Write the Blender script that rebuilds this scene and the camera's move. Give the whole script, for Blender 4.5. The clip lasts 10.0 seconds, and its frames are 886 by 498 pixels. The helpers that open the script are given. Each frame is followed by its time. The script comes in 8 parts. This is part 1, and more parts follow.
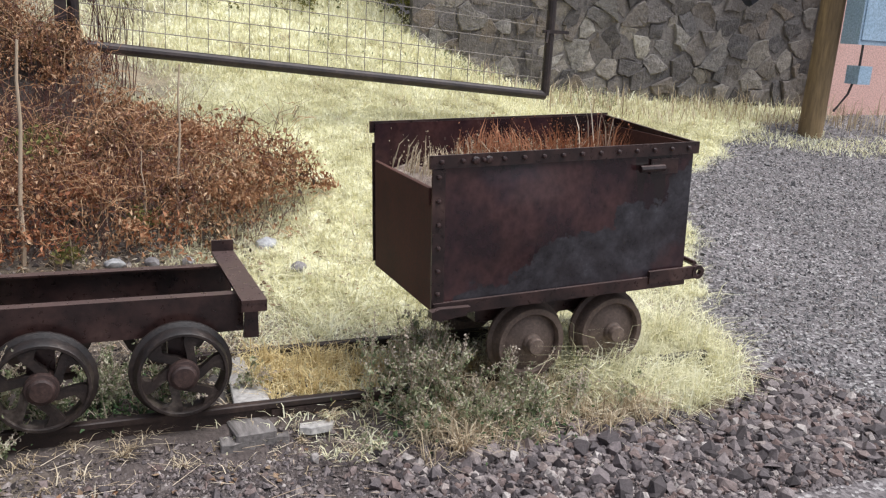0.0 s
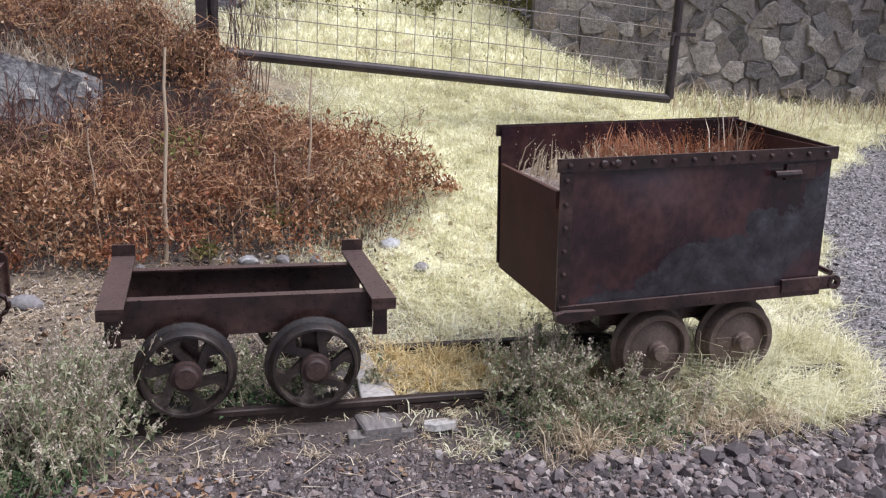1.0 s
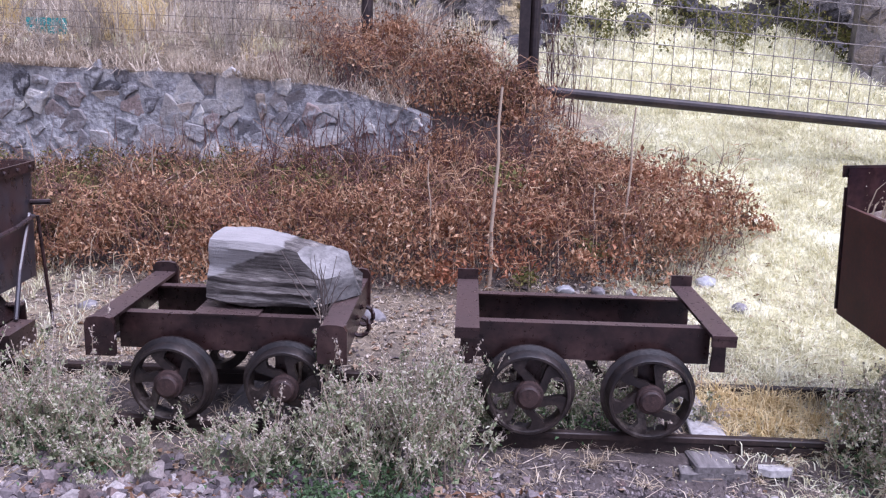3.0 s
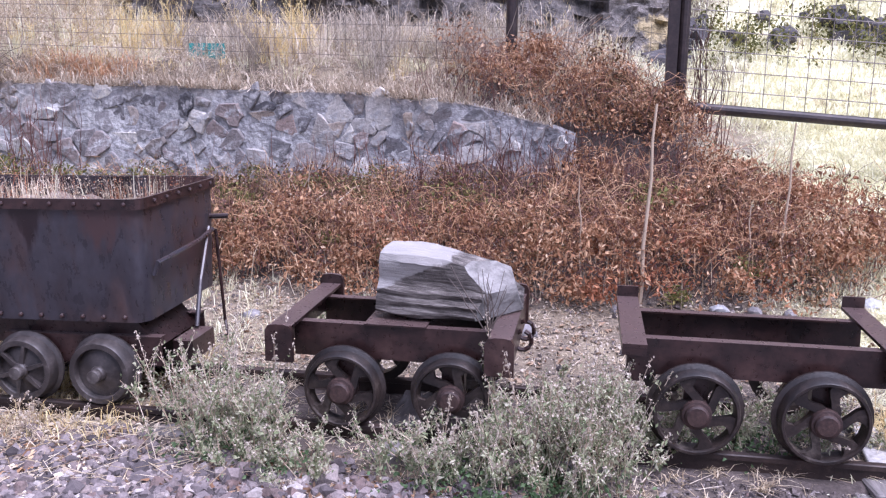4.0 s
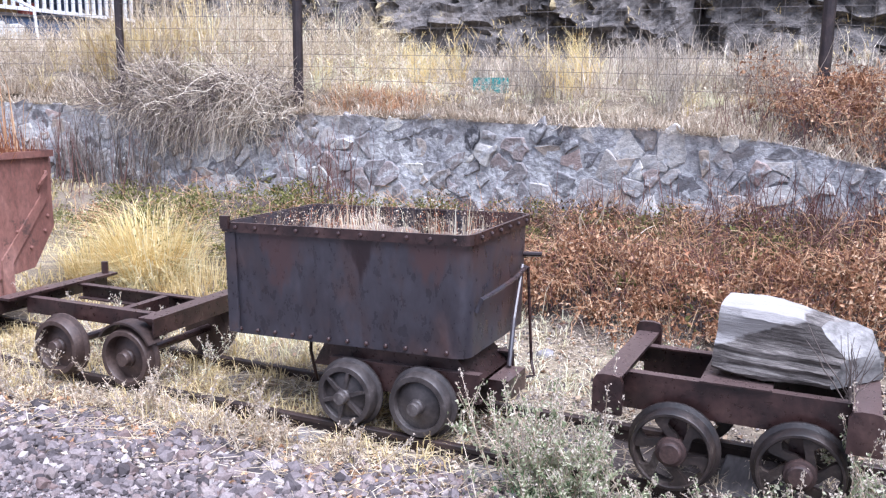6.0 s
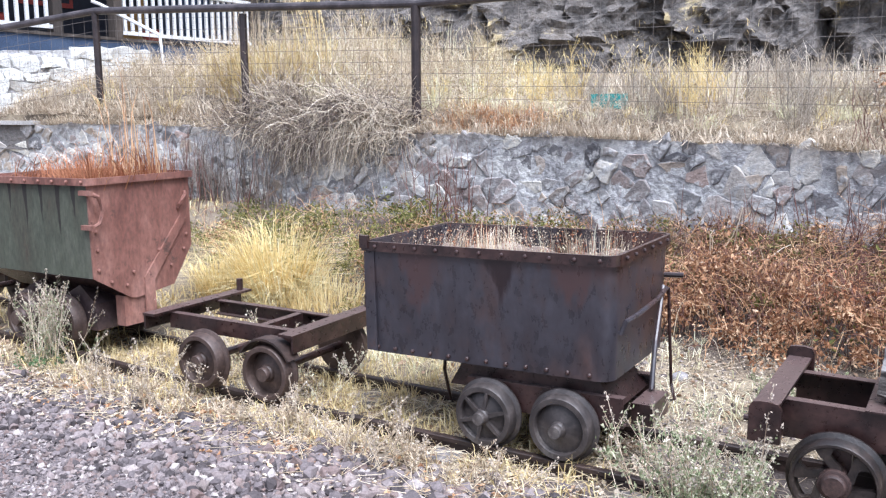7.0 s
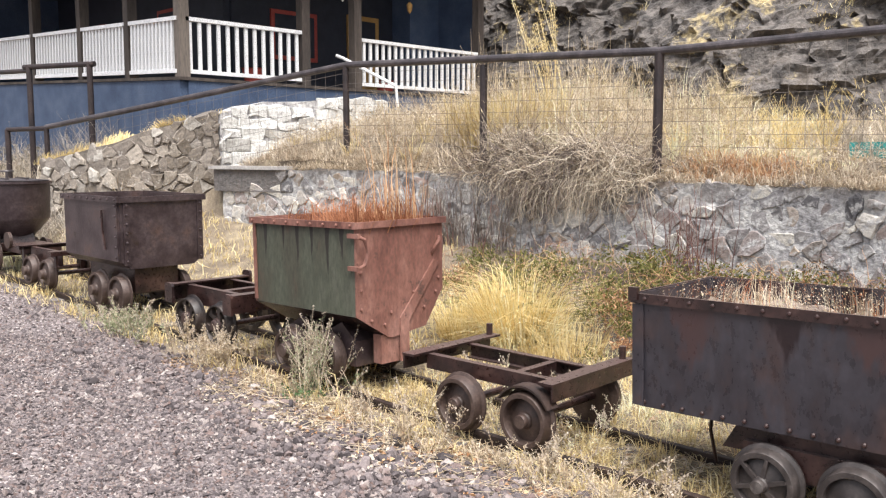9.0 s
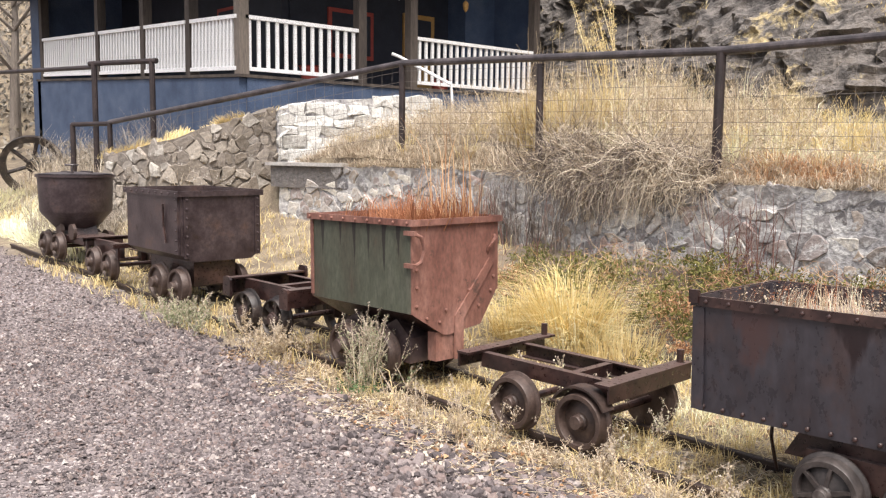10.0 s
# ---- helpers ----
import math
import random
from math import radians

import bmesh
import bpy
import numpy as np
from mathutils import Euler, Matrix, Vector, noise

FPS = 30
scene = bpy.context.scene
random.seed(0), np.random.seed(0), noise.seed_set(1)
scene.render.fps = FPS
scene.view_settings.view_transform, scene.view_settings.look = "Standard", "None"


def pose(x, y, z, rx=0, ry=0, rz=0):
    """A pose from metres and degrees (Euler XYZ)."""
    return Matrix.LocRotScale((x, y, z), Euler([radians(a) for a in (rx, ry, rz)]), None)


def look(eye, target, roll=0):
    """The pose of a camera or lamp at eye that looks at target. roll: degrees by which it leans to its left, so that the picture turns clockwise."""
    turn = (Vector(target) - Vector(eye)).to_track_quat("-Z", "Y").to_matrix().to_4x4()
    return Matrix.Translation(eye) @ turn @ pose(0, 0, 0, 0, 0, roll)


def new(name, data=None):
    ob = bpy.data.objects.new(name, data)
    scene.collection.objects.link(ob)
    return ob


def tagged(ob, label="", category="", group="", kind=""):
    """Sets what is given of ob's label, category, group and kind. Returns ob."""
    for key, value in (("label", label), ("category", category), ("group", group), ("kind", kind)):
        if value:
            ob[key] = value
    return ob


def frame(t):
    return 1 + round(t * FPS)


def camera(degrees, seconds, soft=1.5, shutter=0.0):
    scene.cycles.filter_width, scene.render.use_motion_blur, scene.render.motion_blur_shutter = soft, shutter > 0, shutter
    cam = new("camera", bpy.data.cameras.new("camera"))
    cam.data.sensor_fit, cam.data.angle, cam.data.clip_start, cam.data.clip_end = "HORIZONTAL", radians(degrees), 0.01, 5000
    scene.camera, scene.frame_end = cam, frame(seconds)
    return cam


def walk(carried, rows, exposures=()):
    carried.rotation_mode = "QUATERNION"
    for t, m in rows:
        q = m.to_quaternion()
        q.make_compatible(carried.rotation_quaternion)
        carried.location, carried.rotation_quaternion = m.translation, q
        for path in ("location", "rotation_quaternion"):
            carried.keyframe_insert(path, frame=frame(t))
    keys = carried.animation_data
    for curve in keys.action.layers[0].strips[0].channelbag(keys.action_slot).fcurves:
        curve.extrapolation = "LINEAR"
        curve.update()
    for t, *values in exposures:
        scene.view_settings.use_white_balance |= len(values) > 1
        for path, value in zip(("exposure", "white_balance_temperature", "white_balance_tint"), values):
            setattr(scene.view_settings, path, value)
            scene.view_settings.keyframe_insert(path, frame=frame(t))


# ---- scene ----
cam = camera(54.1, 10.0, soft=1.25)
METRES, EYE, TILT, LEAN, TURN = 1.75, 1.63, 0.0, 0.0, -23.9
ROWS = [
    (0.0, 0.0, 0.0, 0.0, 0.85, -14.56, -3.28),
    (0.5, -0.0161, -0.0117, -0.0027, 4.34, -14.72, -3.12),
    (1.0, -0.0345, -0.0253, -0.0001, 8.24, -14.69, -2.57),
    (1.5, -0.0561, -0.0424, 0.0045, 13.15, -14.08, -1.94),
    (2.0, -0.0818, -0.061, -0.0001, 17.95, -13.83, -2.36),
    (2.5, -0.1242, -0.0937, 0.0027, 21.58, -13.74, -2.31),
    (3.0, -0.1917, -0.1555, 0.0091, 25.7, -13.1, -1.5),
    (4.5, -0.3164, -0.2694, 0.0098, 37.4, -11.74, -0.55),
    (5.0, -0.3739, -0.2876, 0.0132, 41.63, -11.46, -0.65),
    (5.5, -0.4663, -0.3014, 0.0143, 44.95, -11.21, -0.46),
    (6.0, -0.543, -0.3302, 0.0197, 48.67, -10.22, -0.65),
    (7.5, -0.6632, -0.4725, 0.033, 58.03, -8.54, 0.75),
    (8.0, -0.702, -0.5284, 0.0386, 61.59, -7.53, 0.86),
    (8.5, -0.7207, -0.565, 0.0395, 65.07, -6.68, 0.42),
    (9.0, -0.7294, -0.585, 0.0407, 68.24, -6.21, -0.0),
    (9.5, -0.7336, -0.5975, 0.0393, 70.37, -6.16, -0.36),
    (10.0, -0.7371, -0.6088, 0.0381, 71.61, -6.3, -0.65),
]
# stops, kelvin and tint of the picture, as the clip's own camera adapts
EXPOSURES = [(0.0, 0.38, 6150, 10), (1.0, 0.38, 5900, 16), (1.5, 0.38, 5480, 25), (2.5, 0.47, 5450, 32), (3.2, 0.62, 5300, 32), (4.5, 1.07, 5420, 28), (6.0, 1.26, 5360, 18), (8.0, 1.19, 5980, 9), (10.0, 1.07, 6720, 12)]
walk(cam, [(t, pose(0, 0, EYE, TILT, LEAN, TURN) @ pose(METRES * x, METRES * y, METRES * z, 90 + pitch, roll, yaw)) for t, x, y, z, yaw, pitch, roll in ROWS], EXPOSURES)

# ---- light ----
world = bpy.data.worlds.new("sky")
scene.world = world
world.use_nodes = True
wn = world.node_tree
sky = wn.nodes.new("ShaderNodeTexSky")
sky.sky_type = "NISHITA"
sky.sun_disc = False
sky.sun_elevation, sky.sun_rotation = radians(68), radians(110)
sky.air_density, sky.dust_density, sky.ozone_density = 1.0, 4.0, 1.0
wn.nodes["Background"].inputs[1].default_value = 0.125
cloud = wn.nodes.new("ShaderNodeHueSaturation")
cloud.inputs["Saturation"].default_value = 0.4
wn.links.new(sky.outputs[0], cloud.inputs["Color"])
wn.links.new(cloud.outputs[0], wn.nodes["Background"].inputs[0])
sun = new("sun", bpy.data.lights.new("sun", "SUN"))
sun.data.energy, sun.data.angle, sun.data.color = 3.0, radians(40), (1.0, 0.97, 0.93)
sun.matrix_world = look((4.5, -4.0, 12.0), (0, 0, 0))


# ---- materials ----
def nodes(name):
    m = bpy.data.materials.new(name)
    m.use_nodes = True
    return m, m.node_tree, m.node_tree.nodes["Principled BSDF"]


def ramp(nt, fac, stops):
    r = nt.nodes.new("ShaderNodeValToRGB")
    while len(r.color_ramp.elements) < len(stops):
        r.color_ramp.elements.new(0.5)
    for e, (p, c) in zip(r.color_ramp.elements, stops):
        e.position, e.color = p, (*c, 1)
    nt.links.new(fac, r.inputs[0])
    return r.outputs[0]


def noise_node(nt, coord, scale, detail=4.0, rough=0.6, stretch=None):
    n = nt.nodes.new("ShaderNodeTexNoise")
    n.inputs["Scale"].default_value, n.inputs["Detail"].default_value, n.inputs["Roughness"].default_value = scale, detail, rough
    if stretch:
        mp = nt.nodes.new("ShaderNodeMapping")
        mp.inputs["Scale"].default_value = stretch
        nt.links.new(coord, mp.inputs[0])
        coord = mp.outputs[0]
    nt.links.new(coord, n.inputs["Vector"])
    return n.outputs["Fac"]


def mix(nt, fac, a, b, mode="MIX"):
    n = nt.nodes.new("ShaderNodeMix")
    n.data_type, n.blend_type = "RGBA", mode
    for sock, v in ((n.inputs[0], fac), (n.inputs[6], a), (n.inputs[7], b)):
        if isinstance(v, (int, float)):
            sock.default_value = v
        elif isinstance(v, tuple):
            sock.default_value = (*v, 1)
        else:
            nt.links.new(v, sock)
    return n.outputs[2]


def surface(name, stops, scale=3.0, fine=40.0, rough=(0.6, 0.9), bump=0.3, depth=0.01, metal=0.0, stretch=None, patch=None, per_object=0.0, per_island=0.0, spread=(0.3, 0.7)):
    """A weathered surface: a colour ramp over large noise, darkened and lightened by fine grain, with relief of the same grain."""
    m, nt, p = nodes(name)
    tc = nt.nodes.new("ShaderNodeTexCoord").outputs["Object"]
    big = noise_node(nt, tc, scale, 5.0, 0.62, stretch)
    small = noise_node(nt, tc, fine, 4.0, 0.65, stretch)
    fac = big
    if per_object or per_island:
        if per_object:
            o = nt.nodes.new("ShaderNodeObjectInfo").outputs["Random"]
        else:
            o = nt.nodes.new("ShaderNodeNewGeometry").outputs["Random Per Island"]
        w = per_object or per_island
        mm = nt.nodes.new("ShaderNodeMix")
        mm.inputs[0].default_value = w
        mr = nt.nodes.new("ShaderNodeMapRange")
        mr.inputs[3].default_value, mr.inputs[4].default_value = spread[0] - 0.05, spread[1] + 0.05
        nt.links.new(o, mr.inputs[0])
        nt.links.new(big, mm.inputs[2])
        nt.links.new(mr.outputs[0], mm.inputs[3])
        fac = mm.outputs[0]
    lo, hi = spread
    col = ramp(nt, fac, [(lo + (hi - lo) * i / max(1, len(stops) - 1), c) for i, c in enumerate(stops)])
    if patch:
        pf = ramp(nt, noise_node(nt, tc, patch[1], 6.0, 0.7), [(patch[2], (0, 0, 0)), (patch[2] + 0.06, (1, 1, 1))])
        col = mix(nt, pf, col, patch[0])
    grain = ramp(nt, small, [(0.25, (0.55, 0.55, 0.55)), (0.75, (1.35, 1.35, 1.35))])
    col = mix(nt, 1.0, col, grain, "MULTIPLY")
    nt.links.new(col, p.inputs["Base Color"])
    rr = nt.nodes.new("ShaderNodeMapRange")
    rr.inputs[3].default_value, rr.inputs[4].default_value = rough
    nt.links.new(small, rr.inputs[0])
    nt.links.new(rr.outputs[0], p.inputs["Roughness"])
    p.inputs["Metallic"].default_value = metal
    b = nt.nodes.new("ShaderNodeBump")
    b.inputs["Strength"].default_value, b.inputs["Distance"].default_value = bump, depth
    nt.links.new(small, b.inputs["Height"])
    nt.links.new(b.outputs[0], p.inputs["Normal"])
    return m


def plant(name, stops, through_light=0.25, rough=0.7, island=0.6, patch=1.6):
    """Leaves and blades: a colour of its own for each loose piece, some light passing through."""
    m, nt, p = nodes(name)
    isl = nt.nodes.new("ShaderNodeNewGeometry").outputs["Random Per Island"]
    tc = nt.nodes.new("ShaderNodeTexCoord").outputs["Object"]
    big = noise_node(nt, tc, patch, 4.0)
    mm = nt.nodes.new("ShaderNodeMix")
    mm.inputs[0].default_value = island
    nt.links.new(big, mm.inputs[2])
    nt.links.new(isl, mm.inputs[3])
    col = ramp(nt, mm.outputs[0], [(0.12 + 0.76 * i / (len(stops) - 1), c) for i, c in enumerate(stops)])
    nt.links.new(col, p.inputs["Base Color"])
    p.inputs["Roughness"].default_value = rough
    p.inputs["Specular IOR Level"].default_value = 0.3
    tr = nt.nodes.new("ShaderNodeBsdfTranslucent")
    nt.links.new(col, tr.inputs[0])
    ms = nt.nodes.new("ShaderNodeMixShader")
    ms.inputs[0].default_value = through_light
    nt.links.new(p.outputs[0], ms.inputs[1])
    nt.links.new(tr.outputs[0], ms.inputs[2])
    nt.links.new(ms.outputs[0], nt.nodes["Material Output"].inputs[0])
    return m


def stain(m, colour, x0, top, length, half, axis_x=0, seed=0.0):
    """A run-down stain that narrows from the rim downwards, on a finished material (object coordinates)."""
    nt = m.node_tree
    p = nt.nodes["Principled BSDF"]
    old = p.inputs["Base Color"].links[0].from_socket
    tc = nt.nodes.new("ShaderNodeTexCoord").outputs["Object"]
    sp = nt.nodes.new("ShaderNodeSeparateXYZ")
    nt.links.new(tc, sp.inputs[0])

    def calc(op, a, b, c=None):
        n = nt.nodes.new("ShaderNodeMath")
        n.operation = op
        for sock, v in zip(n.inputs, (a, b, c)):
            if isinstance(v, (int, float)):
                sock.default_value = v
            elif v is not None:
                nt.links.new(v, sock)
        return n.outputs[0]

    wob = calc("MULTIPLY", calc("SUBTRACT", noise_node(nt, tc, 16, 4, 0.6, (1, 1, 0.3)), 0.5), half * 1.6)
    off = calc("ABSOLUTE", calc("ADD", calc("SUBTRACT", sp.outputs[axis_x], x0), wob), 0)
    width = calc("MULTIPLY_ADD", calc("SUBTRACT", sp.outputs[2], top - length), half / length, 0)
    inside = ramp(nt, calc("MULTIPLY_ADD", calc("SUBTRACT", width, off), 1 / half, 0.4), [(0.38, (0, 0, 0)), (0.62, (0.85, 0.85, 0.85))])
    nt.links.new(mix(nt, inside, old, colour), p.inputs["Base Color"])


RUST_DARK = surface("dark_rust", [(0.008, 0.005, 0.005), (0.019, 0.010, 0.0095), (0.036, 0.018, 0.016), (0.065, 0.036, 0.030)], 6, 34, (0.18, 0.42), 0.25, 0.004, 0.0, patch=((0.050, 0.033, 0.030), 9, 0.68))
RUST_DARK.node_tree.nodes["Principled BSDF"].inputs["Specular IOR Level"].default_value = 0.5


def dusty_sheen(m, colour, amount):
    """Pale dust and painted sky sheen, mixed into the colour of faces that look up."""
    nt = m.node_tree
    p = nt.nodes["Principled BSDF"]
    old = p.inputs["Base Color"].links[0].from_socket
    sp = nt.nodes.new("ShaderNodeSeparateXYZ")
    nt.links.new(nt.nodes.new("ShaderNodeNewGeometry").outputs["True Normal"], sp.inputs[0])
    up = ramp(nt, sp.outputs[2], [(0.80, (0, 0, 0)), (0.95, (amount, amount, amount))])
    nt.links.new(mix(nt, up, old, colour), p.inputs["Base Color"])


# paler frame tops: the sky's reflection put into the colour, with some dust
dusty_sheen(RUST_DARK, (0.115, 0.080, 0.074), 0.65)
RUST_RAIL = surface("rail_rust", [(0.014, 0.009, 0.008), (0.028, 0.016, 0.013), (0.060, 0.037, 0.029)], 5, 70, (0.4, 0.75), 0.4, 0.004, 0.1)
HUB_RUST = surface("hub_rust", [(0.020, 0.010, 0.009), (0.036, 0.018, 0.015), (0.065, 0.036, 0.029)], 9, 70, (0.5, 0.8), 0.5, 0.004)
RUST_TUB_A = surface("tub_rust_scaled", [(0.010, 0.006, 0.009), (0.022, 0.010, 0.013), (0.048, 0.021, 0.021), (0.026, 0.012, 0.016), (0.010, 0.007, 0.010)], 2.2, 30, (0.12, 0.30), 0.10, 0.003, 0.0, stretch=(1, 1, 0.8), patch=((0.085, 0.048, 0.048), 3.4, 0.64))
RUST_END = surface("end_rust_red", [(0.050, 0.020, 0.014), (0.10, 0.038, 0.026)], 2, 60, (0.6, 0.9), 0.25, 0.003, 0.1)
RUST_TUB_D = surface("tub_blue_steel", [(0.054, 0.030, 0.028), (0.044, 0.031, 0.032), (0.037, 0.034, 0.041), (0.030, 0.026, 0.031), (0.044, 0.030, 0.030), (0.062, 0.034, 0.030)], 2.6, 20, (0.16, 0.44), 0.2, 0.005, 0.0, stretch=(1, 1, 0.55), patch=((0.058, 0.034, 0.031), 5.2, 0.62))
for m in (RUST_TUB_A, RUST_TUB_D):
    m.node_tree.nodes["Principled BSDF"].inputs["Specular IOR Level"].default_value = 0.5
stain(RUST_TUB_D, (0.010, 0.004, 0.005), -0.07, 0.95, 0.27, 0.09)
stain(RUST_TUB_D, (0.050, 0.027, 0.026), -0.55, 0.96, 0.40, 0.16)
stain(RUST_TUB_D, (0.052, 0.027, 0.025), 0.28, 0.96, 0.26, 0.20)
stain(RUST_TUB_A, (0.014, 0.010, 0.010), 0.46, 0.93, 0.27, 0.05)
stain(RUST_TUB_A, (0.016, 0.010, 0.010), 0.36, 0.96, 0.22, 0.035)


def scale_patch(m, colour):
    """Scaled grey plate: a ragged field low on the side, with flaking relief."""
    nt = m.node_tree
    p = nt.nodes["Principled BSDF"]
    old = p.inputs["Base Color"].links[0].from_socket
    tc = nt.nodes.new("ShaderNodeTexCoord").outputs["Object"]
    sp = nt.nodes.new("ShaderNodeSeparateXYZ")
    nt.links.new(tc, sp.inputs[0])
    lean = nt.nodes.new("ShaderNodeMath")
    lean.operation = "MULTIPLY_ADD"
    nt.links.new(sp.outputs[0], lean.inputs[0])
    lean.inputs[1].default_value, lean.inputs[2].default_value = 0.42, 0.62
    d = nt.nodes.new("ShaderNodeMath")
    d.operation = "SUBTRACT"
    nt.links.new(lean.outputs[0], d.inputs[0])
    nt.links.new(sp.outputs[2], d.inputs[1])
    w = nt.nodes.new("ShaderNodeMath")
    w.operation = "MULTIPLY_ADD"
    nt.links.new(noise_node(nt, tc, 3.2, 9, 0.66), w.inputs[0])
    w.inputs[1].default_value = 0.75
    nt.links.new(d.outputs[0], w.inputs[2])
    fac = ramp(nt, w.outputs[0], [(0.35, (0, 0, 0)), (0.365, (1, 1, 1)), (0.62, (0.9, 0.9, 0.9)), (0.72, (0.2, 0.2, 0.2))])
    nt.links.new(mix(nt, fac, old, colour), p.inputs["Base Color"])


scale_patch(RUST_TUB_A, ramp(RUST_TUB_A.node_tree, noise_node(RUST_TUB_A.node_tree, RUST_TUB_A.node_tree.nodes.new("ShaderNodeTexCoord").outputs["Object"], 9, 10, 0.78), [(0.34, (0.010, 0.009, 0.011)), (0.47, (0.024, 0.022, 0.026)), (0.60, (0.045, 0.043, 0.050)), (0.70, (0.085, 0.083, 0.092))]))
GREEN_PAINT = surface("faded_green_paint", [(0.080, 0.040, 0.026), (0.055, 0.053, 0.036), (0.064, 0.070, 0.048), (0.095, 0.097, 0.072)], 2.4, 50, (0.55, 0.85), 0.3, 0.003, 0.1, stretch=(1, 1, 0.35))
stain(GREEN_PAINT, (0.012, 0.008, 0.007), -0.45, 1.10, 0.3, 0.03)
stain(GREEN_PAINT, (0.012, 0.008, 0.007), -0.22, 1.10, 0.22, 0.025)
stain(GREEN_PAINT, (0.012, 0.008, 0.007), -0.05, 1.10, 0.35, 0.03)
stain(GREEN_PAINT, (0.012, 0.008, 0.007), 0.12, 1.10, 0.28, 0.022)
stain(GREEN_PAINT, (0.012, 0.008, 0.007), 0.3, 1.10, 0.4, 0.03)
stain(GREEN_PAINT, (0.012, 0.008, 0.007), 0.46, 1.10, 0.25, 0.03)
RED_RUST = surface("red_oxide_rust", [(0.085, 0.034, 0.026), (0.15, 0.062, 0.046), (0.21, 0.096, 0.072), (0.28, 0.145, 0.115)], 3, 40, (0.55, 0.9), 0.5, 0.004, 0.05, stretch=(1, 1, 0.5), patch=((0.09, 0.045, 0.035), 6, 0.62))
TUB_G = surface("tub_brown_steel", [(0.024, 0.015, 0.016), (0.044, 0.030, 0.032), (0.066, 0.048, 0.050), (0.09, 0.056, 0.048)], 3.5, 30, (0.25, 0.55), 0.4, 0.005, 0.25, patch=((0.035, 0.022, 0.018), 5, 0.6))
WHEEL_TAN = surface("cast_iron_tan", [(0.07, 0.048, 0.038), (0.115, 0.080, 0.064), (0.17, 0.125, 0.10)], 6, 80, (0.55, 0.85), 0.4, 0.003, 0.1)
WHEEL_IRON = surface("cast_iron", [(0.009, 0.007, 0.007), (0.018, 0.013, 0.012), (0.036, 0.025, 0.021), (0.12, 0.098, 0.082)], 8, 80, (0.3, 0.62), 0.5, 0.004, 0.1)
WHEEL_BROWN = surface("cast_iron_brown", [(0.034, 0.022, 0.019), (0.060, 0.038, 0.031), (0.10, 0.070, 0.058)], 6, 60, (0.35, 0.7), 0.4, 0.003, 0.2)
WHEEL_SLATE = surface("cast_iron_slate", [(0.014, 0.011, 0.011), (0.030, 0.024, 0.023), (0.060, 0.049, 0.046), (0.13, 0.115, 0.108)], 6, 60, (0.35, 0.7), 0.4, 0.003, 0.1)
POST_RUST = surface("pipe_rust", [(0.013, 0.009, 0.010), (0.026, 0.017, 0.017), (0.045, 0.030, 0.028)], 5, 40, (0.4, 0.65), 0.25, 0.003, 0.1)
PIPE = surface("pipe_grey_rust", [(0.026, 0.022, 0.024), (0.055, 0.046, 0.049), (0.10, 0.085, 0.087)], 5, 50, (0.3, 0.5), 0.15, 0.002, 0.1)
WIRE = surface("wire", [(0.16, 0.14, 0.13), (0.26, 0.23, 0.21)], 4, 60, (0.5, 0.8), 0.1, 0.001, 0.4)
MORTAR = surface("mortar", [(0.21, 0.205, 0.21), (0.37, 0.36, 0.365), (0.47, 0.46, 0.45), (0.60, 0.575, 0.55)], 5, 20, (0.85, 0.98), 1.0, 0.03, patch=((0.20, 0.195, 0.20), 4.2, 0.60))
STONE = surface("wall_stone", [(0.11, 0.107, 0.115), (0.28, 0.26, 0.255), (0.37, 0.28, 0.245), (0.21, 0.205, 0.21), (0.52, 0.475, 0.43), (0.33, 0.30, 0.285), (0.41, 0.335, 0.265), (0.17, 0.165, 0.175), (0.40, 0.375, 0.36), (0.58, 0.545, 0.495), (0.68, 0.645, 0.58)], 7, 26, (0.75, 0.95), 0.9, 0.02, per_object=0.90, spread=(0.10, 0.90), patch=((0.42, 0.41, 0.405), 7.5, 0.53))
STONE_DARK = surface("wall_stone_dark", [(0.09, 0.08, 0.078), (0.17, 0.15, 0.14), (0.24, 0.195, 0.16), (0.13, 0.12, 0.118), (0.32, 0.285, 0.25), (0.19, 0.165, 0.15), (0.11, 0.10, 0.10), (0.42, 0.385, 0.34)], 7, 18, (0.75, 0.95), 1.0, 0.035, per_object=0.9, spread=(0.12, 0.88), patch=((0.16, 0.145, 0.135), 6.0, 0.58))
MORTAR_DARK = surface("mortar_dark", [(0.13, 0.115, 0.108), (0.24, 0.215, 0.20)], 3, 35, (0.85, 0.98), 0.7, 0.02)
WHITE_STONE = surface("whitewashed_stone", [(0.34, 0.32, 0.29), (0.60, 0.59, 0.56), (0.76, 0.755, 0.73), (0.82, 0.82, 0.81)], 4, 35, (0.7, 0.9), 0.8, 0.015, patch=((0.26, 0.235, 0.21), 5, 0.58), per_object=0.5)
STONE_TAN = surface("tan_rubble", [(0.15, 0.125, 0.10), (0.24, 0.205, 0.17), (0.33, 0.29, 0.245), (0.21, 0.18, 0.155), (0.46, 0.43, 0.385)], 6, 25, (0.8, 0.95), 0.8, 0.02, per_object=0.85, spread=(0.12, 0.88), patch=((0.52, 0.50, 0.47), 3.5, 0.60))
MORTAR_TAN = surface("tan_mortar", [(0.11, 0.092, 0.078), (0.24, 0.21, 0.18)], 4, 25, (0.85, 0.98), 0.8, 0.02)
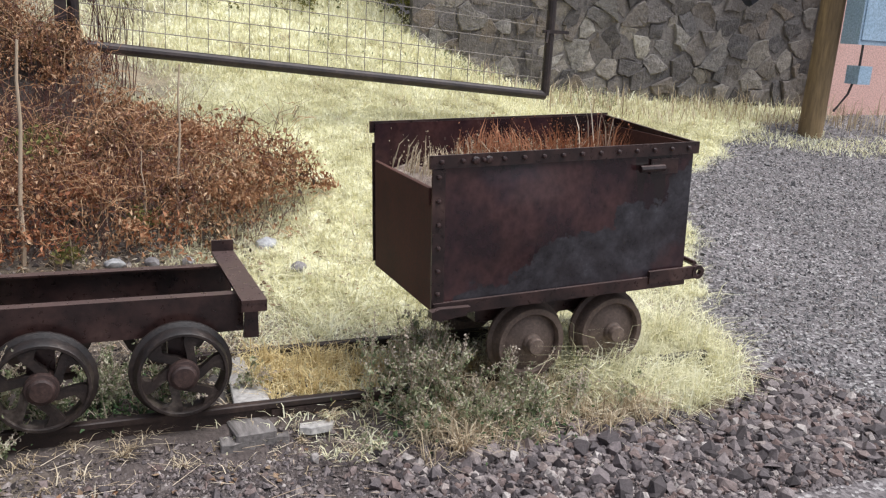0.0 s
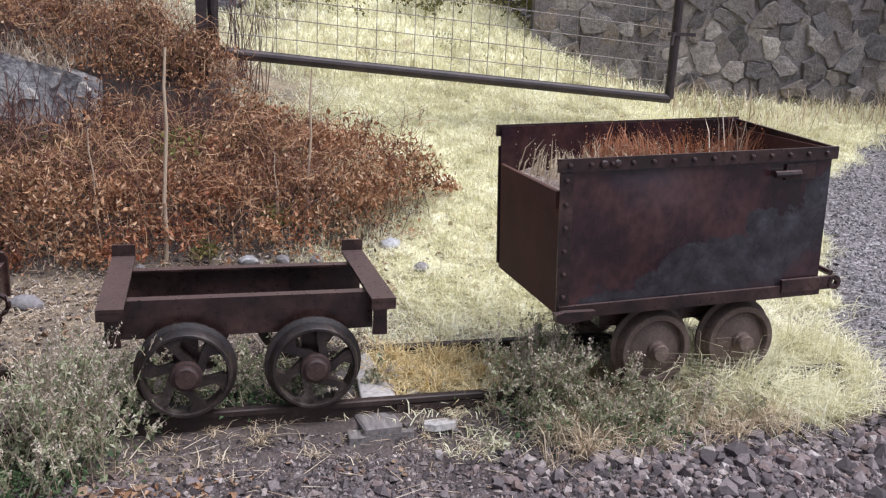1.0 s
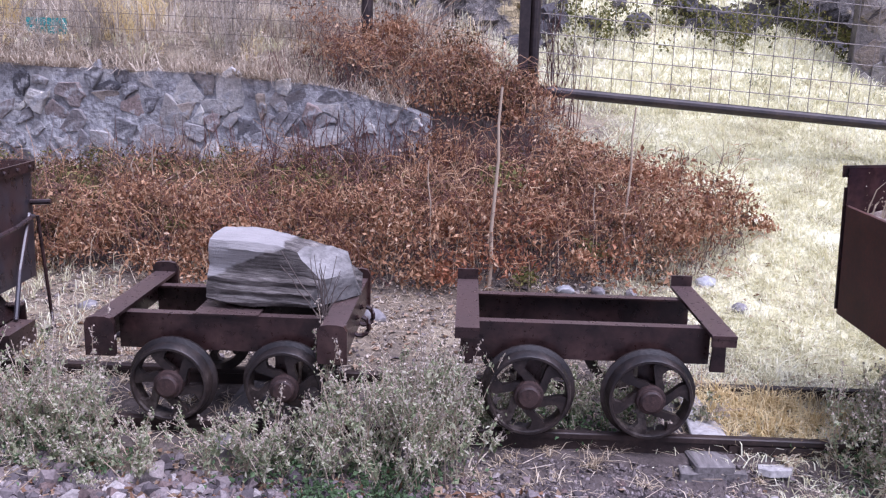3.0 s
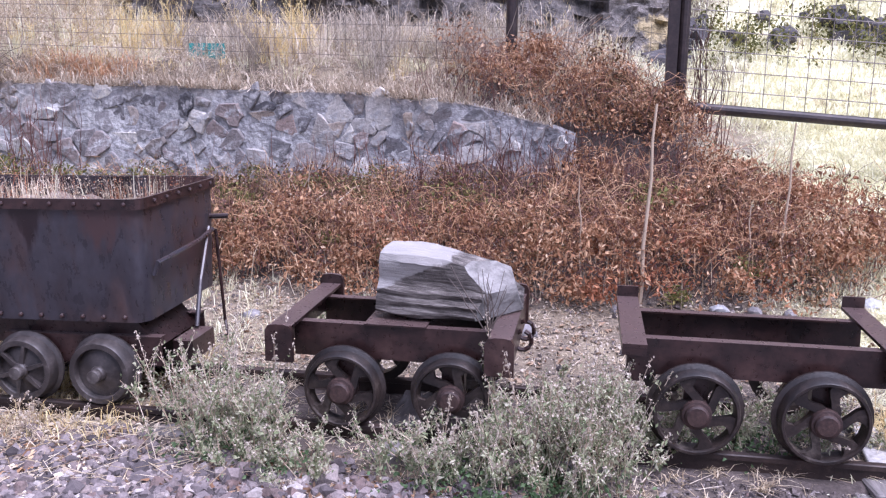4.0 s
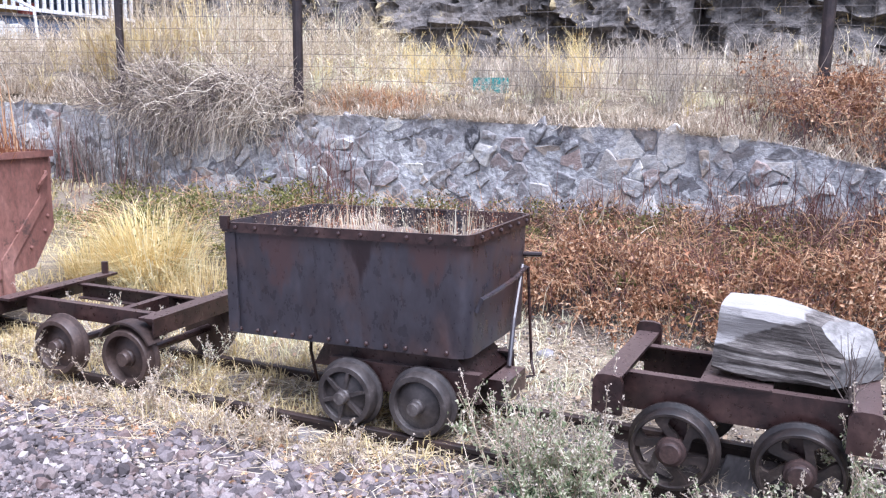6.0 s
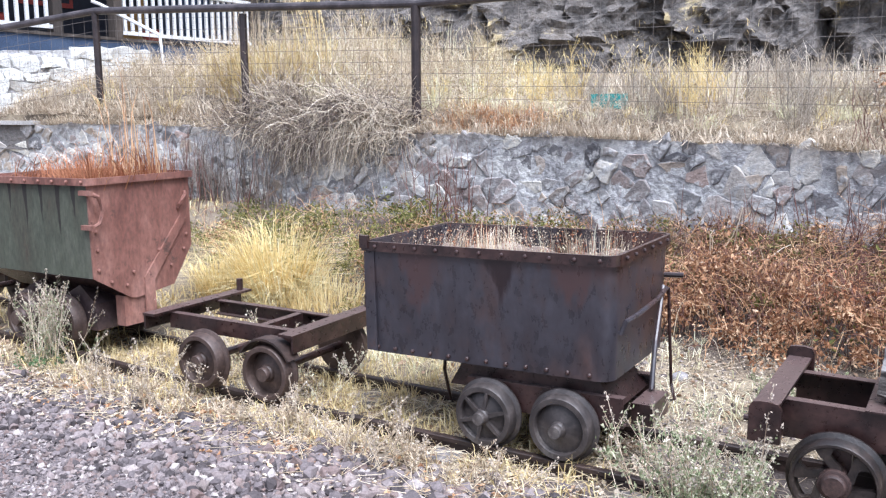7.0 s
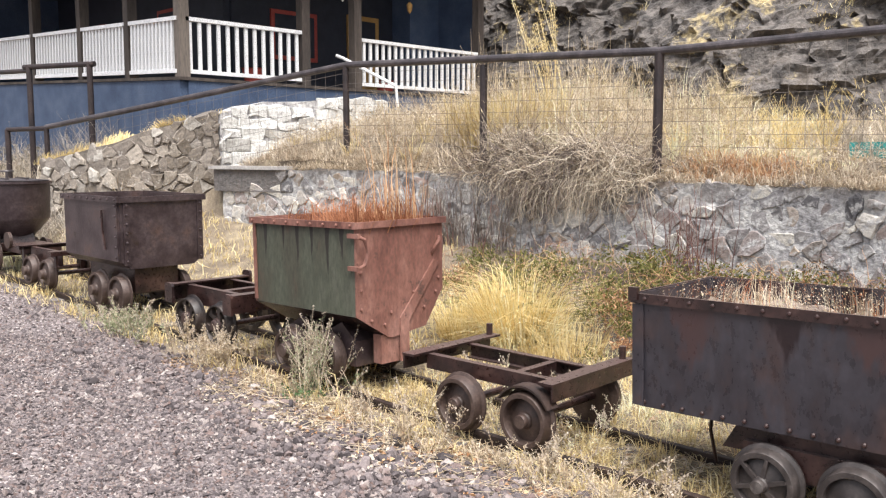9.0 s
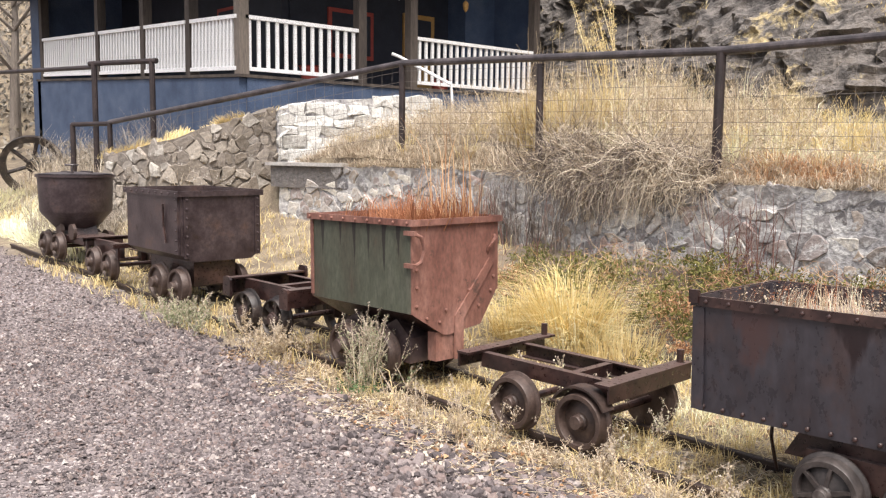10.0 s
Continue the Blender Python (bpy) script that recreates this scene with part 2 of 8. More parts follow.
CHIPS = surface("dark_stone_chip", [(0.04, 0.032, 0.031), (0.085, 0.066, 0.063), (0.13, 0.105, 0.10), (0.24, 0.205, 0.19)], 6, 90, (0.75, 0.95), 0.3, 0.004, per_island=0.85, spread=(0.2, 0.8))
GRAVEL = surface("gravel_stone", [(0.038, 0.030, 0.031), (0.088, 0.073, 0.075), (0.145, 0.120, 0.121), (0.21, 0.175, 0.17), (0.135, 0.09, 0.08), (0.38, 0.34, 0.32)], 6, 90, (0.75, 0.95), 0.3, 0.004, per_island=0.85, spread=(0.2, 0.8))
GRAVEL_GREY = surface("grey_gravel_stone", [(0.055, 0.052, 0.054), (0.115, 0.110, 0.112), (0.175, 0.165, 0.165), (0.25, 0.24, 0.235), (0.15, 0.12, 0.11), (0.40, 0.385, 0.37)], 6, 90, (0.75, 0.95), 0.3, 0.004, per_island=0.85, spread=(0.2, 0.8))
ROCK = surface("cliff_rock", [(0.035, 0.031, 0.030), (0.080, 0.071, 0.066), (0.16, 0.142, 0.13), (0.095, 0.078, 0.063)], 3.6, 12, (0.8, 0.95), 0.9, 0.10, patch=((0.36, 0.29, 0.16), 1.1, 0.56))
WOOD_GREY = surface("weathered_wood", [(0.085, 0.070, 0.060), (0.15, 0.125, 0.105), (0.22, 0.19, 0.165)], 3, 45, (0.75, 0.95), 0.6, 0.006, stretch=(1, 1, 0.15))
WOOD_DARK = surface("dark_weathered_wood", [(0.030, 0.024, 0.021), (0.060, 0.047, 0.040), (0.11, 0.09, 0.075)], 3, 45, (0.75, 0.95), 0.6, 0.006, stretch=(1, 1, 0.15))
WOOD_TIE = surface("old_sleeper", [(0.06, 0.05, 0.046), (0.12, 0.105, 0.10), (0.21, 0.19, 0.18)], 3, 45, (0.8, 0.95), 0.6, 0.006, stretch=(1, 0.2, 1))
POLE_WOOD = surface("pole_wood", [(0.15, 0.10, 0.055), (0.24, 0.165, 0.085), (0.30, 0.21, 0.12)], 4, 45, (0.75, 0.95), 0.6, 0.006, stretch=(1, 1, 0.1))


def log_material():
    """Weathered grain, with the smooth pale split face above a slanting edge."""
    m, nt, p = nodes("split_log")
    tc = nt.nodes.new("ShaderNodeTexCoord").outputs["Object"]
    grain = mix(nt, 0.5, noise_node(nt, tc, 60, 9, 0.76, (0.085, 1, 1.5)), noise_node(nt, tc, 17, 6, 0.7, (0.3, 1, 2.6)))
    rough_col = ramp(nt, grain, [(0.38, (0.012, 0.010, 0.009)), (0.45, (0.055, 0.046, 0.041)), (0.53, (0.14, 0.122, 0.11)), (0.64, (0.32, 0.29, 0.26))])
    smooth_col = ramp(nt, noise_node(nt, tc, 5, 5, 0.6, (0.4, 1, 2)), [(0.3, (0.24, 0.225, 0.215)), (0.7, (0.40, 0.375, 0.355))])
    sx = nt.nodes.new("ShaderNodeSeparateXYZ")
    nt.links.new(tc, sx.inputs[0])
    edge_n = nt.nodes.new("ShaderNodeMath")
    edge_n.operation = "MULTIPLY_ADD"
    nt.links.new(sx.outputs[0], edge_n.inputs[0])
    edge_n.inputs[1].default_value, edge_n.inputs[2].default_value = -0.55, -0.10
    total = nt.nodes.new("ShaderNodeMath")
    nt.links.new(sx.outputs[2], total.inputs[0])
    nt.links.new(edge_n.outputs[0], total.inputs[1])
    wob = nt.nodes.new("ShaderNodeMath")
    wob.operation = "MULTIPLY_ADD"
    nt.links.new(noise_node(nt, tc, 7, 3), wob.inputs[0])
    wob.inputs[1].default_value = 0.12
    nt.links.new(total.outputs[0], wob.inputs[2])
    fac = ramp(nt, wob.outputs[0], [(0.075, (0, 0, 0)), (0.087, (1, 1, 1))])
    nt.links.new(mix(nt, fac, rough_col, smooth_col), p.inputs["Base Color"])
    p.inputs["Roughness"].default_value = 0.88
    b = nt.nodes.new("ShaderNodeBump")
    b.inputs["Strength"].default_value, b.inputs["Distance"].default_value = 0.9, 0.015
    nt.links.new(grain, b.inputs["Height"])
    nt.links.new(b.outputs[0], p.inputs["Normal"])
    return m


BARK = log_material()
BLUE_WALL = surface("blue_painted_board", [(0.035, 0.055, 0.105), (0.055, 0.085, 0.15), (0.085, 0.115, 0.18)], 2, 40, (0.55, 0.8), 0.2, 0.003)
WHITE_PAINT = surface("white_paint", [(0.70, 0.70, 0.71), (0.82, 0.82, 0.82)], 4, 60, (0.45, 0.65), 0.1, 0.001)
PINK_WALL = surface("pink_render", [(0.62, 0.38, 0.33), (0.70, 0.45, 0.40)], 2, 50, (0.8, 0.95), 0.3, 0.004)
BOX_BLUE = surface("meter_box_paint", [(0.28, 0.40, 0.52), (0.36, 0.48, 0.60)], 3, 50, (0.4, 0.6), 0.1, 0.001)
RED_PAINT = surface("red_paint", [(0.30, 0.045, 0.035), (0.40, 0.07, 0.05)], 4, 50, (0.45, 0.65), 0.1, 0.001)
# near-black blue; on the veranda walls it also carries the porch's shade
DARK_NAVY = surface("dark_navy", [(0.010, 0.013, 0.024), (0.022, 0.026, 0.042)], 4, 50, (0.5, 0.7), 0.1, 0.001)
CONCRETE = surface("concrete", [(0.30, 0.28, 0.27), (0.42, 0.40, 0.38)], 3, 50, (0.8, 0.95), 0.4, 0.005)
OCHRE = surface("ochre_paint", [(0.36, 0.20, 0.06), (0.48, 0.28, 0.09)], 4, 50, (0.5, 0.7), 0.1, 0.001)
TEAL = surface("teal_plastic", [(0.03, 0.26, 0.25), (0.05, 0.34, 0.32)], 4, 50, (0.4, 0.6), 0.1, 0.001)
SOIL = surface("dry_soil", [(0.13, 0.095, 0.075), (0.22, 0.17, 0.14), (0.30, 0.25, 0.21)], 8, 60, (0.85, 0.98), 0.8, 0.02)
GRASS_PALE = plant("pale_dry_grass", [(0.40, 0.365, 0.21), (0.62, 0.585, 0.37), (0.80, 0.77, 0.54), (0.87, 0.855, 0.68), (0.90, 0.89, 0.79)], 0.35, 0.7, 0.42, 2.6)
GRASS_GOLD = plant("golden_dry_grass", [(0.38, 0.27, 0.12), (0.62, 0.48, 0.23), (0.78, 0.66, 0.37), (0.84, 0.75, 0.51)], 0.3)
WEED_TAN = plant("tan_dry_weed", [(0.22, 0.16, 0.10), (0.42, 0.33, 0.22), (0.62, 0.52, 0.37), (0.76, 0.67, 0.53)], 0.25)
VINE_BROWN = plant("brown_vine_leaf", [(0.09, 0.042, 0.024), (0.23, 0.108, 0.055), (0.38, 0.20, 0.105), (0.55, 0.34, 0.195), (0.74, 0.58, 0.41)], 0.3)
VINE_DARK = plant("dark_withered_leaf", [(0.035, 0.022, 0.013), (0.085, 0.052, 0.028), (0.15, 0.098, 0.048), (0.26, 0.165, 0.085)], 0.2)
VINE_GREEN = plant("olive_vine_leaf", [(0.05, 0.048, 0.015), (0.11, 0.115, 0.032), (0.20, 0.195, 0.06), (0.32, 0.26, 0.10)], 0.25)
SAGE = plant("grey_green_leaf", [(0.10, 0.13, 0.06), (0.25, 0.285, 0.155), (0.44, 0.44, 0.29), (0.66, 0.62, 0.49)], 0.3)
GREEN = plant("low_green_leaf", [(0.05, 0.085, 0.035), (0.09, 0.15, 0.065), (0.15, 0.21, 0.10)], 0.25)
STEM_RED = plant("red_brown_stem", [(0.07, 0.03, 0.025), (0.13, 0.06, 0.05), (0.20, 0.11, 0.09)], 0.0)
STEM_PALE = plant("pale_stem", [(0.30, 0.22, 0.15), (0.48, 0.38, 0.28), (0.62, 0.54, 0.44)], 0.0)
STEM_GREY = plant("grey_brown_twig", [(0.06, 0.045, 0.04), (0.14, 0.11, 0.095), (0.26, 0.21, 0.18)], 0.0)
WEED_GREY = plant("grey_brush", [(0.10, 0.09, 0.075), (0.20, 0.18, 0.15), (0.33, 0.29, 0.24)], 0.1)
RUST_WEED = plant("rust_red_weed", [(0.20, 0.07, 0.035), (0.34, 0.14, 0.07), (0.48, 0.24, 0.13)], 0.25)
SEED_TIP = plant("pinkish_seed_tip", [(0.30, 0.25, 0.19), (0.46, 0.39, 0.315), (0.64, 0.565, 0.475)], 0.25)
HILL_TAN = plant("greyish_hill_weed", [(0.24, 0.185, 0.14), (0.45, 0.37, 0.28), (0.66, 0.57, 0.45), (0.80, 0.72, 0.60)], 0.25)
YELLOW_GRASS = plant("yellow_clump_grass", [(0.46, 0.33, 0.13), (0.72, 0.56, 0.25), (0.84, 0.72, 0.38), (0.88, 0.80, 0.54)], 0.35)
RUST_STRAW = plant("rust_orange_straw", [(0.34, 0.17, 0.085), (0.54, 0.32, 0.175), (0.74, 0.54, 0.34)], 0.3)
PALE_WOOD = surface("torn_wood", [(0.12, 0.112, 0.105), (0.21, 0.198, 0.188), (0.31, 0.295, 0.28)], 5, 30, (0.75, 0.95), 0.6, 0.01, stretch=(0.4, 1, 1.6))
LEAF_TAN = plant("curled_tan_leaf", [(0.16, 0.085, 0.05), (0.28, 0.155, 0.088), (0.42, 0.27, 0.165)], 0.15)
LITTER = plant("fallen_leaf", [(0.15, 0.09, 0.055), (0.27, 0.175, 0.11), (0.44, 0.33, 0.23)], 0.15)


# ---- building blocks ----
def link_bm(name, bm, mat, parent=None, label="", bevel=0.0, smooth=False):
    if bevel:
        es = [e for e in bm.edges if len(e.link_faces) == 2 and e.calc_face_angle(0) > 0.5]
        bmesh.ops.bevel(bm, geom=es, offset=bevel, segments=1, affect="EDGES", clamp_overlap=True)
    bmesh.ops.recalc_face_normals(bm, faces=bm.faces)
    me = bpy.data.meshes.new(name)
    bm.to_mesh(me)
    bm.free()
    me.materials.append(mat)
    if smooth:
        me.shade_smooth()
        me.set_sharp_from_angle(angle=radians(35))
    ob = new(name, me)
    ob.parent = parent
    if label:
        ob["label"] = label
    return ob


def part(name, bm, mat, parent, label="", bevel=0.004, smooth=False):
    return link_bm(name, bm, mat, parent, label, bevel, smooth)


def thing(name, at, label, category, group="", kind="", turn=(0, 0, 0)):
    ob = new(name)
    ob.empty_display_size = 0.1
    ob.matrix_world = pose(*at, *turn)
    return tagged(ob, label, category, group, kind)


def box(x0, x1, y0, y1, z0, z1, bm=None):
    bm = bm or bmesh.new()
    v = [bm.verts.new((x, y, z)) for z in (z0, z1) for x, y in ((x0, y0), (x1, y0), (x1, y1), (x0, y1))]
    for q in ((3, 2, 1, 0), (4, 5, 6, 7), (0, 1, 5, 4), (1, 2, 6, 5), (2, 3, 7, 6), (3, 0, 4, 7)):
        bm.faces.new([v[i] for i in q])
    return bm


def prism(pts, axis, a, b, bm=None):
    """A polygon in the two other axes, drawn out along axis from a to b."""
    bm = bm or bmesh.new()
    def put(p, d):
        return {"x": (d, *p), "y": (p[0], d, p[1]), "z": (*p, d)}[axis]
    lo, hi = [bm.verts.new(put(p, a)) for p in pts], [bm.verts.new(put(p, b)) for p in pts]
    bm.faces.new(lo[::-1]), bm.faces.new(hi)
    for i in range(len(pts)):
        j = (i + 1) % len(pts)
        bm.faces.new((lo[i], lo[j], hi[j], hi[i]))
    return bm


def rod(points, r, seg=8, bm=None, taper=1.0):
    """A round bar along a line of points."""
    bm = bm or bmesh.new()
    pts = [Vector(p) for p in points]
    rings = []
    for i, p in enumerate(pts):
        d = (pts[min(i + 1, len(pts) - 1)] - pts[max(i - 1, 0)]).normalized()
        u = d.orthogonal().normalized() if abs(d.z) > 0.9 else d.cross(Vector((0, 0, 1))).normalized()
        w = d.cross(u)
        rr = r * (1 + (taper - 1) * i / (len(pts) - 1))
        rings.append([bm.verts.new(p + rr * (math.cos(2 * math.pi * k / seg) * u + math.sin(2 * math.pi * k / seg) * w)) for k in range(seg)])
    for a, b in zip(rings, rings[1:]):
        for k in range(seg):
            bm.faces.new((a[k], a[(k + 1) % seg], b[(k + 1) % seg], b[k]))
    bm.faces.new(rings[0][::-1]), bm.faces.new(rings[-1])
    return bm


def lathe(profile, seg=28, axis="y", bm=None, closed=False):
    """Turns (radius, distance along the axis) round the axis."""
    bm = bm or bmesh.new()
    rings = []
    for r, d in profile:
        ring = []
        for k in range(seg):
            c, s = math.cos(2 * math.pi * k / seg) * r, math.sin(2 * math.pi * k / seg) * r
            ring.append(bm.verts.new((c, d, s) if axis == "y" else (c, s, d)))
        rings.append(ring)
    pairs = list(zip(rings, rings[1:])) + ([(rings[-1], rings[0])] if closed else [])
    for a, b in pairs:
        for k in range(seg):
            bm.faces.new((a[k], a[(k + 1) % seg], b[(k + 1) % seg], b[k]))
    if not closed:
        for ring in (rings[0], rings[-1]):
            bm.faces.new(ring)
    return bm


def stuff(name, verts, faces, mat, label, category, smooth=False, parent=None, kind="stuff"):
    """Many small pieces as one mesh, from arrays; faces all with the same number of corners."""
    me = bpy.data.meshes.new(name)
    verts, faces = np.asarray(verts, np.float32), np.asarray(faces, np.int32)
    n, k = faces.shape
    me.vertices.add(len(verts)), me.loops.add(n * k), me.polygons.add(n)
    me.vertices.foreach_set("co", verts.ravel())
    me.loops.foreach_set("vertex_index", faces.ravel())
    me.polygons.foreach_set("loop_start", np.arange(0, n * k, k, dtype=np.int32))
    me.polygons.foreach_set("use_smooth", np.full(n, smooth))
    me.update(calc_edges=True)
    me.materials.append(mat)
    ob = new(name, me)
    ob.parent = parent
    return tagged(ob, label, category, "", kind)


# ---- the lie of the land ----
RNG = np.random.default_rng(7)
TRACK_Y, RAIL_TOP = 3.63, 0.065


def smooth_step(a, b, v):
    t = np.clip((v - a) / (b - a), 0, 1)
    return t * t * (3 - 2 * t)


def wall_y(x):
    """The face of the long retaining wall."""
    return np.interp(x, [-12.5, -10.5, -8, -6, -4.5, -3, -1.5, -0.4, 0.6], [6.1, 6.45, 6.95, 7.2, 7.3, 7.12, 6.85, 6.6, 6.5])


def wall_top(x):
    return np.interp(x, [-12.5, -10.5, -6.5, -2.6, -1.6, -0.9, -0.3, 0.6], [1.42, 1.52, 1.44, 1.38, 1.32, 1.17, 0.98, 0.7])


def rise(x):
    """The track climbs a little towards the house."""
    return np.maximum(0.0, -(x + 5.5)) * 0.028


def ground(x, y):
    x, y = np.asarray(x, float), np.asarray(y, float)
    wy = wall_y(x)
    bank = np.interp(y - wy, [-3.0, -2.0, -1.5, -0.7, -0.1], [0.0, 0.07, 0.16, 0.36, 0.58])
    crest = np.interp(x, [-1.9, -1.2, -0.5, 0.2, 0.9], [0.0, 0.03, 0.10, 0.16, 0.05])
    back = wall_top(x) - 0.02 + crest + np.interp(y - wy, [0.2, 0.6, 1.5, 4.0, 6.0, 40], [0.0, 0.24, 0.36, 0.62, 0.95, 9])
    west = np.where(y < wy + 0.12, bank, back)
    slope = 0.2 + 0.1 * smooth_step(5.2, 3.2, x)
    east = np.maximum(0, y - 4.45) * slope + np.maximum(0, 0.25 - np.abs(y - 4.5)) * 0.05 + np.maximum(0, y - 11.0) * 0.35
    k = smooth_step(0.1, 0.9, x)
    z = west * (1 - k) + east * k
    far = smooth_step(-11.6, -13.5, x)
    yard = np.interp(y, [4.2, 5.0, 6.0, 7.0, 12, 40], [0.0, 0.35, 0.75, 1.0, 2.0, 12])
    z = z * (1 - far) + yard * far
    z = z + np.maximum(0, -(x + 26)) * 0.45 - (0.045 * smooth_step(-2.2, -1.2, x) + 0.05 * np.exp(-((x - 0.9) / 0.6) ** 2)) * smooth_step(3.31, 3.14, y)
    return z + rise(x) * smooth_step(-3, 3, y + 2.0)


def bumps(x, y):
    return 0.012 * np.sin(3.1 * x + 1.7 * y) * np.sin(2.3 * y - 1.1 * x) + 0.008 * np.sin(7.3 * x - 5.1 * y) + 0.006 * np.sin(13 * x + 11 * y)


def vine_cover(x, y):
    """How thick the vines lie; also over the low end of the wall up to the gate post."""
    front = np.interp(x, [-9.5, -7.0, -4.6, -3.2, -2.4, -1, 0.3, 0.9, 1.3, 1.6], [5.8, 5.5, 5.4, 5.5, 5.35, 5.25, 5.2, 5.3, 5.5, 6.0])
    rear = np.interp(x, [-4.6, -2.2, -1.8, -0.6, 0.0, 0.35, 0.65, 1.0, 1.4], [7.0, 6.85, 7.5, 7.4, 7.05, 6.75, 6.45, 6.22, 5.9])
    return smooth_step(-0.25, 0.12, y - front) * smooth_step(0.12, -0.12, y - rear) * smooth_step(-9.5, -6.0, x)


def gravel_mask(x, y):
    """One on the gravel drive, nought on the grass."""
    edge = np.interp(x, [-30, -14, -11, -8, -5, -2.2, -1.4, 0.4, 1.2, 2.2, 3.1, 3.6, 5, 8, 14], [3.2, 3.2, 3.2, 3.1, 3.05, 3.12, 2.95, 3.2, 3.15, 2.9, 3.0, 4.0, 6.3, 8.3, 9]) + 0.08 * np.sin(4 * x) + 0.05 * np.sin(11 * x)
    return smooth_step(0.12, -0.12, y - edge)


gx = np.concatenate([[-400, -200, -100, -60, -40], np.arange(-30, -14, 0.4), np.arange(-14, 8, 0.1), np.arange(8, 16, 0.4), [18, 25, 40, 80, 160, 400]])
gy = np.concatenate([[-400, -150, -60, -25, -12, -6], np.arange(-4, 1.2, 0.4), np.arange(1.2, 13, 0.08), np.arange(13, 24, 0.5), [26, 30, 36, 42, 60, 100, 200]])
GX, GY = np.meshgrid(gx, gy)
GZ = ground(np.clip(GX, -45, 30), np.clip(GY, -30, 42)) + bumps(GX, GY) - 0.01
vs = np.stack([GX, GY, GZ], -1).reshape(-1, 3)
nx = len(gx)
i0 = (np.arange(len(gy) - 1)[:, None] * nx + np.arange(nx - 1)[None]).ravel()


def ground_material():
    m, nt, p = nodes("ground")
    tc = nt.nodes.new("ShaderNodeTexCoord").outputs["Object"]
    at = nt.nodes.new("ShaderNodeAttribute")
    at.attribute_name = "gravel"
    fine = noise_node(nt, tc, 45, 5, 0.75)
    vor = nt.nodes.new("ShaderNodeTexVoronoi")
    vor.inputs["Scale"].default_value = 58
    nt.links.new(tc, vor.inputs["Vector"])
    sep = nt.nodes.new("ShaderNodeSeparateColor")
    nt.links.new(vor.outputs["Color"], sep.inputs[0])
    chips = ramp(nt, sep.outputs[0], [(0.0, (0.066, 0.054, 0.054)), (0.35, (0.132, 0.112, 0.113)), (0.6, (0.186, 0.159, 0.158)), (0.85, (0.235, 0.203, 0.20)), (1.0, (0.42, 0.385, 0.37))])
    dusty = ramp(nt, noise_node(nt, tc, 1.1, 4), [(0.35, (0.8, 0.78, 0.78)), (0.7, (1.12, 1.1, 1.1))])
    grav = mix(nt, 1.0, chips, dusty, "MULTIPLY")
    at4 = nt.nodes.new("ShaderNodeAttribute")
    at4.attribute_name = "grey_stone"
    grav = mix(nt, at4.outputs["Fac"], grav, mix(nt, 1.0, grav, (0.90, 0.96, 0.98), "MULTIPLY"))
    straw = ramp(nt, noise_node(nt, tc, 3.0, 5, 0.7), [(0.3, (0.095, 0.075, 0.058)), (0.5, (0.19, 0.15, 0.105)), (0.7, (0.33, 0.275, 0.185))])
    straw = mix(nt, 1.0, straw, ramp(nt, fine, [(0.3, (0.5, 0.5, 0.5)), (0.7, (1.3, 1.3, 1.3))]), "MULTIPLY")
    pale = ramp(nt, noise_node(nt, tc, 4.5, 5, 0.7), [(0.34, (0.30, 0.27, 0.15)), (0.46, (0.60, 0.57, 0.34)), (0.56, (0.78, 0.76, 0.53)), (0.68, (0.87, 0.86, 0.70))])
    pale = mix(nt, 1.0, pale, ramp(nt, fine, [(0.3, (0.55, 0.55, 0.55)), (0.7, (1.2, 1.2, 1.2))]), "MULTIPLY")
    at2 = nt.nodes.new("ShaderNodeAttribute")
    at2.attribute_name = "pale"
    straw = mix(nt, at2.outputs["Fac"], straw, pale)
    at3 = nt.nodes.new("ShaderNodeAttribute")
    at3.attribute_name = "dirt_gaps"
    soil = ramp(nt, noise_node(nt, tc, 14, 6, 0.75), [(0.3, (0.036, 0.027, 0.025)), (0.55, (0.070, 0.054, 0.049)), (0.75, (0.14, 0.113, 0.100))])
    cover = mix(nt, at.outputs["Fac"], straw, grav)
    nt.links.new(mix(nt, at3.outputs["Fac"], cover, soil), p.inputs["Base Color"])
    p.inputs["Roughness"].default_value = 0.92
    b = nt.nodes.new("ShaderNodeBump")
    b.inputs["Strength"].default_value, b.inputs["Distance"].default_value = 0.8, 0.012
    hgt = mix(nt, 0.5, vor.outputs["Distance"], fine)
    nt.links.new(hgt, b.inputs["Height"])
    nt.links.new(b.outputs[0], p.inputs["Normal"])
    return m


land = stuff("ground", vs, np.stack([i0, i0 + 1, i0 + nx + 1, i0 + nx], -1), ground_material(), "grey gravel drive rising into dry grassy banks", "ground", True, None, "structure")
at = land.data.attributes.new("gravel", "FLOAT", "POINT")
at.data.foreach_set("value", gravel_mask(GX, GY).ravel().astype(np.float32))
def dirt_gap_mask(x, y):
    """Bare dark soil in front of the rail between the weeds, and darkened gaps under the vines."""
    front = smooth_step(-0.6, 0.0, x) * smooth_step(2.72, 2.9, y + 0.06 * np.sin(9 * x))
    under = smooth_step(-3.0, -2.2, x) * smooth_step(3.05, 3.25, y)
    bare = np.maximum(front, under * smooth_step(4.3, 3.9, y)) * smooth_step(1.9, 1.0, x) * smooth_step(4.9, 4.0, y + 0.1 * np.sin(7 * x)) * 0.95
    # soil colour under the vines also paints the shade between their leaves
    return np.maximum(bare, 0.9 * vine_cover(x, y))


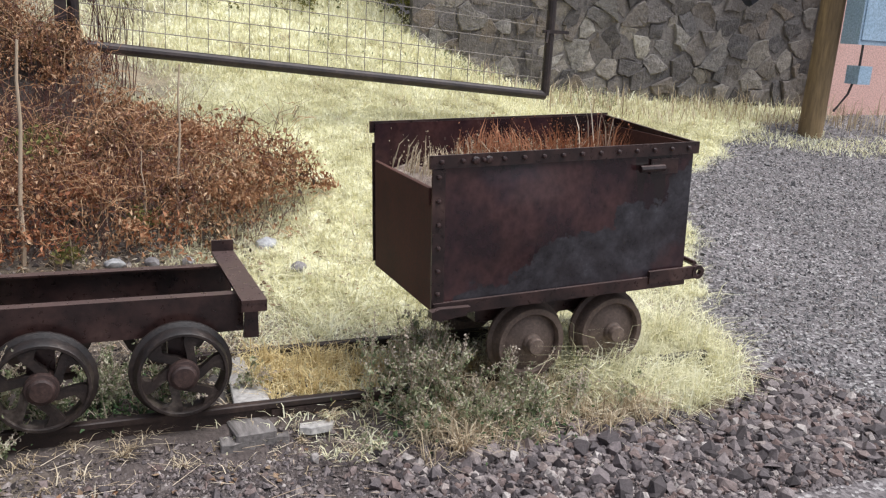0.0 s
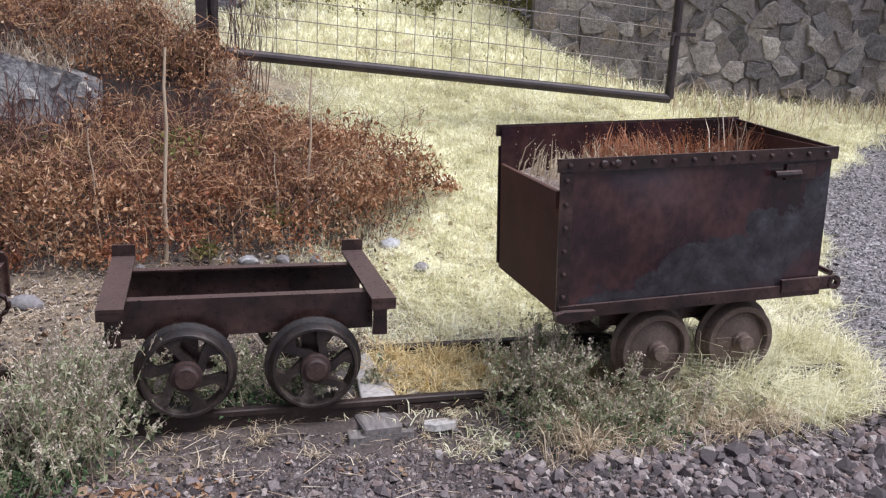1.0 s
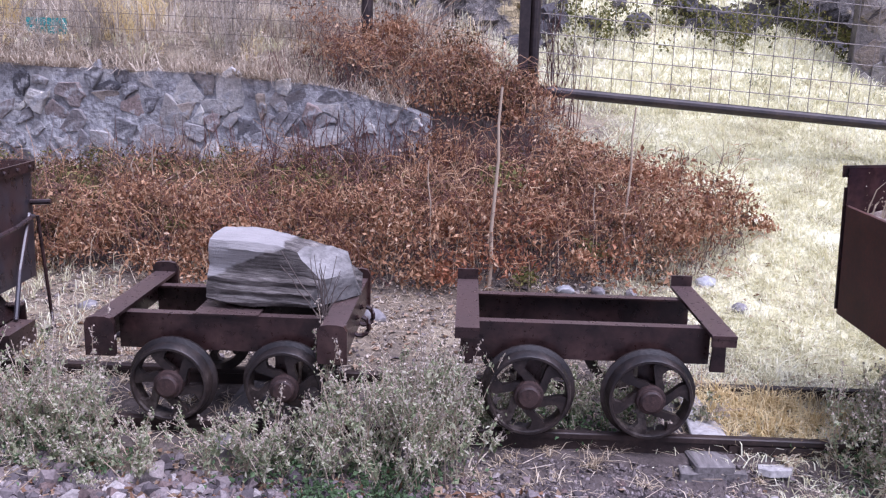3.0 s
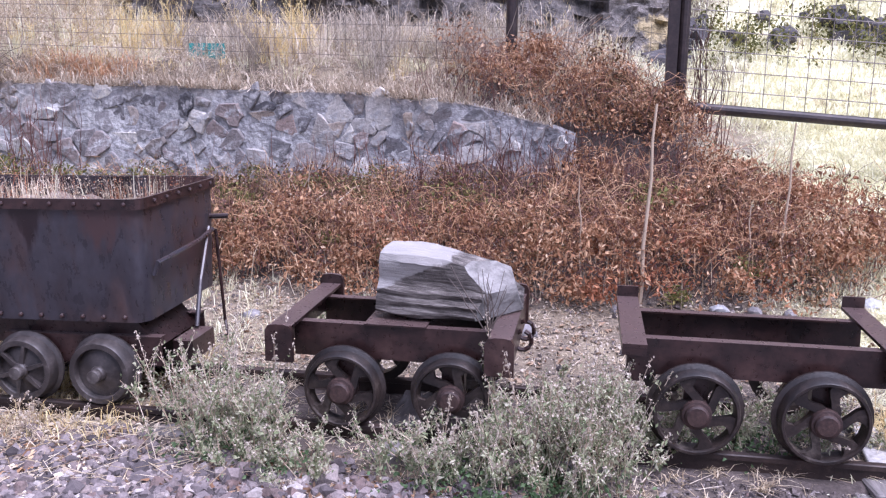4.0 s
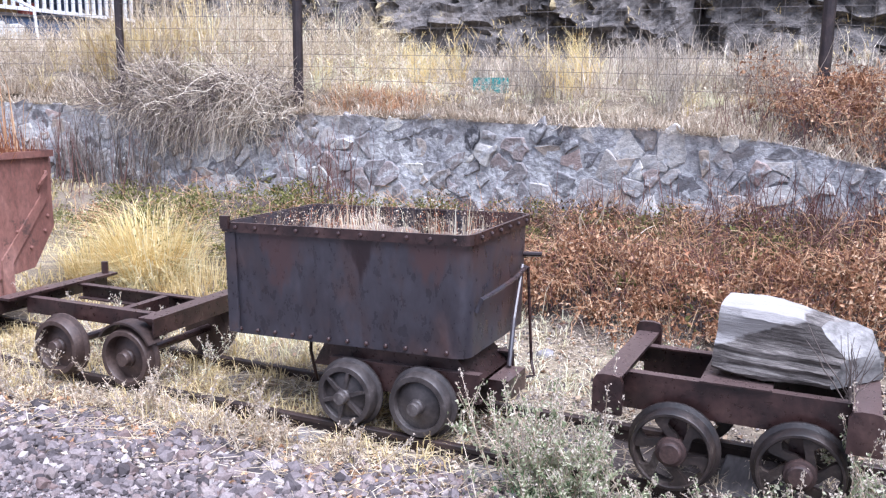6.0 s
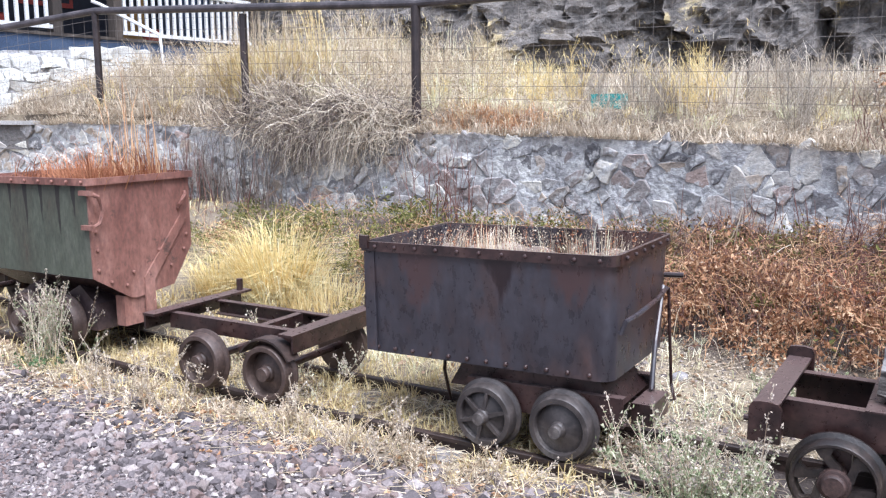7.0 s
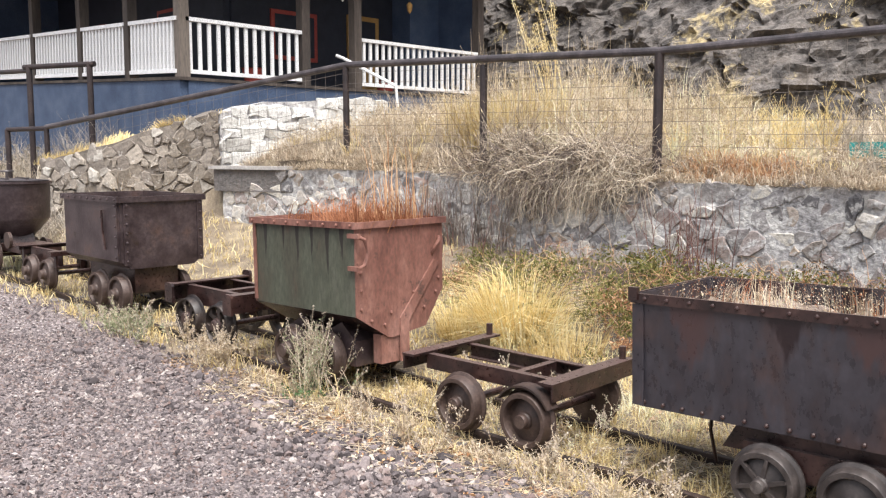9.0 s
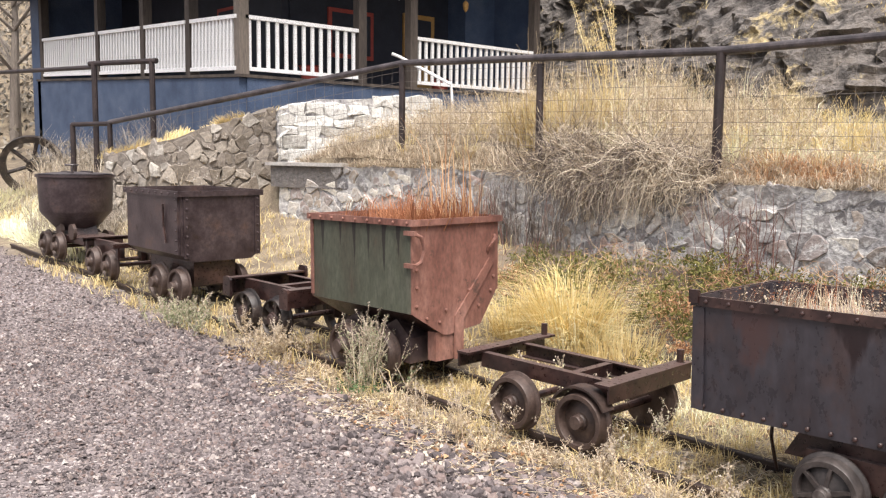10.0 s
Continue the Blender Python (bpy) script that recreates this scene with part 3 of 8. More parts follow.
at = land.data.attributes.new("grey_stone", "FLOAT", "POINT")
at.data.foreach_set("value", smooth_step(1.5, 3.2, GX + 0.4 * GY - 1.0).ravel().astype(np.float32))
at = land.data.attributes.new("dirt_gaps", "FLOAT", "POINT")
at.data.foreach_set("value", dirt_gap_mask(GX, GY).ravel().astype(np.float32))
at = land.data.attributes.new("pale", "FLOAT", "POINT")
at.data.foreach_set("value", (smooth_step(0.3, 1.3, GX + 0.3 * np.sin(3 * GY)) * smooth_step(3.9, 4.6, GY + 0.3 * np.sin(5 * GX))).ravel().astype(np.float32))

# ---- stone walls ----
def cells(u0, u1, v0, v1, du, dv, seed, jitter=0.7):
    """Irregular stone outlines that fill a rectangle: the cells round scattered points."""
    rng = random.Random(seed)
    rows_n, cols_n = max(1, round((v1 - v0) / dv)), max(1, round((u1 - u0) / du))
    sites = []
    for j in range(-1, rows_n + 1):
        for i in range(-1, cols_n + 1):
            if 0 <= j < rows_n and 0 <= i < cols_n and rng.random() < 0.22:
                continue
            sites.append((u0 + (i + 0.5 + 0.5 * (j % 2) + rng.uniform(-jitter, jitter)) * (u1 - u0) / cols_n, v0 + (j + 0.5 + rng.uniform(-jitter, jitter)) * (v1 - v0) / rows_n))
    out = []
    for a in sites:
        if not (u0 < a[0] < u1 and v0 < a[1] < v1):
            continue
        poly = [(u0, v0), (u1, v0), (u1, v1), (u0, v1)]
        for b in sites:
            dx, dy = b[0] - a[0], b[1] - a[1]
            if b is a or abs(dx) > 4 * du or abs(dy) > 4 * dv:
                continue
            mx, my = (a[0] + b[0]) / 2, (a[1] + b[1]) / 2
            nxt = []
            for p, q in zip(poly, poly[1:] + poly[:1]):
                sp, sq = (p[0] - mx) * dx + (p[1] - my) * dy, (q[0] - mx) * dx + (q[1] - my) * dy
                if sp <= 0:
                    nxt.append(p)
                if sp * sq < 0:
                    t = sp / (sp - sq)
                    nxt.append((p[0] + t * (q[0] - p[0]), p[1] + t * (q[1] - p[1])))
            poly = nxt
            if len(poly) < 3:
                break
        if len(poly) >= 3:
            out.append(poly)
    return out


def blocks(u0, u1, v0, v1, du, dv, seed):
    """Squared stones in uneven courses."""
    rng = random.Random(seed)
    out, v = [], v0
    while v < v1:
        h, u = dv * rng.uniform(0.75, 1.2), u0 - rng.uniform(0, du)
        while u < u1:
            w = du * rng.uniform(0.5, 1.4)
            e = lambda: rng.uniform(-0.012, 0.012)
            out.append([(max(u, u0), v + e()), (min(u + w, u1), v + e()), (min(u + w, u1), v + h + e()), (max(u, u0), v + h + e())])
            u += w
        v += h
    return [p for p in out if p[1][0] - p[0][0] > 0.05]


def stone_mesh(poly, rng, gap, proud):
    """One stone with a split, angular outline and a nearly flat tilted face; drawn in (along the wall, out of the wall, up) round its middle."""
    cu, cv = sum(p[0] for p in poly) / len(poly), sum(p[1] for p in poly) / len(poly)
    ring = []
    for p, q in zip(poly, poly[1:] + poly[:1]):
        d = math.dist(p, q)
        if d > 0.02:
            ring.append((p[0] + rng.uniform(-0.1, 0.1) * d, p[1] + rng.uniform(-0.1, 0.1) * d))
        if d > 0.07:
            k = rng.uniform(0.3, 0.7)
            ring.append((p[0] + k * (q[0] - p[0]) + rng.uniform(-0.16, 0.16) * d, p[1] + k * (q[1] - p[1]) + rng.uniform(-0.16, 0.16) * d))
    ring = ring[:11] if len(ring) > 3 else list(poly)
    size = max(0.03, sum(math.dist(p, (cu, cv)) for p in ring) / len(ring))
    layers = ((1 - gap / size, 0.03), (1 - (gap + 0.003) / size, -proud * 0.7), (1 - (gap + 0.012) / size, -proud))
    bm = bmesh.new()
    rows_v = []
    tu, tv = rng.uniform(-0.10, 0.10), rng.uniform(-0.16, 0.08)
    for k, d in layers:
        k = max(k, 0.25)
        rows_v.append([bm.verts.new((k * (p[0] - cu), d + (tu * (p[0] - cu) + tv * (p[1] - cv) + rng.uniform(-0.15, 0.15) * proud if d < 0 else 0), k * (p[1] - cv))) for p in ring])
    for a, b in zip(rows_v, rows_v[1:]):
        for i in range(len(a)):
            j = (i + 1) % len(a)
            bm.faces.new((a[i], a[j], b[j], b[i]))
    mid = bm.verts.new((rng.uniform(-0.3, 0.3) * size, -proud * rng.uniform(0.85, 1.35), rng.uniform(-0.3, 0.3) * size))
    last = rows_v[-1]
    for i in range(len(last)):
        bm.faces.new((last[i], last[(i + 1) % len(last)], mid))
    bmesh.ops.recalc_face_normals(bm, faces=bm.faces)
    me = bpy.data.meshes.new("stone")
    bm.to_mesh(me)
    bm.free()
    return me, cu, cv


def stone_wall(name, line, tops, bottoms, thick, du, dv, gap, proud, core_mat, stone_mat, label, seed, keep=1.0, courses=False, sizes=(0.62, 0.78, 0.9, 1.0, 1.08)):
    """A mortared rubble wall along a line of plan points, with its stones as pieces of their own."""
    pts = [Vector((*p, 0)) for p in line]
    run = [0.0]
    for a, b in zip(pts, pts[1:]):
        run.append(run[-1] + (b - a).length)
    bm = bmesh.new()
    cols = []
    for i, p in enumerate(pts):
        d = (pts[min(i + 1, len(pts) - 1)] - pts[max(i - 1, 0)]).normalized()
        nrm = Vector((d.y, -d.x, 0))
        f, b = p, p - nrm * thick
        cols.append([bm.verts.new((f.x, f.y, bottoms[i] - 0.25)), bm.verts.new((b.x, b.y, bottoms[i] - 0.25)), bm.verts.new((b.x, b.y, tops[i])), bm.verts.new((f.x, f.y, tops[i]))])
    for a, b in zip(cols, cols[1:]):
        for k in range(4):
            bm.faces.new((a[k], a[(k + 1) % 4], b[(k + 1) % 4], b[k]))
    bm.faces.new(cols[0]), bm.faces.new(cols[-1][::-1])
    bmesh.ops.subdivide_edges(bm, edges=[e for e in bm.edges if abs(e.verts[0].co.z - e.verts[1].co.z) > 0.2], cuts=9, use_grid_fill=True)
    bmesh.ops.subdivide_edges(bm, edges=[e for e in bm.edges if e.calc_length() > 0.25 and abs(e.verts[0].co.z - e.verts[1].co.z) < 0.2], cuts=4, use_grid_fill=True)
    for v in bm.verts:
        p = v.co * 4.0
        v.co += Vector((noise.noise(p), noise.noise(p + Vector((7, 0, 0))), noise.noise(p + Vector((0, 7, 0))))) * 0.018
        if v.co.z > np.interp((v.co.xy - pts[0].xy).length, run, tops) - 0.06:
            v.co.z += 0.035 * noise.noise(p * 0.8)
    wall = tagged(link_bm(name, bm, core_mat), label, "stone wall", "", "structure")
    rng = random.Random(seed)
    v0, v1 = min(bottoms) - 0.1, max(tops)
    for poly in (blocks if courses else cells)(0, run[-1], v0, v1, du, dv, seed):
        cu = sum(p[0] for p in poly) / len(poly)
        cv = sum(p[1] for p in poly) / len(poly)
        top, bot = np.interp(cu, run, tops), np.interp(cu, run, bottoms)
        half = max(p[1] for p in poly) - cv
        if cv + half * 0.35 > top or cv < bot - 0.12 or rng.random() > keep:
            continue
        if not courses:
            turn_s, sx_s = rng.uniform(-0.35, 0.35), rng.choice(sizes) * rng.uniform(0.92, 1.08)
            poly = [(cu + sx_s * ((p[0] - cu) * math.cos(turn_s) - (p[1] - cv) * math.sin(turn_s)), cv + sx_s * ((p[0] - cu) * math.sin(turn_s) + (p[1] - cv) * math.cos(turn_s))) for p in poly]
        me, cu, cv = stone_mesh(poly, rng, gap * rng.uniform(0.4, 1.9), proud * (rng.uniform(0.9, 1.5) if courses else rng.choice((0.35, 0.7, 1.1, 1.9)) * rng.uniform(0.8, 1.3)))
        me.materials.append(stone_mat)
        k = max(0, min(len(run) - 2, int(np.searchsorted(run, cu)) - 1))
        t = (cu - run[k]) / (run[k + 1] - run[k])
        at3 = pts[k].lerp(pts[k + 1], t)
        d = pts[k + 1] - pts[k]
        ob = new("stone", me)
        ob.parent = wall
        ob.matrix_basis = pose(at3.x, at3.y, cv, 0, 0, math.degrees(math.atan2(d.y, d.x)))
    return wall


xs = np.linspace(-12.3, -0.72, 27)
stone_wall("wall_retaining", [(x, wall_y(x)) for x in xs], [float(wall_top(x)) for x in xs], [float(ground(x, wall_y(x) - 0.1)) - 0.05 for x in xs], 0.3, 0.20, 0.125, 0.002, 0.016, MORTAR, STONE, "grey rubble retaining wall with smeared mortar", 3, 0.9)
stone_wall("wall_east", [(3.7, 9.6), (6.0, 8.9), (9.5, 8.6)], [4.2, 4.2, 4.0], [1.25, 0.85, 0.8], 0.5, 0.26, 0.165, 0.004, 0.024, MORTAR_DARK, STONE_DARK, "tall dark rubble stone wall", 5, sizes=(0.8, 0.95, 1.02, 1.1))


# ---- rails ----
def rail(name, y, x0, x1, label):
    t = thing(name, (0, y, 0), label, "rail", "mine track rails")
    prof = [(-0.026, -0.035), (0.026, -0.035), (0.026, -0.028), (0.008, -0.018), (0.008, 0.036), (0.021, 0.042), (0.021, 0.062), (0.015, 0.066), (-0.015, 0.066), (-0.021, 0.062), (-0.021, 0.042), (-0.008, 0.036), (-0.008, -0.018), (-0.026, -0.028)]
    bm = bmesh.new()
    stations = [x0, -11, -9, -7, -5.5, -3, -1, x1]
    rows_v = [[bm.verts.new((x, p[0], p[1] + float(rise(x)))) for p in prof] for x in stations]
    for a, b in zip(rows_v, rows_v[1:]):
        for k in range(len(prof)):
            bm.faces.new((a[k], a[(k + 1) % len(prof)], b[(k + 1) % len(prof)], b[k]))
    bm.faces.new(rows_v[0]), bm.faces.new(rows_v[-1][::-1])
    part("rail_bar", bm, RUST_RAIL, t, "", 0)
    for x in (0.93, -2.55, -5.6):
        b2 = box(x - 0.2, x + 0.2, -0.024, -0.01, 0.0, 0.034)
        for k in (-0.15, -0.05, 0.05, 0.15):
            rod([(x + k, -0.035, 0.017), (x + k, -0.02, 0.017)], 0.011, 6, b2)
        o = part("splice_plate", b2, RUST_RAIL, t, "bolted splice plate", 0)
        o.location.z = float(rise(x))
    return t


rail("rail", 3.33, -15, 3.0, "rusted light steel mine rail on sleepers")
rail("rail", 3.93, -15, 3.0, "rusted light steel mine rail on sleepers")
rng = random.Random(4)
for x in (0.62, 1.72, 2.6, -0.6, -1.4, -2.15, -2.45, -3.4, -4.2, -5.05, -5.75, -6.4, -7.3, -8.2, -9.1, -10, -11, -12):
    bm = box(-0.085, 0.085, -0.44, 0.5, -0.12, 0.004)
    bmesh.ops.subdivide_edges(bm, edges=[e for e in bm.edges if abs(e.verts[0].co.y - e.verts[1].co.y) > 0.5], cuts=6)
    for v in bm.verts:
        v.co.x += rng.uniform(-0.012, 0.012)
        v.co.z += rng.uniform(-0.006, 0.004)
    o = link_bm("sleeper", bm, WOOD_TIE, None, "", 0.008)
    o.matrix_world = pose(x, TRACK_Y, float(rise(x)), 0, 0, rng.uniform(-4, 4))
    tagged(o, "weathered grey wooden sleeper half sunk in soil", "sleeper", "sleepers under the track")


# ---- mine carts ----
def rivet_mesh(r=0.011, mat=RUST_DARK):
    me = lathe([(r, 0.004), (r, -0.004), (r * 0.7, -0.009), (0.001, -0.011)], 8)
    m = bpy.data.meshes.new("rivet")
    me.to_mesh(m)
    me.free()
    m.materials.append(mat)
    return m


RIVET = rivet_mesh()
RIVET_RED = rivet_mesh(0.012, RED_RUST)
RIVET_G = rivet_mesh(0.012, TUB_G)


def rivets(parent, points, face="-y", mesh=RIVET):
    turn = {"-y": 0, "+y": 180, "+x": 90, "-x": -90}[face]
    for p in points:
        o = new("rivet", mesh)
        o.parent = parent
        o.matrix_basis = pose(*p, 0, 0, turn)


def line(a, b, n):
    return [tuple(a[k] + (b[k] - a[k]) * i / (n - 1) for k in range(3)) for i in range(n)]


def wheel(cart, x, y, z, r, out, style, mat, turn=0.0, hub_r=1.0):
    """A flanged wheel that faces out (-1: towards the drive). Flange inside, tread outside; the spokes by style."""
    w = 0.082
    lip = 0.020 if style == "spoke" else 0.034
    rim = [(r + 0.022, w), (r + 0.022, w - 0.012), (r + 0.004, w - 0.022), (r - 0.002, 0.006), (r - 0.006, 0.0), (r - lip + 0.004, 0.0), (r - lip, 0.006), (r - lip - 0.002, w)]
    base = part("wheel", lathe(rim, 32, closed=True), mat, cart, "", 0, True)
    base.matrix_basis = pose(x, y, z, 0, 0, 0 if out < 0 else 180)
    deep = 0.03 if style == "drum" else 0.0
    if style == "spoke":
        hub = lathe([(0.062, 0.07), (0.064, 0.012), (0.060, -0.006), (0.050, -0.008), (0.048, -0.020), (0.040, -0.026), (0.01, -0.027)], 20)
        part("hub", hub, HUB_RUST, base, "rust-brown hub cap", 0, True)
    else:
        hub = lathe([(0.064 * hub_r, 0.06), (0.064 * hub_r, deep), (0.058 * hub_r, -0.012 + deep), (0.052 * hub_r, -0.016 + deep), (0.051 * hub_r, -0.042 + deep), (0.046 * hub_r, -0.048 + deep), (0.01, -0.049 + deep)], 20)
        part("hub", hub, mat, base, "", 0, True)
    if style == "spoke":
        for k in range(6):
            a = turn + k * math.pi / 3
            bm = bmesh.new()
            line_p = []
            for i in range(6):
                t = i / 5
                ra = 0.05 + (r - 0.066) * t
                aa = a + 0.34 * math.sin(t * math.pi * 0.95) + 0.38 * t
                line_p.append((ra, aa, 0.014 + 0.020 * abs(t - 0.5) * 2 * (0.5 + t)))
            lo, hi = [], []
            for ra, aa, hw in line_p:
                c, s = math.cos(aa), math.sin(aa)
                lo.append((ra * c + hw * s, ra * s - hw * c)), hi.append((ra * c - hw * s, ra * s + hw * c))
            for p0, p1, q1, q0 in zip(lo, lo[1:], hi[1:], hi):
                prism([p0, p1, q1, q0], "y", 0.012, 0.042, bm)
            part("spoke", bm, mat, base, "", 0)
    else:
        part("web", lathe([(r - 0.034, 0.055 + deep), (r - 0.034, 0.03 + deep), (r * 0.62, 0.02 + deep), (0.058 * hub_r, 0.004 + deep), (0.058 * hub_r, 0.04 + deep)], 28), mat, base, "", 0, True)
        if style == "ribbed":
            for k in range(6):
                a = turn + k * math.pi / 3
                c, s = math.cos(a), math.sin(a)
                pts = [(0.02 * c - 0.012 * s, 0.02 * s + 0.012 * c), (0.02 * c + 0.012 * s, 0.02 * s - 0.012 * c), ((r - 0.03) * c + 0.007 * s, (r - 0.03) * s - 0.007 * c), ((r - 0.03) * c - 0.007 * s, (r - 0.03) * s + 0.007 * c)]
                part("rib", prism(pts, "y", -0.006, 0.03), mat, base, "", 0.002)
    return base


def running_gear(cart, xs_, r, style, mat, y_out=-0.36, styles=None, hub_r=1.0):
    for i, x in enumerate(xs_):
        st = styles[i] if styles else style
        wheel(cart, x, y_out, r, r, -1, st, mat, 0.3 + 0.5 * i, hub_r)
        wheel(cart, x, -y_out, r, r, 1, st, mat, 0.1, hub_r)
        part("axle", rod([(x, y_out + 0.06, r), (x, -y_out - 0.06, r)], 0.024, 10), RUST_DARK, cart, "", 0)


def channel(x0, x1, y, z0, z1, flange, t=0.009):
    """A steel channel along x, its flanges towards +y for a positive flange."""
    s = 1 if flange > 0 else -1
    pts = [(y, z0), (y + flange, z0), (y + flange, z0 + t), (y + s * t, z0 + t), (y + s * t, z1 - t), (y + flange, z1 - t), (y + flange, z1), (y, z1)]
    return prism(pts, "x", x0, x1)


def flat_truck(x, label, wheels_at, r, length, y_half, top, turned, style="spoke", mat=WHEEL_IRON, tall_plate=False, dz=0.0, rz=0.0, gauge_out=-0.36):
    """A bare truck frame: two long channels, a cross bolster at each end with upturned ends, four wheels."""
    t = thing("mine_truck", (x, TRACK_Y, RAIL_TOP + dz), label, "mine cart", "mine carts on the track", "", (0, 0, rz))
    h = length / 2
    running_gear(t, wheels_at, r, style, mat, gauge_out)
    for y, f in ((-0.235, 0.05), (0.235, -0.05)):
        part("side_channel", channel(-h + 0.06, h - 0.06, y, top - 0.17, top - 0.012, f), RUST_DARK, t, "", 0.002)
    for sx in (-1, 1):
        xe = sx * (h - 0.045)
        deep = 0.14 if tall_plate else 0.045
        bm = prism([(xe - 0.05, top - 0.008), (xe - 0.05, top + 0.006), (xe + 0.05, top + 0.006), (xe + 0.05, top - 0.008)] if sx > 0 else [(xe - 0.05, top - 0.008), (xe - 0.05, top + 0.006), (xe + 0.05, top + 0.006), (xe + 0.05, top - 0.008)], "y", -y_half, y_half)
        b = part("bolster", bm, RUST_DARK, t, "", 0.003)
        xo = xe + sx * 0.042
        part("bolster_web", box(xo - 0.007, xo + 0.007, -y_half + 0.016, y_half - 0.016, top - deep, top - 0.009), RUST_DARK, b, "", 0.002)
        for sy in (-1, 1):
            ye = sy * (y_half - 0.008)
            if tall_plate:
                up = 0.055 if sy > 0 else 0.018
                pts = [(xe - 0.062, top - 0.15), (xe + 0.062, top - 0.15), (xe + 0.062, top + up - 0.03), (xe + 0.048, top + up - 0.006), (xe + 0.02, top + up), (xe - 0.02, top + up), (xe - 0.048, top + up - 0.006), (xe - 0.062, top + up - 0.03)]
                part("end_plate", prism(pts, "y", ye - 0.012, ye + 0.012), RUST_DARK, b, "", 0.004)
            else:
                if sy < 0:
                    part("end_plate", box(xe - 0.05, xe + 0.05, ye - 0.006, ye + 0.006, top - 0.042, top - 0.009), RUST_DARK, b, "", 0.003)
                else:
                    part("end_plate", box(xe - 0.05, xe + 0.05, ye - 0.006, ye + 0.006, top + 0.007, top + 0.058), RUST_DARK, b, "", 0.003)
                leg = prism([(xe - 0.03, top - 0.17), (xe + 0.03, top - 0.17), (xe + 0.024, top - 0.010), (xe - 0.024, top - 0.010)], "y", ye + (0.05 if sy < 0 else -0.07), ye + (0.07 if sy < 0 else -0.05))
                part("bracket", leg, RUST_DARK, b, "", 0.003)
    if tall_plate:
        part("cross_member", box(-0.04, 0.04, -0.225, 0.225, top - 0.10, top - 0.03), RUST_DARK, t, "", 0.003)
    for xw in wheels_at:
        for sy in (-1, 1):
            yb = sy * 0.262
            part("axle_box", box(xw - 0.05, xw + 0.05, yb - 0.03, yb + 0.03, r - 0.045, top - 0.15), RUST_DARK, t, "", 0.004)
    return t


truck_b = flat_truck(0.125, "dark rusted truck frame with curved-spoke wheels", (-0.255, 0.25), 0.178, 1.13, 0.385, 0.47, 0, mat=WHEEL_IRON)
truck_c = flat_truck(-1.42, "dark rusted truck frame carrying a split log", (-0.22, 0.27), 0.168, 1.05, 0.40, 0.455, 0, tall_plate=True, rz=-0.5)
part("deck_plate", box(-0.14, 0.14, -0.25, 0.25, 0.444, 0.452), RUST_DARK, truck_c, "", 0.002)
part("coupling_bar", rod([(-0.51, -0.1, 0.29), (-0.62, -0.1, 0.29)], 0.014, 8), RUST_DARK, truck_c, "", 0)
for yy in (-0.06, 0.1):
    part("coupling_ring", rod([(0.55 + 0.04 * math.sin(a), yy, 0.36 + 0.045 * math.cos(a)) for a in np.linspace(0.2, 6.1, 12)], 0.011, 6), RUST_DARK, truck_c, "rusted iron ring", 0)


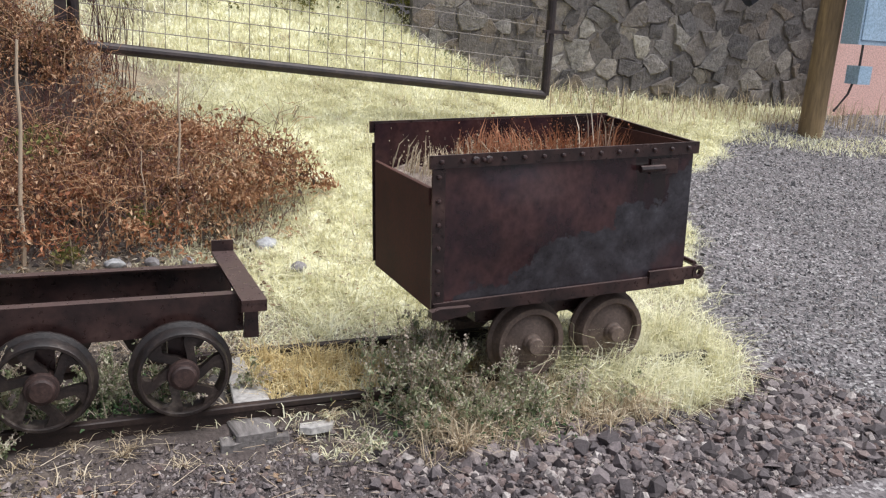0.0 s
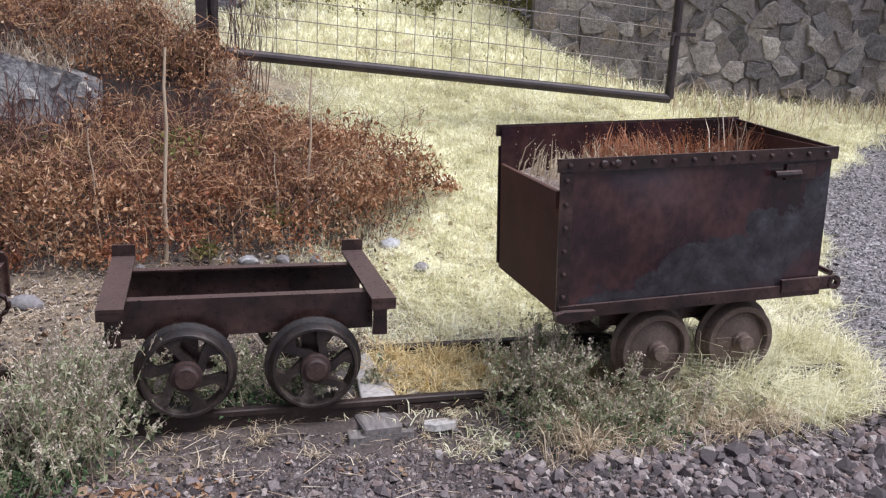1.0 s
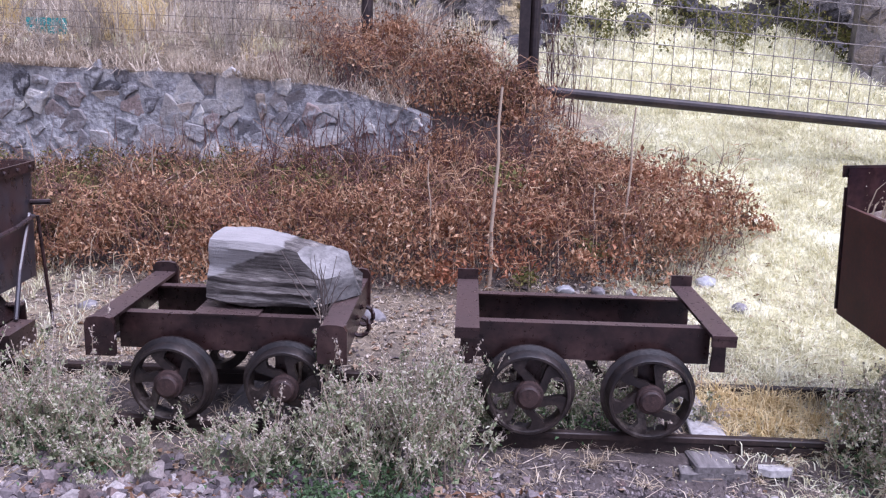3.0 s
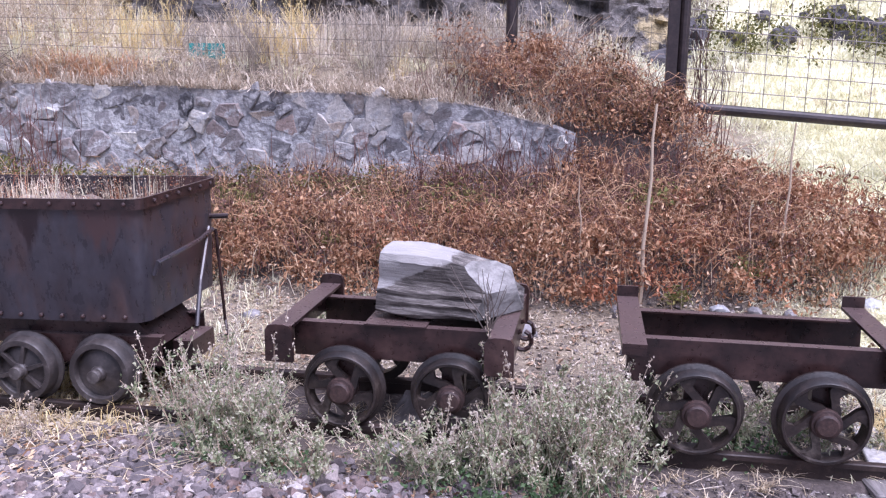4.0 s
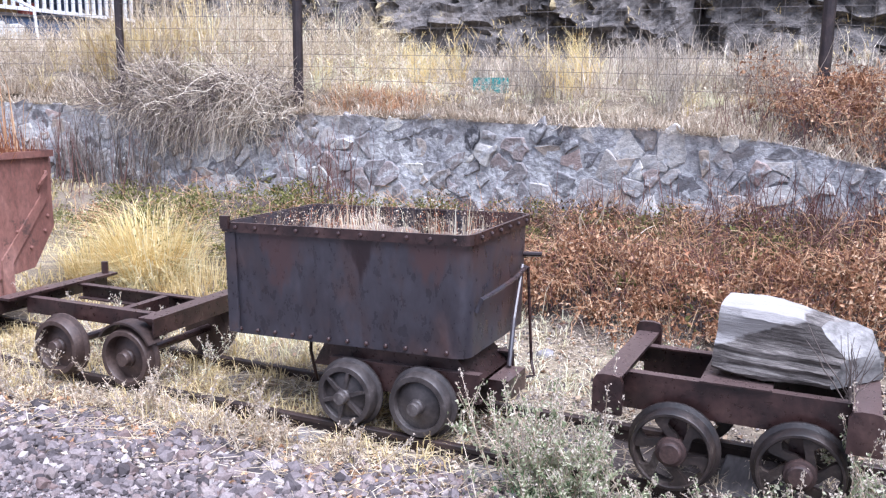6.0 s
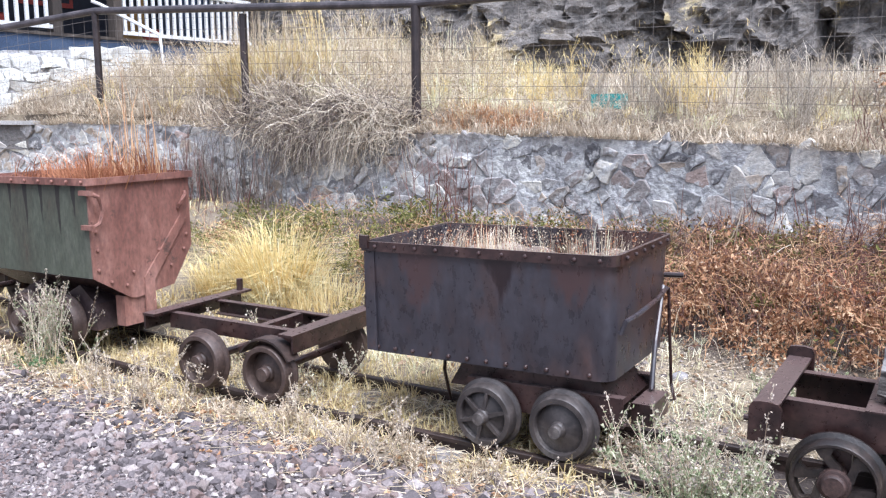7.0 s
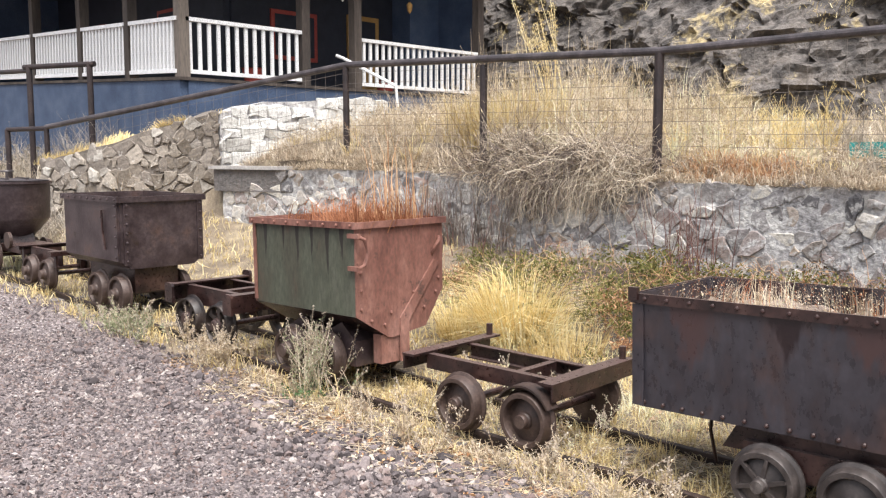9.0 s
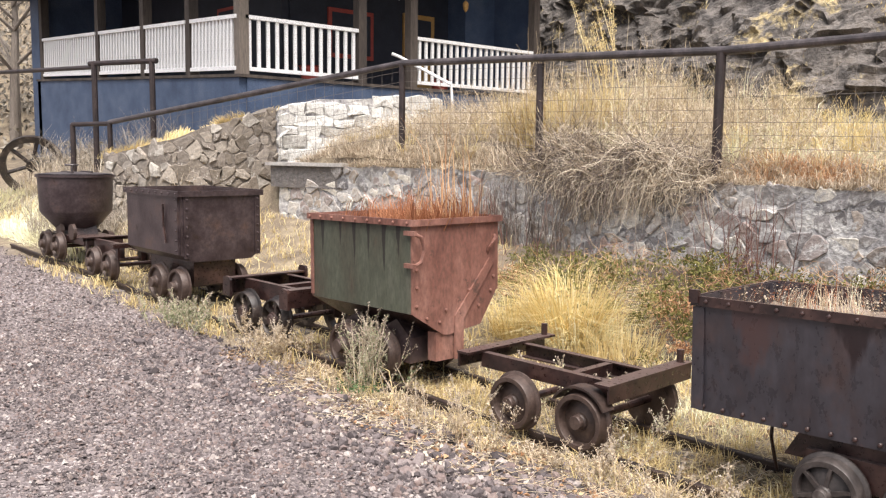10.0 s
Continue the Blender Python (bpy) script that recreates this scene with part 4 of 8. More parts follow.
def split_log():
    """A length of split trunk: a pale split face above, rough weathered grain below, a broken far end."""
    rng_l = random.Random(9)
    bm = bmesh.new()
    prof = [(-0.17, -0.15), (0.13, -0.16), (0.19, -0.05), (0.18, 0.06), (0.12, 0.13), (0.0, 0.165), (-0.12, 0.16), (-0.175, 0.14), (-0.185, 0.11), (-0.18, 0.08), (-0.175, 0.05), (-0.165, 0.02), (-0.17, -0.01), (-0.185, -0.03), (-0.175, -0.055), (-0.19, -0.08), (-0.18, -0.105), (-0.185, -0.13)]
    rows_v = []
    n_st = 26
    for i in range(n_st):
        u = i / (n_st - 1)
        x = -0.30 + 0.58 * u
        row = []
        for y, z in prof:
            s = 1.0 + 0.05 * math.sin(u * 7) - 0.30 * max(0, u - 0.74) * 2
            rough = 0.006 * noise.noise(Vector((x * 5, y * 25, z * 55))) + 0.004 * noise.noise(Vector((x * 30, y * 40, z * 40)))
            broken = max(0, u - 0.8) * 0.45 * noise.noise(Vector((3, y * 16, z * 16)))
            row.append(bm.verts.new((x + 0.10 * u * max(0, 0.05 - z) / 0.2 + broken + (0.05 * z if i == 0 else 0), y * s + rough * 1.4, z * s - 0.10 * max(0, u - 0.55) * (z > 0) + rough)))
        rows_v.append(row)
    for a, b in zip(rows_v, rows_v[1:]):
        for k in range(len(prof)):
            bm.faces.new((a[k], a[(k + 1) % len(prof)], b[(k + 1) % len(prof)], b[k]))
    bm.faces.new(rows_v[0][::-1]), bm.faces.new(rows_v[-1])
    # the torn far end: two slanting pale facets
    for at, nrm in (((0.085, -0.17, 0.15), (0.75, -0.45, 0.60)), ((0.185, -0.18, -0.08), (0.82, -0.50, -0.22))):
        geom = bm.verts[:] + bm.edges[:] + bm.faces[:]
        cut = bmesh.ops.bisect_plane(bm, geom=geom, plane_co=at, plane_no=nrm, clear_outer=True)["geom_cut"]
        caps = bmesh.ops.holes_fill(bm, edges=[e for e in bm.edges if e.is_boundary])["faces"]
        for f in caps:
            f.material_index = 1
    tri = bmesh.ops.triangulate(bm, faces=[f for f in bm.faces if f.material_index == 1])["faces"]
    inner = [e for f in tri for e in f.edges if all(g.material_index == 1 for g in e.link_faces)]
    made = bmesh.ops.subdivide_edges(bm, edges=list(set(inner)), cuts=3, use_grid_fill=True)
    for v in bm.verts:
        if v.link_faces and all(f.material_index == 1 for f in v.link_faces):
            v.co += Vector((0.8, -0.5, 0.2)) * 0.014 * noise.noise(Vector((v.co.x * 18, v.co.y * 18, v.co.z * 8)))
    ob = link_bm("split_log", bm, BARK, None, "", 0, True)
    ob.data.materials.append(PALE_WOOD)
    return tagged(ob, "weathered split log with pale split face", "log")


log = split_log()
log.matrix_world = pose(-1.22, 3.62, RAIL_TOP + 0.455 + 0.156, 0, 2, -6)
log.scale = (0.95, 0.95, 0.94)


q = np.random.default_rng(211)
n = 16
foot = np.stack([q.normal(0, 0.012, n), q.normal(0, 0.01, n), np.zeros(n)], -1)
reach = np.stack([q.normal(0.02, 0.07, n), q.normal(-0.02, 0.03, n), q.uniform(0.12, 0.30, n)], -1)
t5 = np.linspace(0, 1, 5)[:, None]
twig_ob = thing("dry_twig", (-1.0, 3.385, RAIL_TOP + 0.458), "dark dry branching twig leaning on the log", "twig")
for a, b in zip(foot, reach):
    part("branch", rod([tuple(p) for p in a + b * t5 + q.normal(0, 0.006, (5, 3))], 0.0028, 4, None, 0.5), STEM_GREY, twig_ob, "", 0)


def tub_box(cart, x0, x1, y0, y1, z0, z1, mat, end_mat, low_left=0.0, back=0.0, bulge=0.0, t=0.012, names=("side", "side", "end", "end", "floor")):
    dented = box(x0, x1, y0, y0 + t, z0, z1)
    bmesh.ops.subdivide_edges(dented, edges=[e for e in dented.edges if e.calc_length() > 0.1], cuts=13, use_grid_fill=True)
    for v in dented.verts:
        if x0 + 0.02 < v.co.x < x1 - 0.02 and z0 + 0.03 < v.co.z < z1 - 0.06:
            v.co.y -= bulge * math.exp(-((v.co.x + 0.22) / 0.34) ** 2 - ((v.co.z - z0 - 0.36) / 0.17) ** 2)
            v.co.y += 0.013 * max(0, noise.noise(Vector((v.co.x * 2.6 + x0 * 9, 0.3, v.co.z * 3.4))) + 0.25)
    sides = [part("side_panel", dented, mat, cart, "", 0, True),
             part("side_panel", box(x0, x1, y1 - t, y1, z0, z1 + back), mat, cart, "", 0.003),
             part("end_panel", box(x0, x0 + t, y0 + t, y1 - t, z0, z1 - low_left), end_mat, cart, "", 0.003),
             part("end_panel", box(x1 - t, x1, y0 + t, y1 - t, z0, z1), end_mat, cart, "", 0.003),
             part("floor_panel", box(x0 + t, x1 - t, y0 + t, y1 - t, z0, z0 + t), mat, cart, "", 0)]
    return sides


# the scaled rusty tub at the end of the track
cart_a = thing("ore_cart", (2.065, TRACK_Y, RAIL_TOP + 0.01), "rusty riveted ore cart with scaled dark steel side", "mine cart", "mine carts on the track", "", (0, -2.6, 0))
tub_box(cart_a, -0.66, 0.64, -0.42, 0.33, 0.40, 1.06, RUST_TUB_A, RUST_END, 0.13, 0.045, 0.045)
for y0, y1, dz in ((-0.434, -0.4215, 0.0), (0.3315, 0.344, 0.045)):
    part("rim_strip", box(-0.68, 0.66, y0, y1, 1.015 + dz, 1.07 + dz), RUST_DARK, cart_a, "", 0.003)
part("rim_strip", prism([(-0.42, 1.015), (0.33, 1.05), (0.33, 1.105), (-0.42, 1.068)], "x", 0.6415, 0.654), RUST_DARK, cart_a, "", 0.003)
for y in (-0.431, 0.3315):
    part("corner_angle", box(-0.668, -0.61, y, y + 0.0095, 0.42, 1.012), RUST_DARK, cart_a, "", 0.002)
part("corner_angle", box(-0.672, -0.6615, -0.4, 0.28, 0.86, 0.932), RUST_END, cart_a, "", 0.002)
part("bottom_angle", box(-0.66, 0.64, -0.44, -0.423, 0.385, 0.44), RUST_DARK, cart_a, "", 0.004)
rivets(cart_a, line((-0.63, -0.436, 1.043), (0.6, -0.436, 1.043), 14), "-y")
rivets(cart_a, line((-0.64, -0.433, 0.48), (-0.64, -0.433, 0.98), 6), "-y")
rivets(cart_a, [(-0.48, -0.44, 1.043), (-0.42, -0.44, 1.043)], "-y", rivet_mesh(0.018))
hinge = part("latch_plate", box(0.40, 0.55, -0.432, -0.422, 0.93, 1.0), RUST_DARK, cart_a, "", 0.003)
part("latch_bolt", rod([(0.33, -0.45, 0.962), (0.46, -0.45, 0.962)], 0.016, 8), RUST_DARK, hinge, "", 0)
part("drawbar", box(0.43, 0.70, -0.448, -0.43, 0.41, 0.47), RUST_DARK, cart_a, "", 0.004)
part("drawbar_eye", lathe([(0.034, -0.012), (0.034, 0.012), (0.016, 0.012), (0.016, -0.012)], 14, closed=True), RUST_DARK, cart_a, "", 0).location = (0.71, -0.44, 0.44)
part("drawbar_loop", rod([(0.70, -0.43, 0.48), (0.69, -0.2, 0.49), (0.69, 0.1, 0.49), (0.66, 0.3, 0.48)], 0.014, 6), RUST_DARK, cart_a, "", 0)
part("drawbar", prism([(-0.68, 0.385), (-0.64, 0.37), (-0.52, 0.385), (-0.50, 0.42), (-0.64, 0.425), (-0.68, 0.415)], "y", -0.47, -0.43), RUST_DARK, cart_a, "", 0.004)
part("underframe", box(-0.38, 0.44, -0.26, 0.2, 0.26, 0.395), RUST_DARK, cart_a, "", 0.006)
running_gear(cart_a, (-0.15, 0.285), 0.172, "plain", WHEEL_TAN, -0.39, None, 0.75)

# the blue-grey tub
cart_d = thing("ore_cart", (-3.03, TRACK_Y, RAIL_TOP), "blue-grey steel ore cart with riveted rusty rim", "mine cart", "mine carts on the track", "", (0, -1.4, 0))


def rounded_tub(cart, x0, x1, y0, y1, z0, z1, rad, flare, mat):
    """A tub with one pair of rounded corners, walls slightly flared."""
    def ring(k, inset):
        g = flare * k - inset
        pts = [(x0 - g, y0 - g)]
        for a in np.linspace(-math.pi / 2, 0, 6):
            pts.append((x1 + g - rad + rad * math.cos(a), y0 - g + rad + rad * math.sin(a)))
        for a in np.linspace(0, math.pi / 2, 6):
            pts.append((x1 + g - rad + rad * math.cos(a), y1 + g - rad + rad * math.sin(a)))
        pts.append((x0 - g, y1 + g))
        return pts
    bm = bmesh.new()
    levels = [(0, z0, 0), (0.5, (z0 + z1) / 2, 0), (1, z1, 0), (1, z1, 0.012), (0, z0 + 0.012, 0.012)]
    rings = [[bm.verts.new((*p, z)) for p in ring(k, ins)] for k, z, ins in levels]
    for a, b in zip(rings, rings[1:]):
        for i in range(len(a)):
            j = (i + 1) % len(a)
            bm.faces.new((a[i], a[j], b[j], b[i]))
    bm.faces.new(rings[0][::-1]), bm.faces.new(rings[-1])
    part("tub", bm, mat, cart, "", 0, True)
    bm = bmesh.new()
    outer, inner = ring(1.15, -0.012), ring(1.0, -0.0012)
    lo, hi = [bm.verts.new((*p, z1 - 0.045)) for p in outer], [bm.verts.new((*p, z1 + 0.004)) for p in outer]
    li, hi2 = [bm.verts.new((*p, z1 - 0.045)) for p in inner], [bm.verts.new((*p, z1 + 0.004)) for p in inner]
    for a, b in ((lo, hi), (hi, hi2), (hi2, li), (li, lo)):
        for i in range(len(a)):
            j = (i + 1) % len(a)
            bm.faces.new((a[i], a[j], b[j], b[i]))
    part("rim_strip", bm, RUST_DARK, cart, "riveted rusty rim", 0)


rounded_tub(cart_d, -0.83, 0.46, -0.28, 0.50, 0.39, 0.965, 0.07, 0.02, RUST_TUB_D)
rivets(cart_d, line((-0.78, -0.316, 0.945), (0.42, -0.316, 0.945), 11), "-y")
rivets(cart_d, line((0.497, -0.18, 0.945), (0.497, 0.42, 0.945), 6), "+x")
rivets(cart_d, line((-0.8, -0.286, 0.415), (0.36, -0.286, 0.415), 12), "-y")
part("corner_angle", box(-0.858, -0.795, -0.304, -0.2955, 0.40, 0.915), RUST_TUB_D, cart_d, "", 0.002)
part("corner_cap", box(-0.87, -0.82, -0.325, -0.30, 0.935, 1.0), RUST_DARK, cart_d, "", 0.004)
part("underframe", prism([(-0.42, 0.25), (0.47, 0.25), (0.36, 0.385), (-0.34, 0.385)], "y", -0.2, 0.22), RUST_DARK, cart_d, "", 0.006)
part("side_channel", channel(-0.3, 0.5, -0.235, 0.17, 0.31, 0.05), RUST_DARK, cart_d, "", 0.002)
part("side_channel", channel(-0.3, 0.5, 0.235, 0.17, 0.31, -0.05), RUST_DARK, cart_d, "", 0.002)
part("buffer", box(0.5, 0.60, -0.12, 0.12, 0.16, 0.26), RUST_DARK, cart_d, "", 0.01)
part("handle_rod", rod([(0.475, -0.2, 0.60), (0.50, -0.2, 0.66), (0.515, -0.1, 0.67), (0.515, 0.2, 0.685), (0.50, 0.40, 0.705)], 0.012, 8), RUST_TUB_D, cart_d, "bent steel handle rod", 0)
part("lever", rod([(0.49, 0.38, 0.72), (0.51, 0.2, 0.48), (0.53, 0.08, 0.27)], 0.012, 8), RUST_TUB_D, cart_d, "", 0)
part("hook_rod", rod([(0.50, 0.44, 0.70), (0.52, 0.44, 0.2), (0.55, 0.40, 0.13), (0.51, 0.39, 0.12)], 0.009, 6), RUST_DARK, cart_d, "", 0)
part("latch_peg", rod([(0.48, 0.42, 0.77), (0.575, 0.44, 0.77)], 0.014, 8), RUST_DARK, cart_d, "", 0)
part("chain", rod([(-0.62, 0.1, 0.39), (-0.63, 0.09, 0.22), (-0.6, 0.1, 0.05)], 0.010, 6), RUST_DARK, cart_d, "", 0)
running_gear(cart_d, (-0.17, 0.225), 0.152, "plain", WHEEL_SLATE, -0.33, ("ribbed", "plain"), 0.62)

# the low truck with solid wheels
truck_e = thing("mine_truck", (-4.93, TRACK_Y, RAIL_TOP), "low rusty truck frame with solid dished wheels", "mine cart", "mine carts on the track", "", (0, 0, 1.5))
running_gear(truck_e, (-0.13, 0.37), 0.160, "drum", WHEEL_BROWN, -0.40, None, 0.8)
for y, f in ((-0.22, 0.05), (0.22, -0.05)):
    part("side_channel", channel(-0.53, 0.46, y, 0.28, 0.375, f), RUST_DARK, truck_e, "", 0.002)
for x in (-0.56, 0.50):
    part("bolster", box(x - 0.05, x + 0.05, -0.36, 0.50, 0.377, 0.392), RUST_DARK, truck_e, "", 0.003)
    part("bolster_web", box(x + (0.036 if x > 0 else -0.048), x + (0.048 if x > 0 else -0.036), -0.355, 0.49, 0.29, 0.376), RUST_DARK, truck_e, "", 0.003)
    part("peg", rod([(x, 0.44, 0.38), (x, 0.44, 0.47)], 0.022, 8), RUST_DARK, truck_e, "", 0.003)
part("cross_member", box(0.15, 0.2, -0.17, 0.17, 0.30, 0.372), RUST_DARK, truck_e, "", 0.003)
for xw in (-0.13, 0.37):
    arc = [(xw + (0.192 + d) * math.cos(a), 0.160 + (0.192 + d) * math.sin(a)) for d, aa in ((0, np.linspace(0.5, 2.6, 10)), (0.012, np.linspace(2.6, 0.5, 10))) for a in aa]
    if xw > 0:
        part("wheel_guard", prism(arc, "y", -0.40, -0.30), RUST_RAIL, truck_e, "curved iron wheel guard", 0)

# the green and red hopper tub
cart_f = thing("ore_cart", (-6.62, TRACK_Y, RAIL_TOP + 0.03), "hopper cart with faded green side and rust-red end", "mine cart", "mine carts on the track", "", (0, -1.0, 0))
end_prof = [(-0.33, 1.13), (-0.33, 0.50), (-0.05, 0.33), (0.0, 0.32), (0.32, 0.36), (0.50, 0.62), (0.50, 1.13)]
for x0, x1 in ((0.588, 0.60), (-0.60, -0.588)):
    part("end_panel", prism(end_prof, "x", x0, x1), RED_RUST, cart_f, "rust-red riveted end plate", 0.002)
for a, b, m in (((-0.33, 1.13), (-0.33, 0.50), GREEN_PAINT), ((-0.33, 0.50), (-0.05, 0.33), RUST_DARK), ((-0.05, 0.33), (0.32, 0.36), RUST_DARK), ((0.32, 0.36), (0.50, 0.62), RED_RUST), ((0.50, 0.62), (0.50, 1.13), RED_RUST)):
    d = Vector((b[0] - a[0], b[1] - a[1])).normalized() * 0.011
    nrm = (-d.y, d.x)
    part("side_panel", prism([(a[0] + d.x * 0.1, a[1] + d.y * 0.1), (b[0] - d.x * 0.1, b[1] - d.y * 0.1), (b[0] + nrm[0] - d.x * 0.1, b[1] + nrm[1] - d.y * 0.1), (a[0] + nrm[0] + d.x * 0.1, a[1] + nrm[1] + d.y * 0.1)], "x", -0.587, 0.587), m, cart_f, "faded green painted side" if m is GREEN_PAINT else "", 0)
for y0, y1 in ((-0.355, -0.331), (0.501, 0.522)):
    part("rim_strip", box(-0.625, 0.625, y0, y1, 1.10, 1.145), RED_RUST, cart_f, "", 0.004)
for x0, x1 in ((-0.625, -0.601), (0.601, 0.625)):
    part("rim_strip", box(x0, x1, -0.33, 0.50, 1.10, 1.144), RED_RUST, cart_f, "", 0.004)
part("corner_angle", box(-0.60, -0.565, -0.341, -0.332, 0.52, 1.095), RED_RUST, cart_f, "", 0.002)
for z in (0.82, 1.04):
    part("handle_plate", box(0.55, 0.66, -0.36, -0.335, z, z + 0.03), RED_RUST, cart_f, "", 0.004)
part("handle", rod([(0.645, -0.34, 0.835), (0.66, -0.30, 0.86), (0.66, -0.27, 0.94), (0.66, -0.30, 1.03), (0.645, -0.34, 1.05)], 0.014, 8), RED_RUST, cart_f, "", 0)
part("shackle", rod([(0.61 + 0.03 * math.sin(a), 0.42 + 0.03 * math.cos(a), 0.90 + 0.10 * math.cos(a * 0.5)) for a in np.linspace(0, 6.0, 12)], 0.013, 6), RED_RUST, cart_f, "", 0)
part("brace_bar", prism([(0.06, 0.14), (0.14, 0.14), (0.14, 0.42), (0.44, 0.80), (0.40, 0.84), (0.06, 0.45)], "x", 0.6015, 0.616), RED_RUST, cart_f, "diagonal rust-red brace", 0.003)
part("hopper_plate", box(0.50, 0.586, -0.10, 0.16, 0.14, 0.345), RED_RUST, cart_f, "", 0.004)
rivets(cart_f, [(0.604, y, z) for y, z in ((-0.29, 0.55), (-0.29, 0.68), (-0.29, 0.8), (-0.2, 0.46), (0.45, 0.7), (0.42, 0.6), (0.3, 0.5), (-0.02, 0.5), (0.12, 0.5), (0.2, 0.62), (-0.08, 0.42))], "+x", RIVET_RED)
rivets(cart_f, line((-0.58, -0.357, 1.122), (0.58, -0.357, 1.122), 9), "-y", RIVET_RED)
part("underframe", prism([(-0.4, 0.12), (0.45, 0.12), (0.45, 0.30), (0.30, 0.42), (0.05, 0.30), (-0.15, 0.42), (-0.4, 0.30)], "y", -0.22, 0.24), TUB_G, cart_f, "", 0.006)
running_gear(cart_f, (-0.22, 0.20), 0.165, "plain", WHEEL_BROWN, -0.33)

# the farther carts
truck_2 = flat_truck(-8.0, "dark rusted truck frame with spoked wheels", (-0.26, 0.22), 0.175, 1.02, 0.40, 0.45, 0, "spoke", WHEEL_IRON, True, float(rise(-8.0)))
cart_g = thing("ore_cart", (-10.05, TRACK_Y, RAIL_TOP + float(rise(-10.05))), "brown riveted steel ore cart with tapered bottom", "mine cart", "mine carts on the track")
for x0, x1 in ((0.608, 0.62), (-0.62, -0.608)):
    part("end_panel", prism([(-0.36, 1.10), (-0.36, 0.50), (-0.25, 0.42), (0.4, 0.42), (0.50, 0.50), (0.50, 1.10)], "x", x0, x1), TUB_G, cart_g, "", 0.002)
for y in (-0.37, 0.50):
    part("side_panel", box(-0.606, 0.606, y, y + 0.011, 0.50, 1.10), TUB_G, cart_g, "", 0.002)
part("floor_panel", box(-0.606, 0.606, -0.26, 0.41, 0.42, 0.432), TUB_G, cart_g, "", 0)
part("side_panel", prism([(-0.37, 0.50), (-0.25, 0.42), (-0.24, 0.43), (-0.355, 0.51)], "x", -0.606, 0.606), TUB_G, cart_g, "", 0)
for y0, y1 in ((-0.395, -0.3715), (0.5125, 0.535)):
    part("rim_strip", box(-0.645, 0.645, y0, y1, 1.06, 1.115), TUB_G, cart_g, "", 0.004)
for x0, x1 in ((-0.645, -0.6215), (0.6215, 0.645)):
    part("rim_strip", box(x0, x1, -0.37, 0.51, 1.06, 1.114), TUB_G, cart_g, "", 0.004)
for y in (-0.33, 0.44):
    part("corner_angle", box(0.6215, 0.632, y, y + 0.06, 0.46, 1.055), TUB_G, cart_g, "", 0.002)
part("corner_angle", box(0.54, 0.60, -0.382, -0.3715, 0.5, 1.055), TUB_G, cart_g, "", 0.002)
part("latch_rod", rod([(0.3, -0.39, 0.98), (0.3, -0.385, 0.75), (0.34, -0.385, 0.6)], 0.012, 6), RUST_DARK, cart_g, "", 0)
rivets(cart_g, line((0.634, -0.30, 0.5), (0.634, -0.30, 1.03), 7) + line((0.634, 0.47, 0.5), (0.634, 0.47, 1.03), 7), "+x", RIVET_G)
rivets(cart_g, line((-0.58, -0.397, 1.088), (0.6, -0.397, 1.088), 9) + line((0.57, -0.384, 0.54), (0.57, -0.384, 1.03), 6), "-y", RIVET_G)
part("underframe", box(-0.42, 0.56, -0.2, 0.25, 0.18, 0.415), RUST_DARK, cart_g, "", 0.006)
running_gear(cart_g, (0.02, 0.47), 0.175, "plain", WHEEL_BROWN, -0.36)
truck_3 = flat_truck(-11.55, "low rusted truck frame", (-0.24, 0.24), 0.16, 1.0, 0.38, 0.42, 0, "plain", WHEEL_BROWN, False, float(rise(-11.55)))

kettle = thing("ore_bucket_cart", (-13.2, TRACK_Y, RAIL_TOP + float(rise(-13.2)) + 0.03), "round riveted iron bucket cart with lid", "mine cart", "mine carts on the track")
part("bucket", lathe([(0.21, 0.34), (0.25, 0.36), (0.435, 0.575), (0.445, 0.60), (0.46, 1.02), (0.485, 1.03), (0.485, 1.06), (0.46, 1.06), (0.44, 1.02), (0.40, 0.66), (0.2, 0.45)], 32, "z"), TUB_G, kettle, "", 0, True)
lid = part("lid", lathe([(0.44, 1.045), (0.45, 1.07), (0.2, 1.09), (0.02, 1.095)], 28, "z"), PIPE, kettle, "flat iron lid", 0, True)
part("lid_bar", box(-0.05, 0.30, -0.16, -0.12, 1.08, 1.105), PIPE, lid, "", 0.003)
part("lid_bar", box(-0.05, 0.30, 0.08, 0.12, 1.08, 1.105), PIPE, lid, "", 0.003)
valve = part("valve_stem", rod([(-0.12, 0, 1.08), (-0.12, 0, 1.18)], 0.015, 8), PIPE, kettle, "", 0)
part("valve_wheel", rod([(-0.12 + 0.08 * math.cos(a), 0.08 * math.sin(a), 1.18) for a in np.linspace(0, 6.2, 14)], 0.012, 6), PIPE, valve, "", 0)
part("cradle", box(-0.45, 0.9, -0.24, 0.24, 0.22, 0.30), RUST_DARK, kettle, "", 0.006)
part("saddle", prism([(-0.3, 0.30), (0.3, 0.30), (0.22, 0.44), (-0.22, 0.44)], "y", -0.16, 0.16), RUST_DARK, kettle, "", 0.006)
running_gear(kettle, (-0.22, 0.24), 0.16, "plain", WHEEL_BROWN, -0.36)
for x in (0.12, 0.55):
    part("trunnion_wheel", lathe([(0.10, -0.02), (0.10, 0.02), (0.02, 0.03)], 16), WHEEL_BROWN, kettle, "", 0).location = (x, -0.25, 0.36)


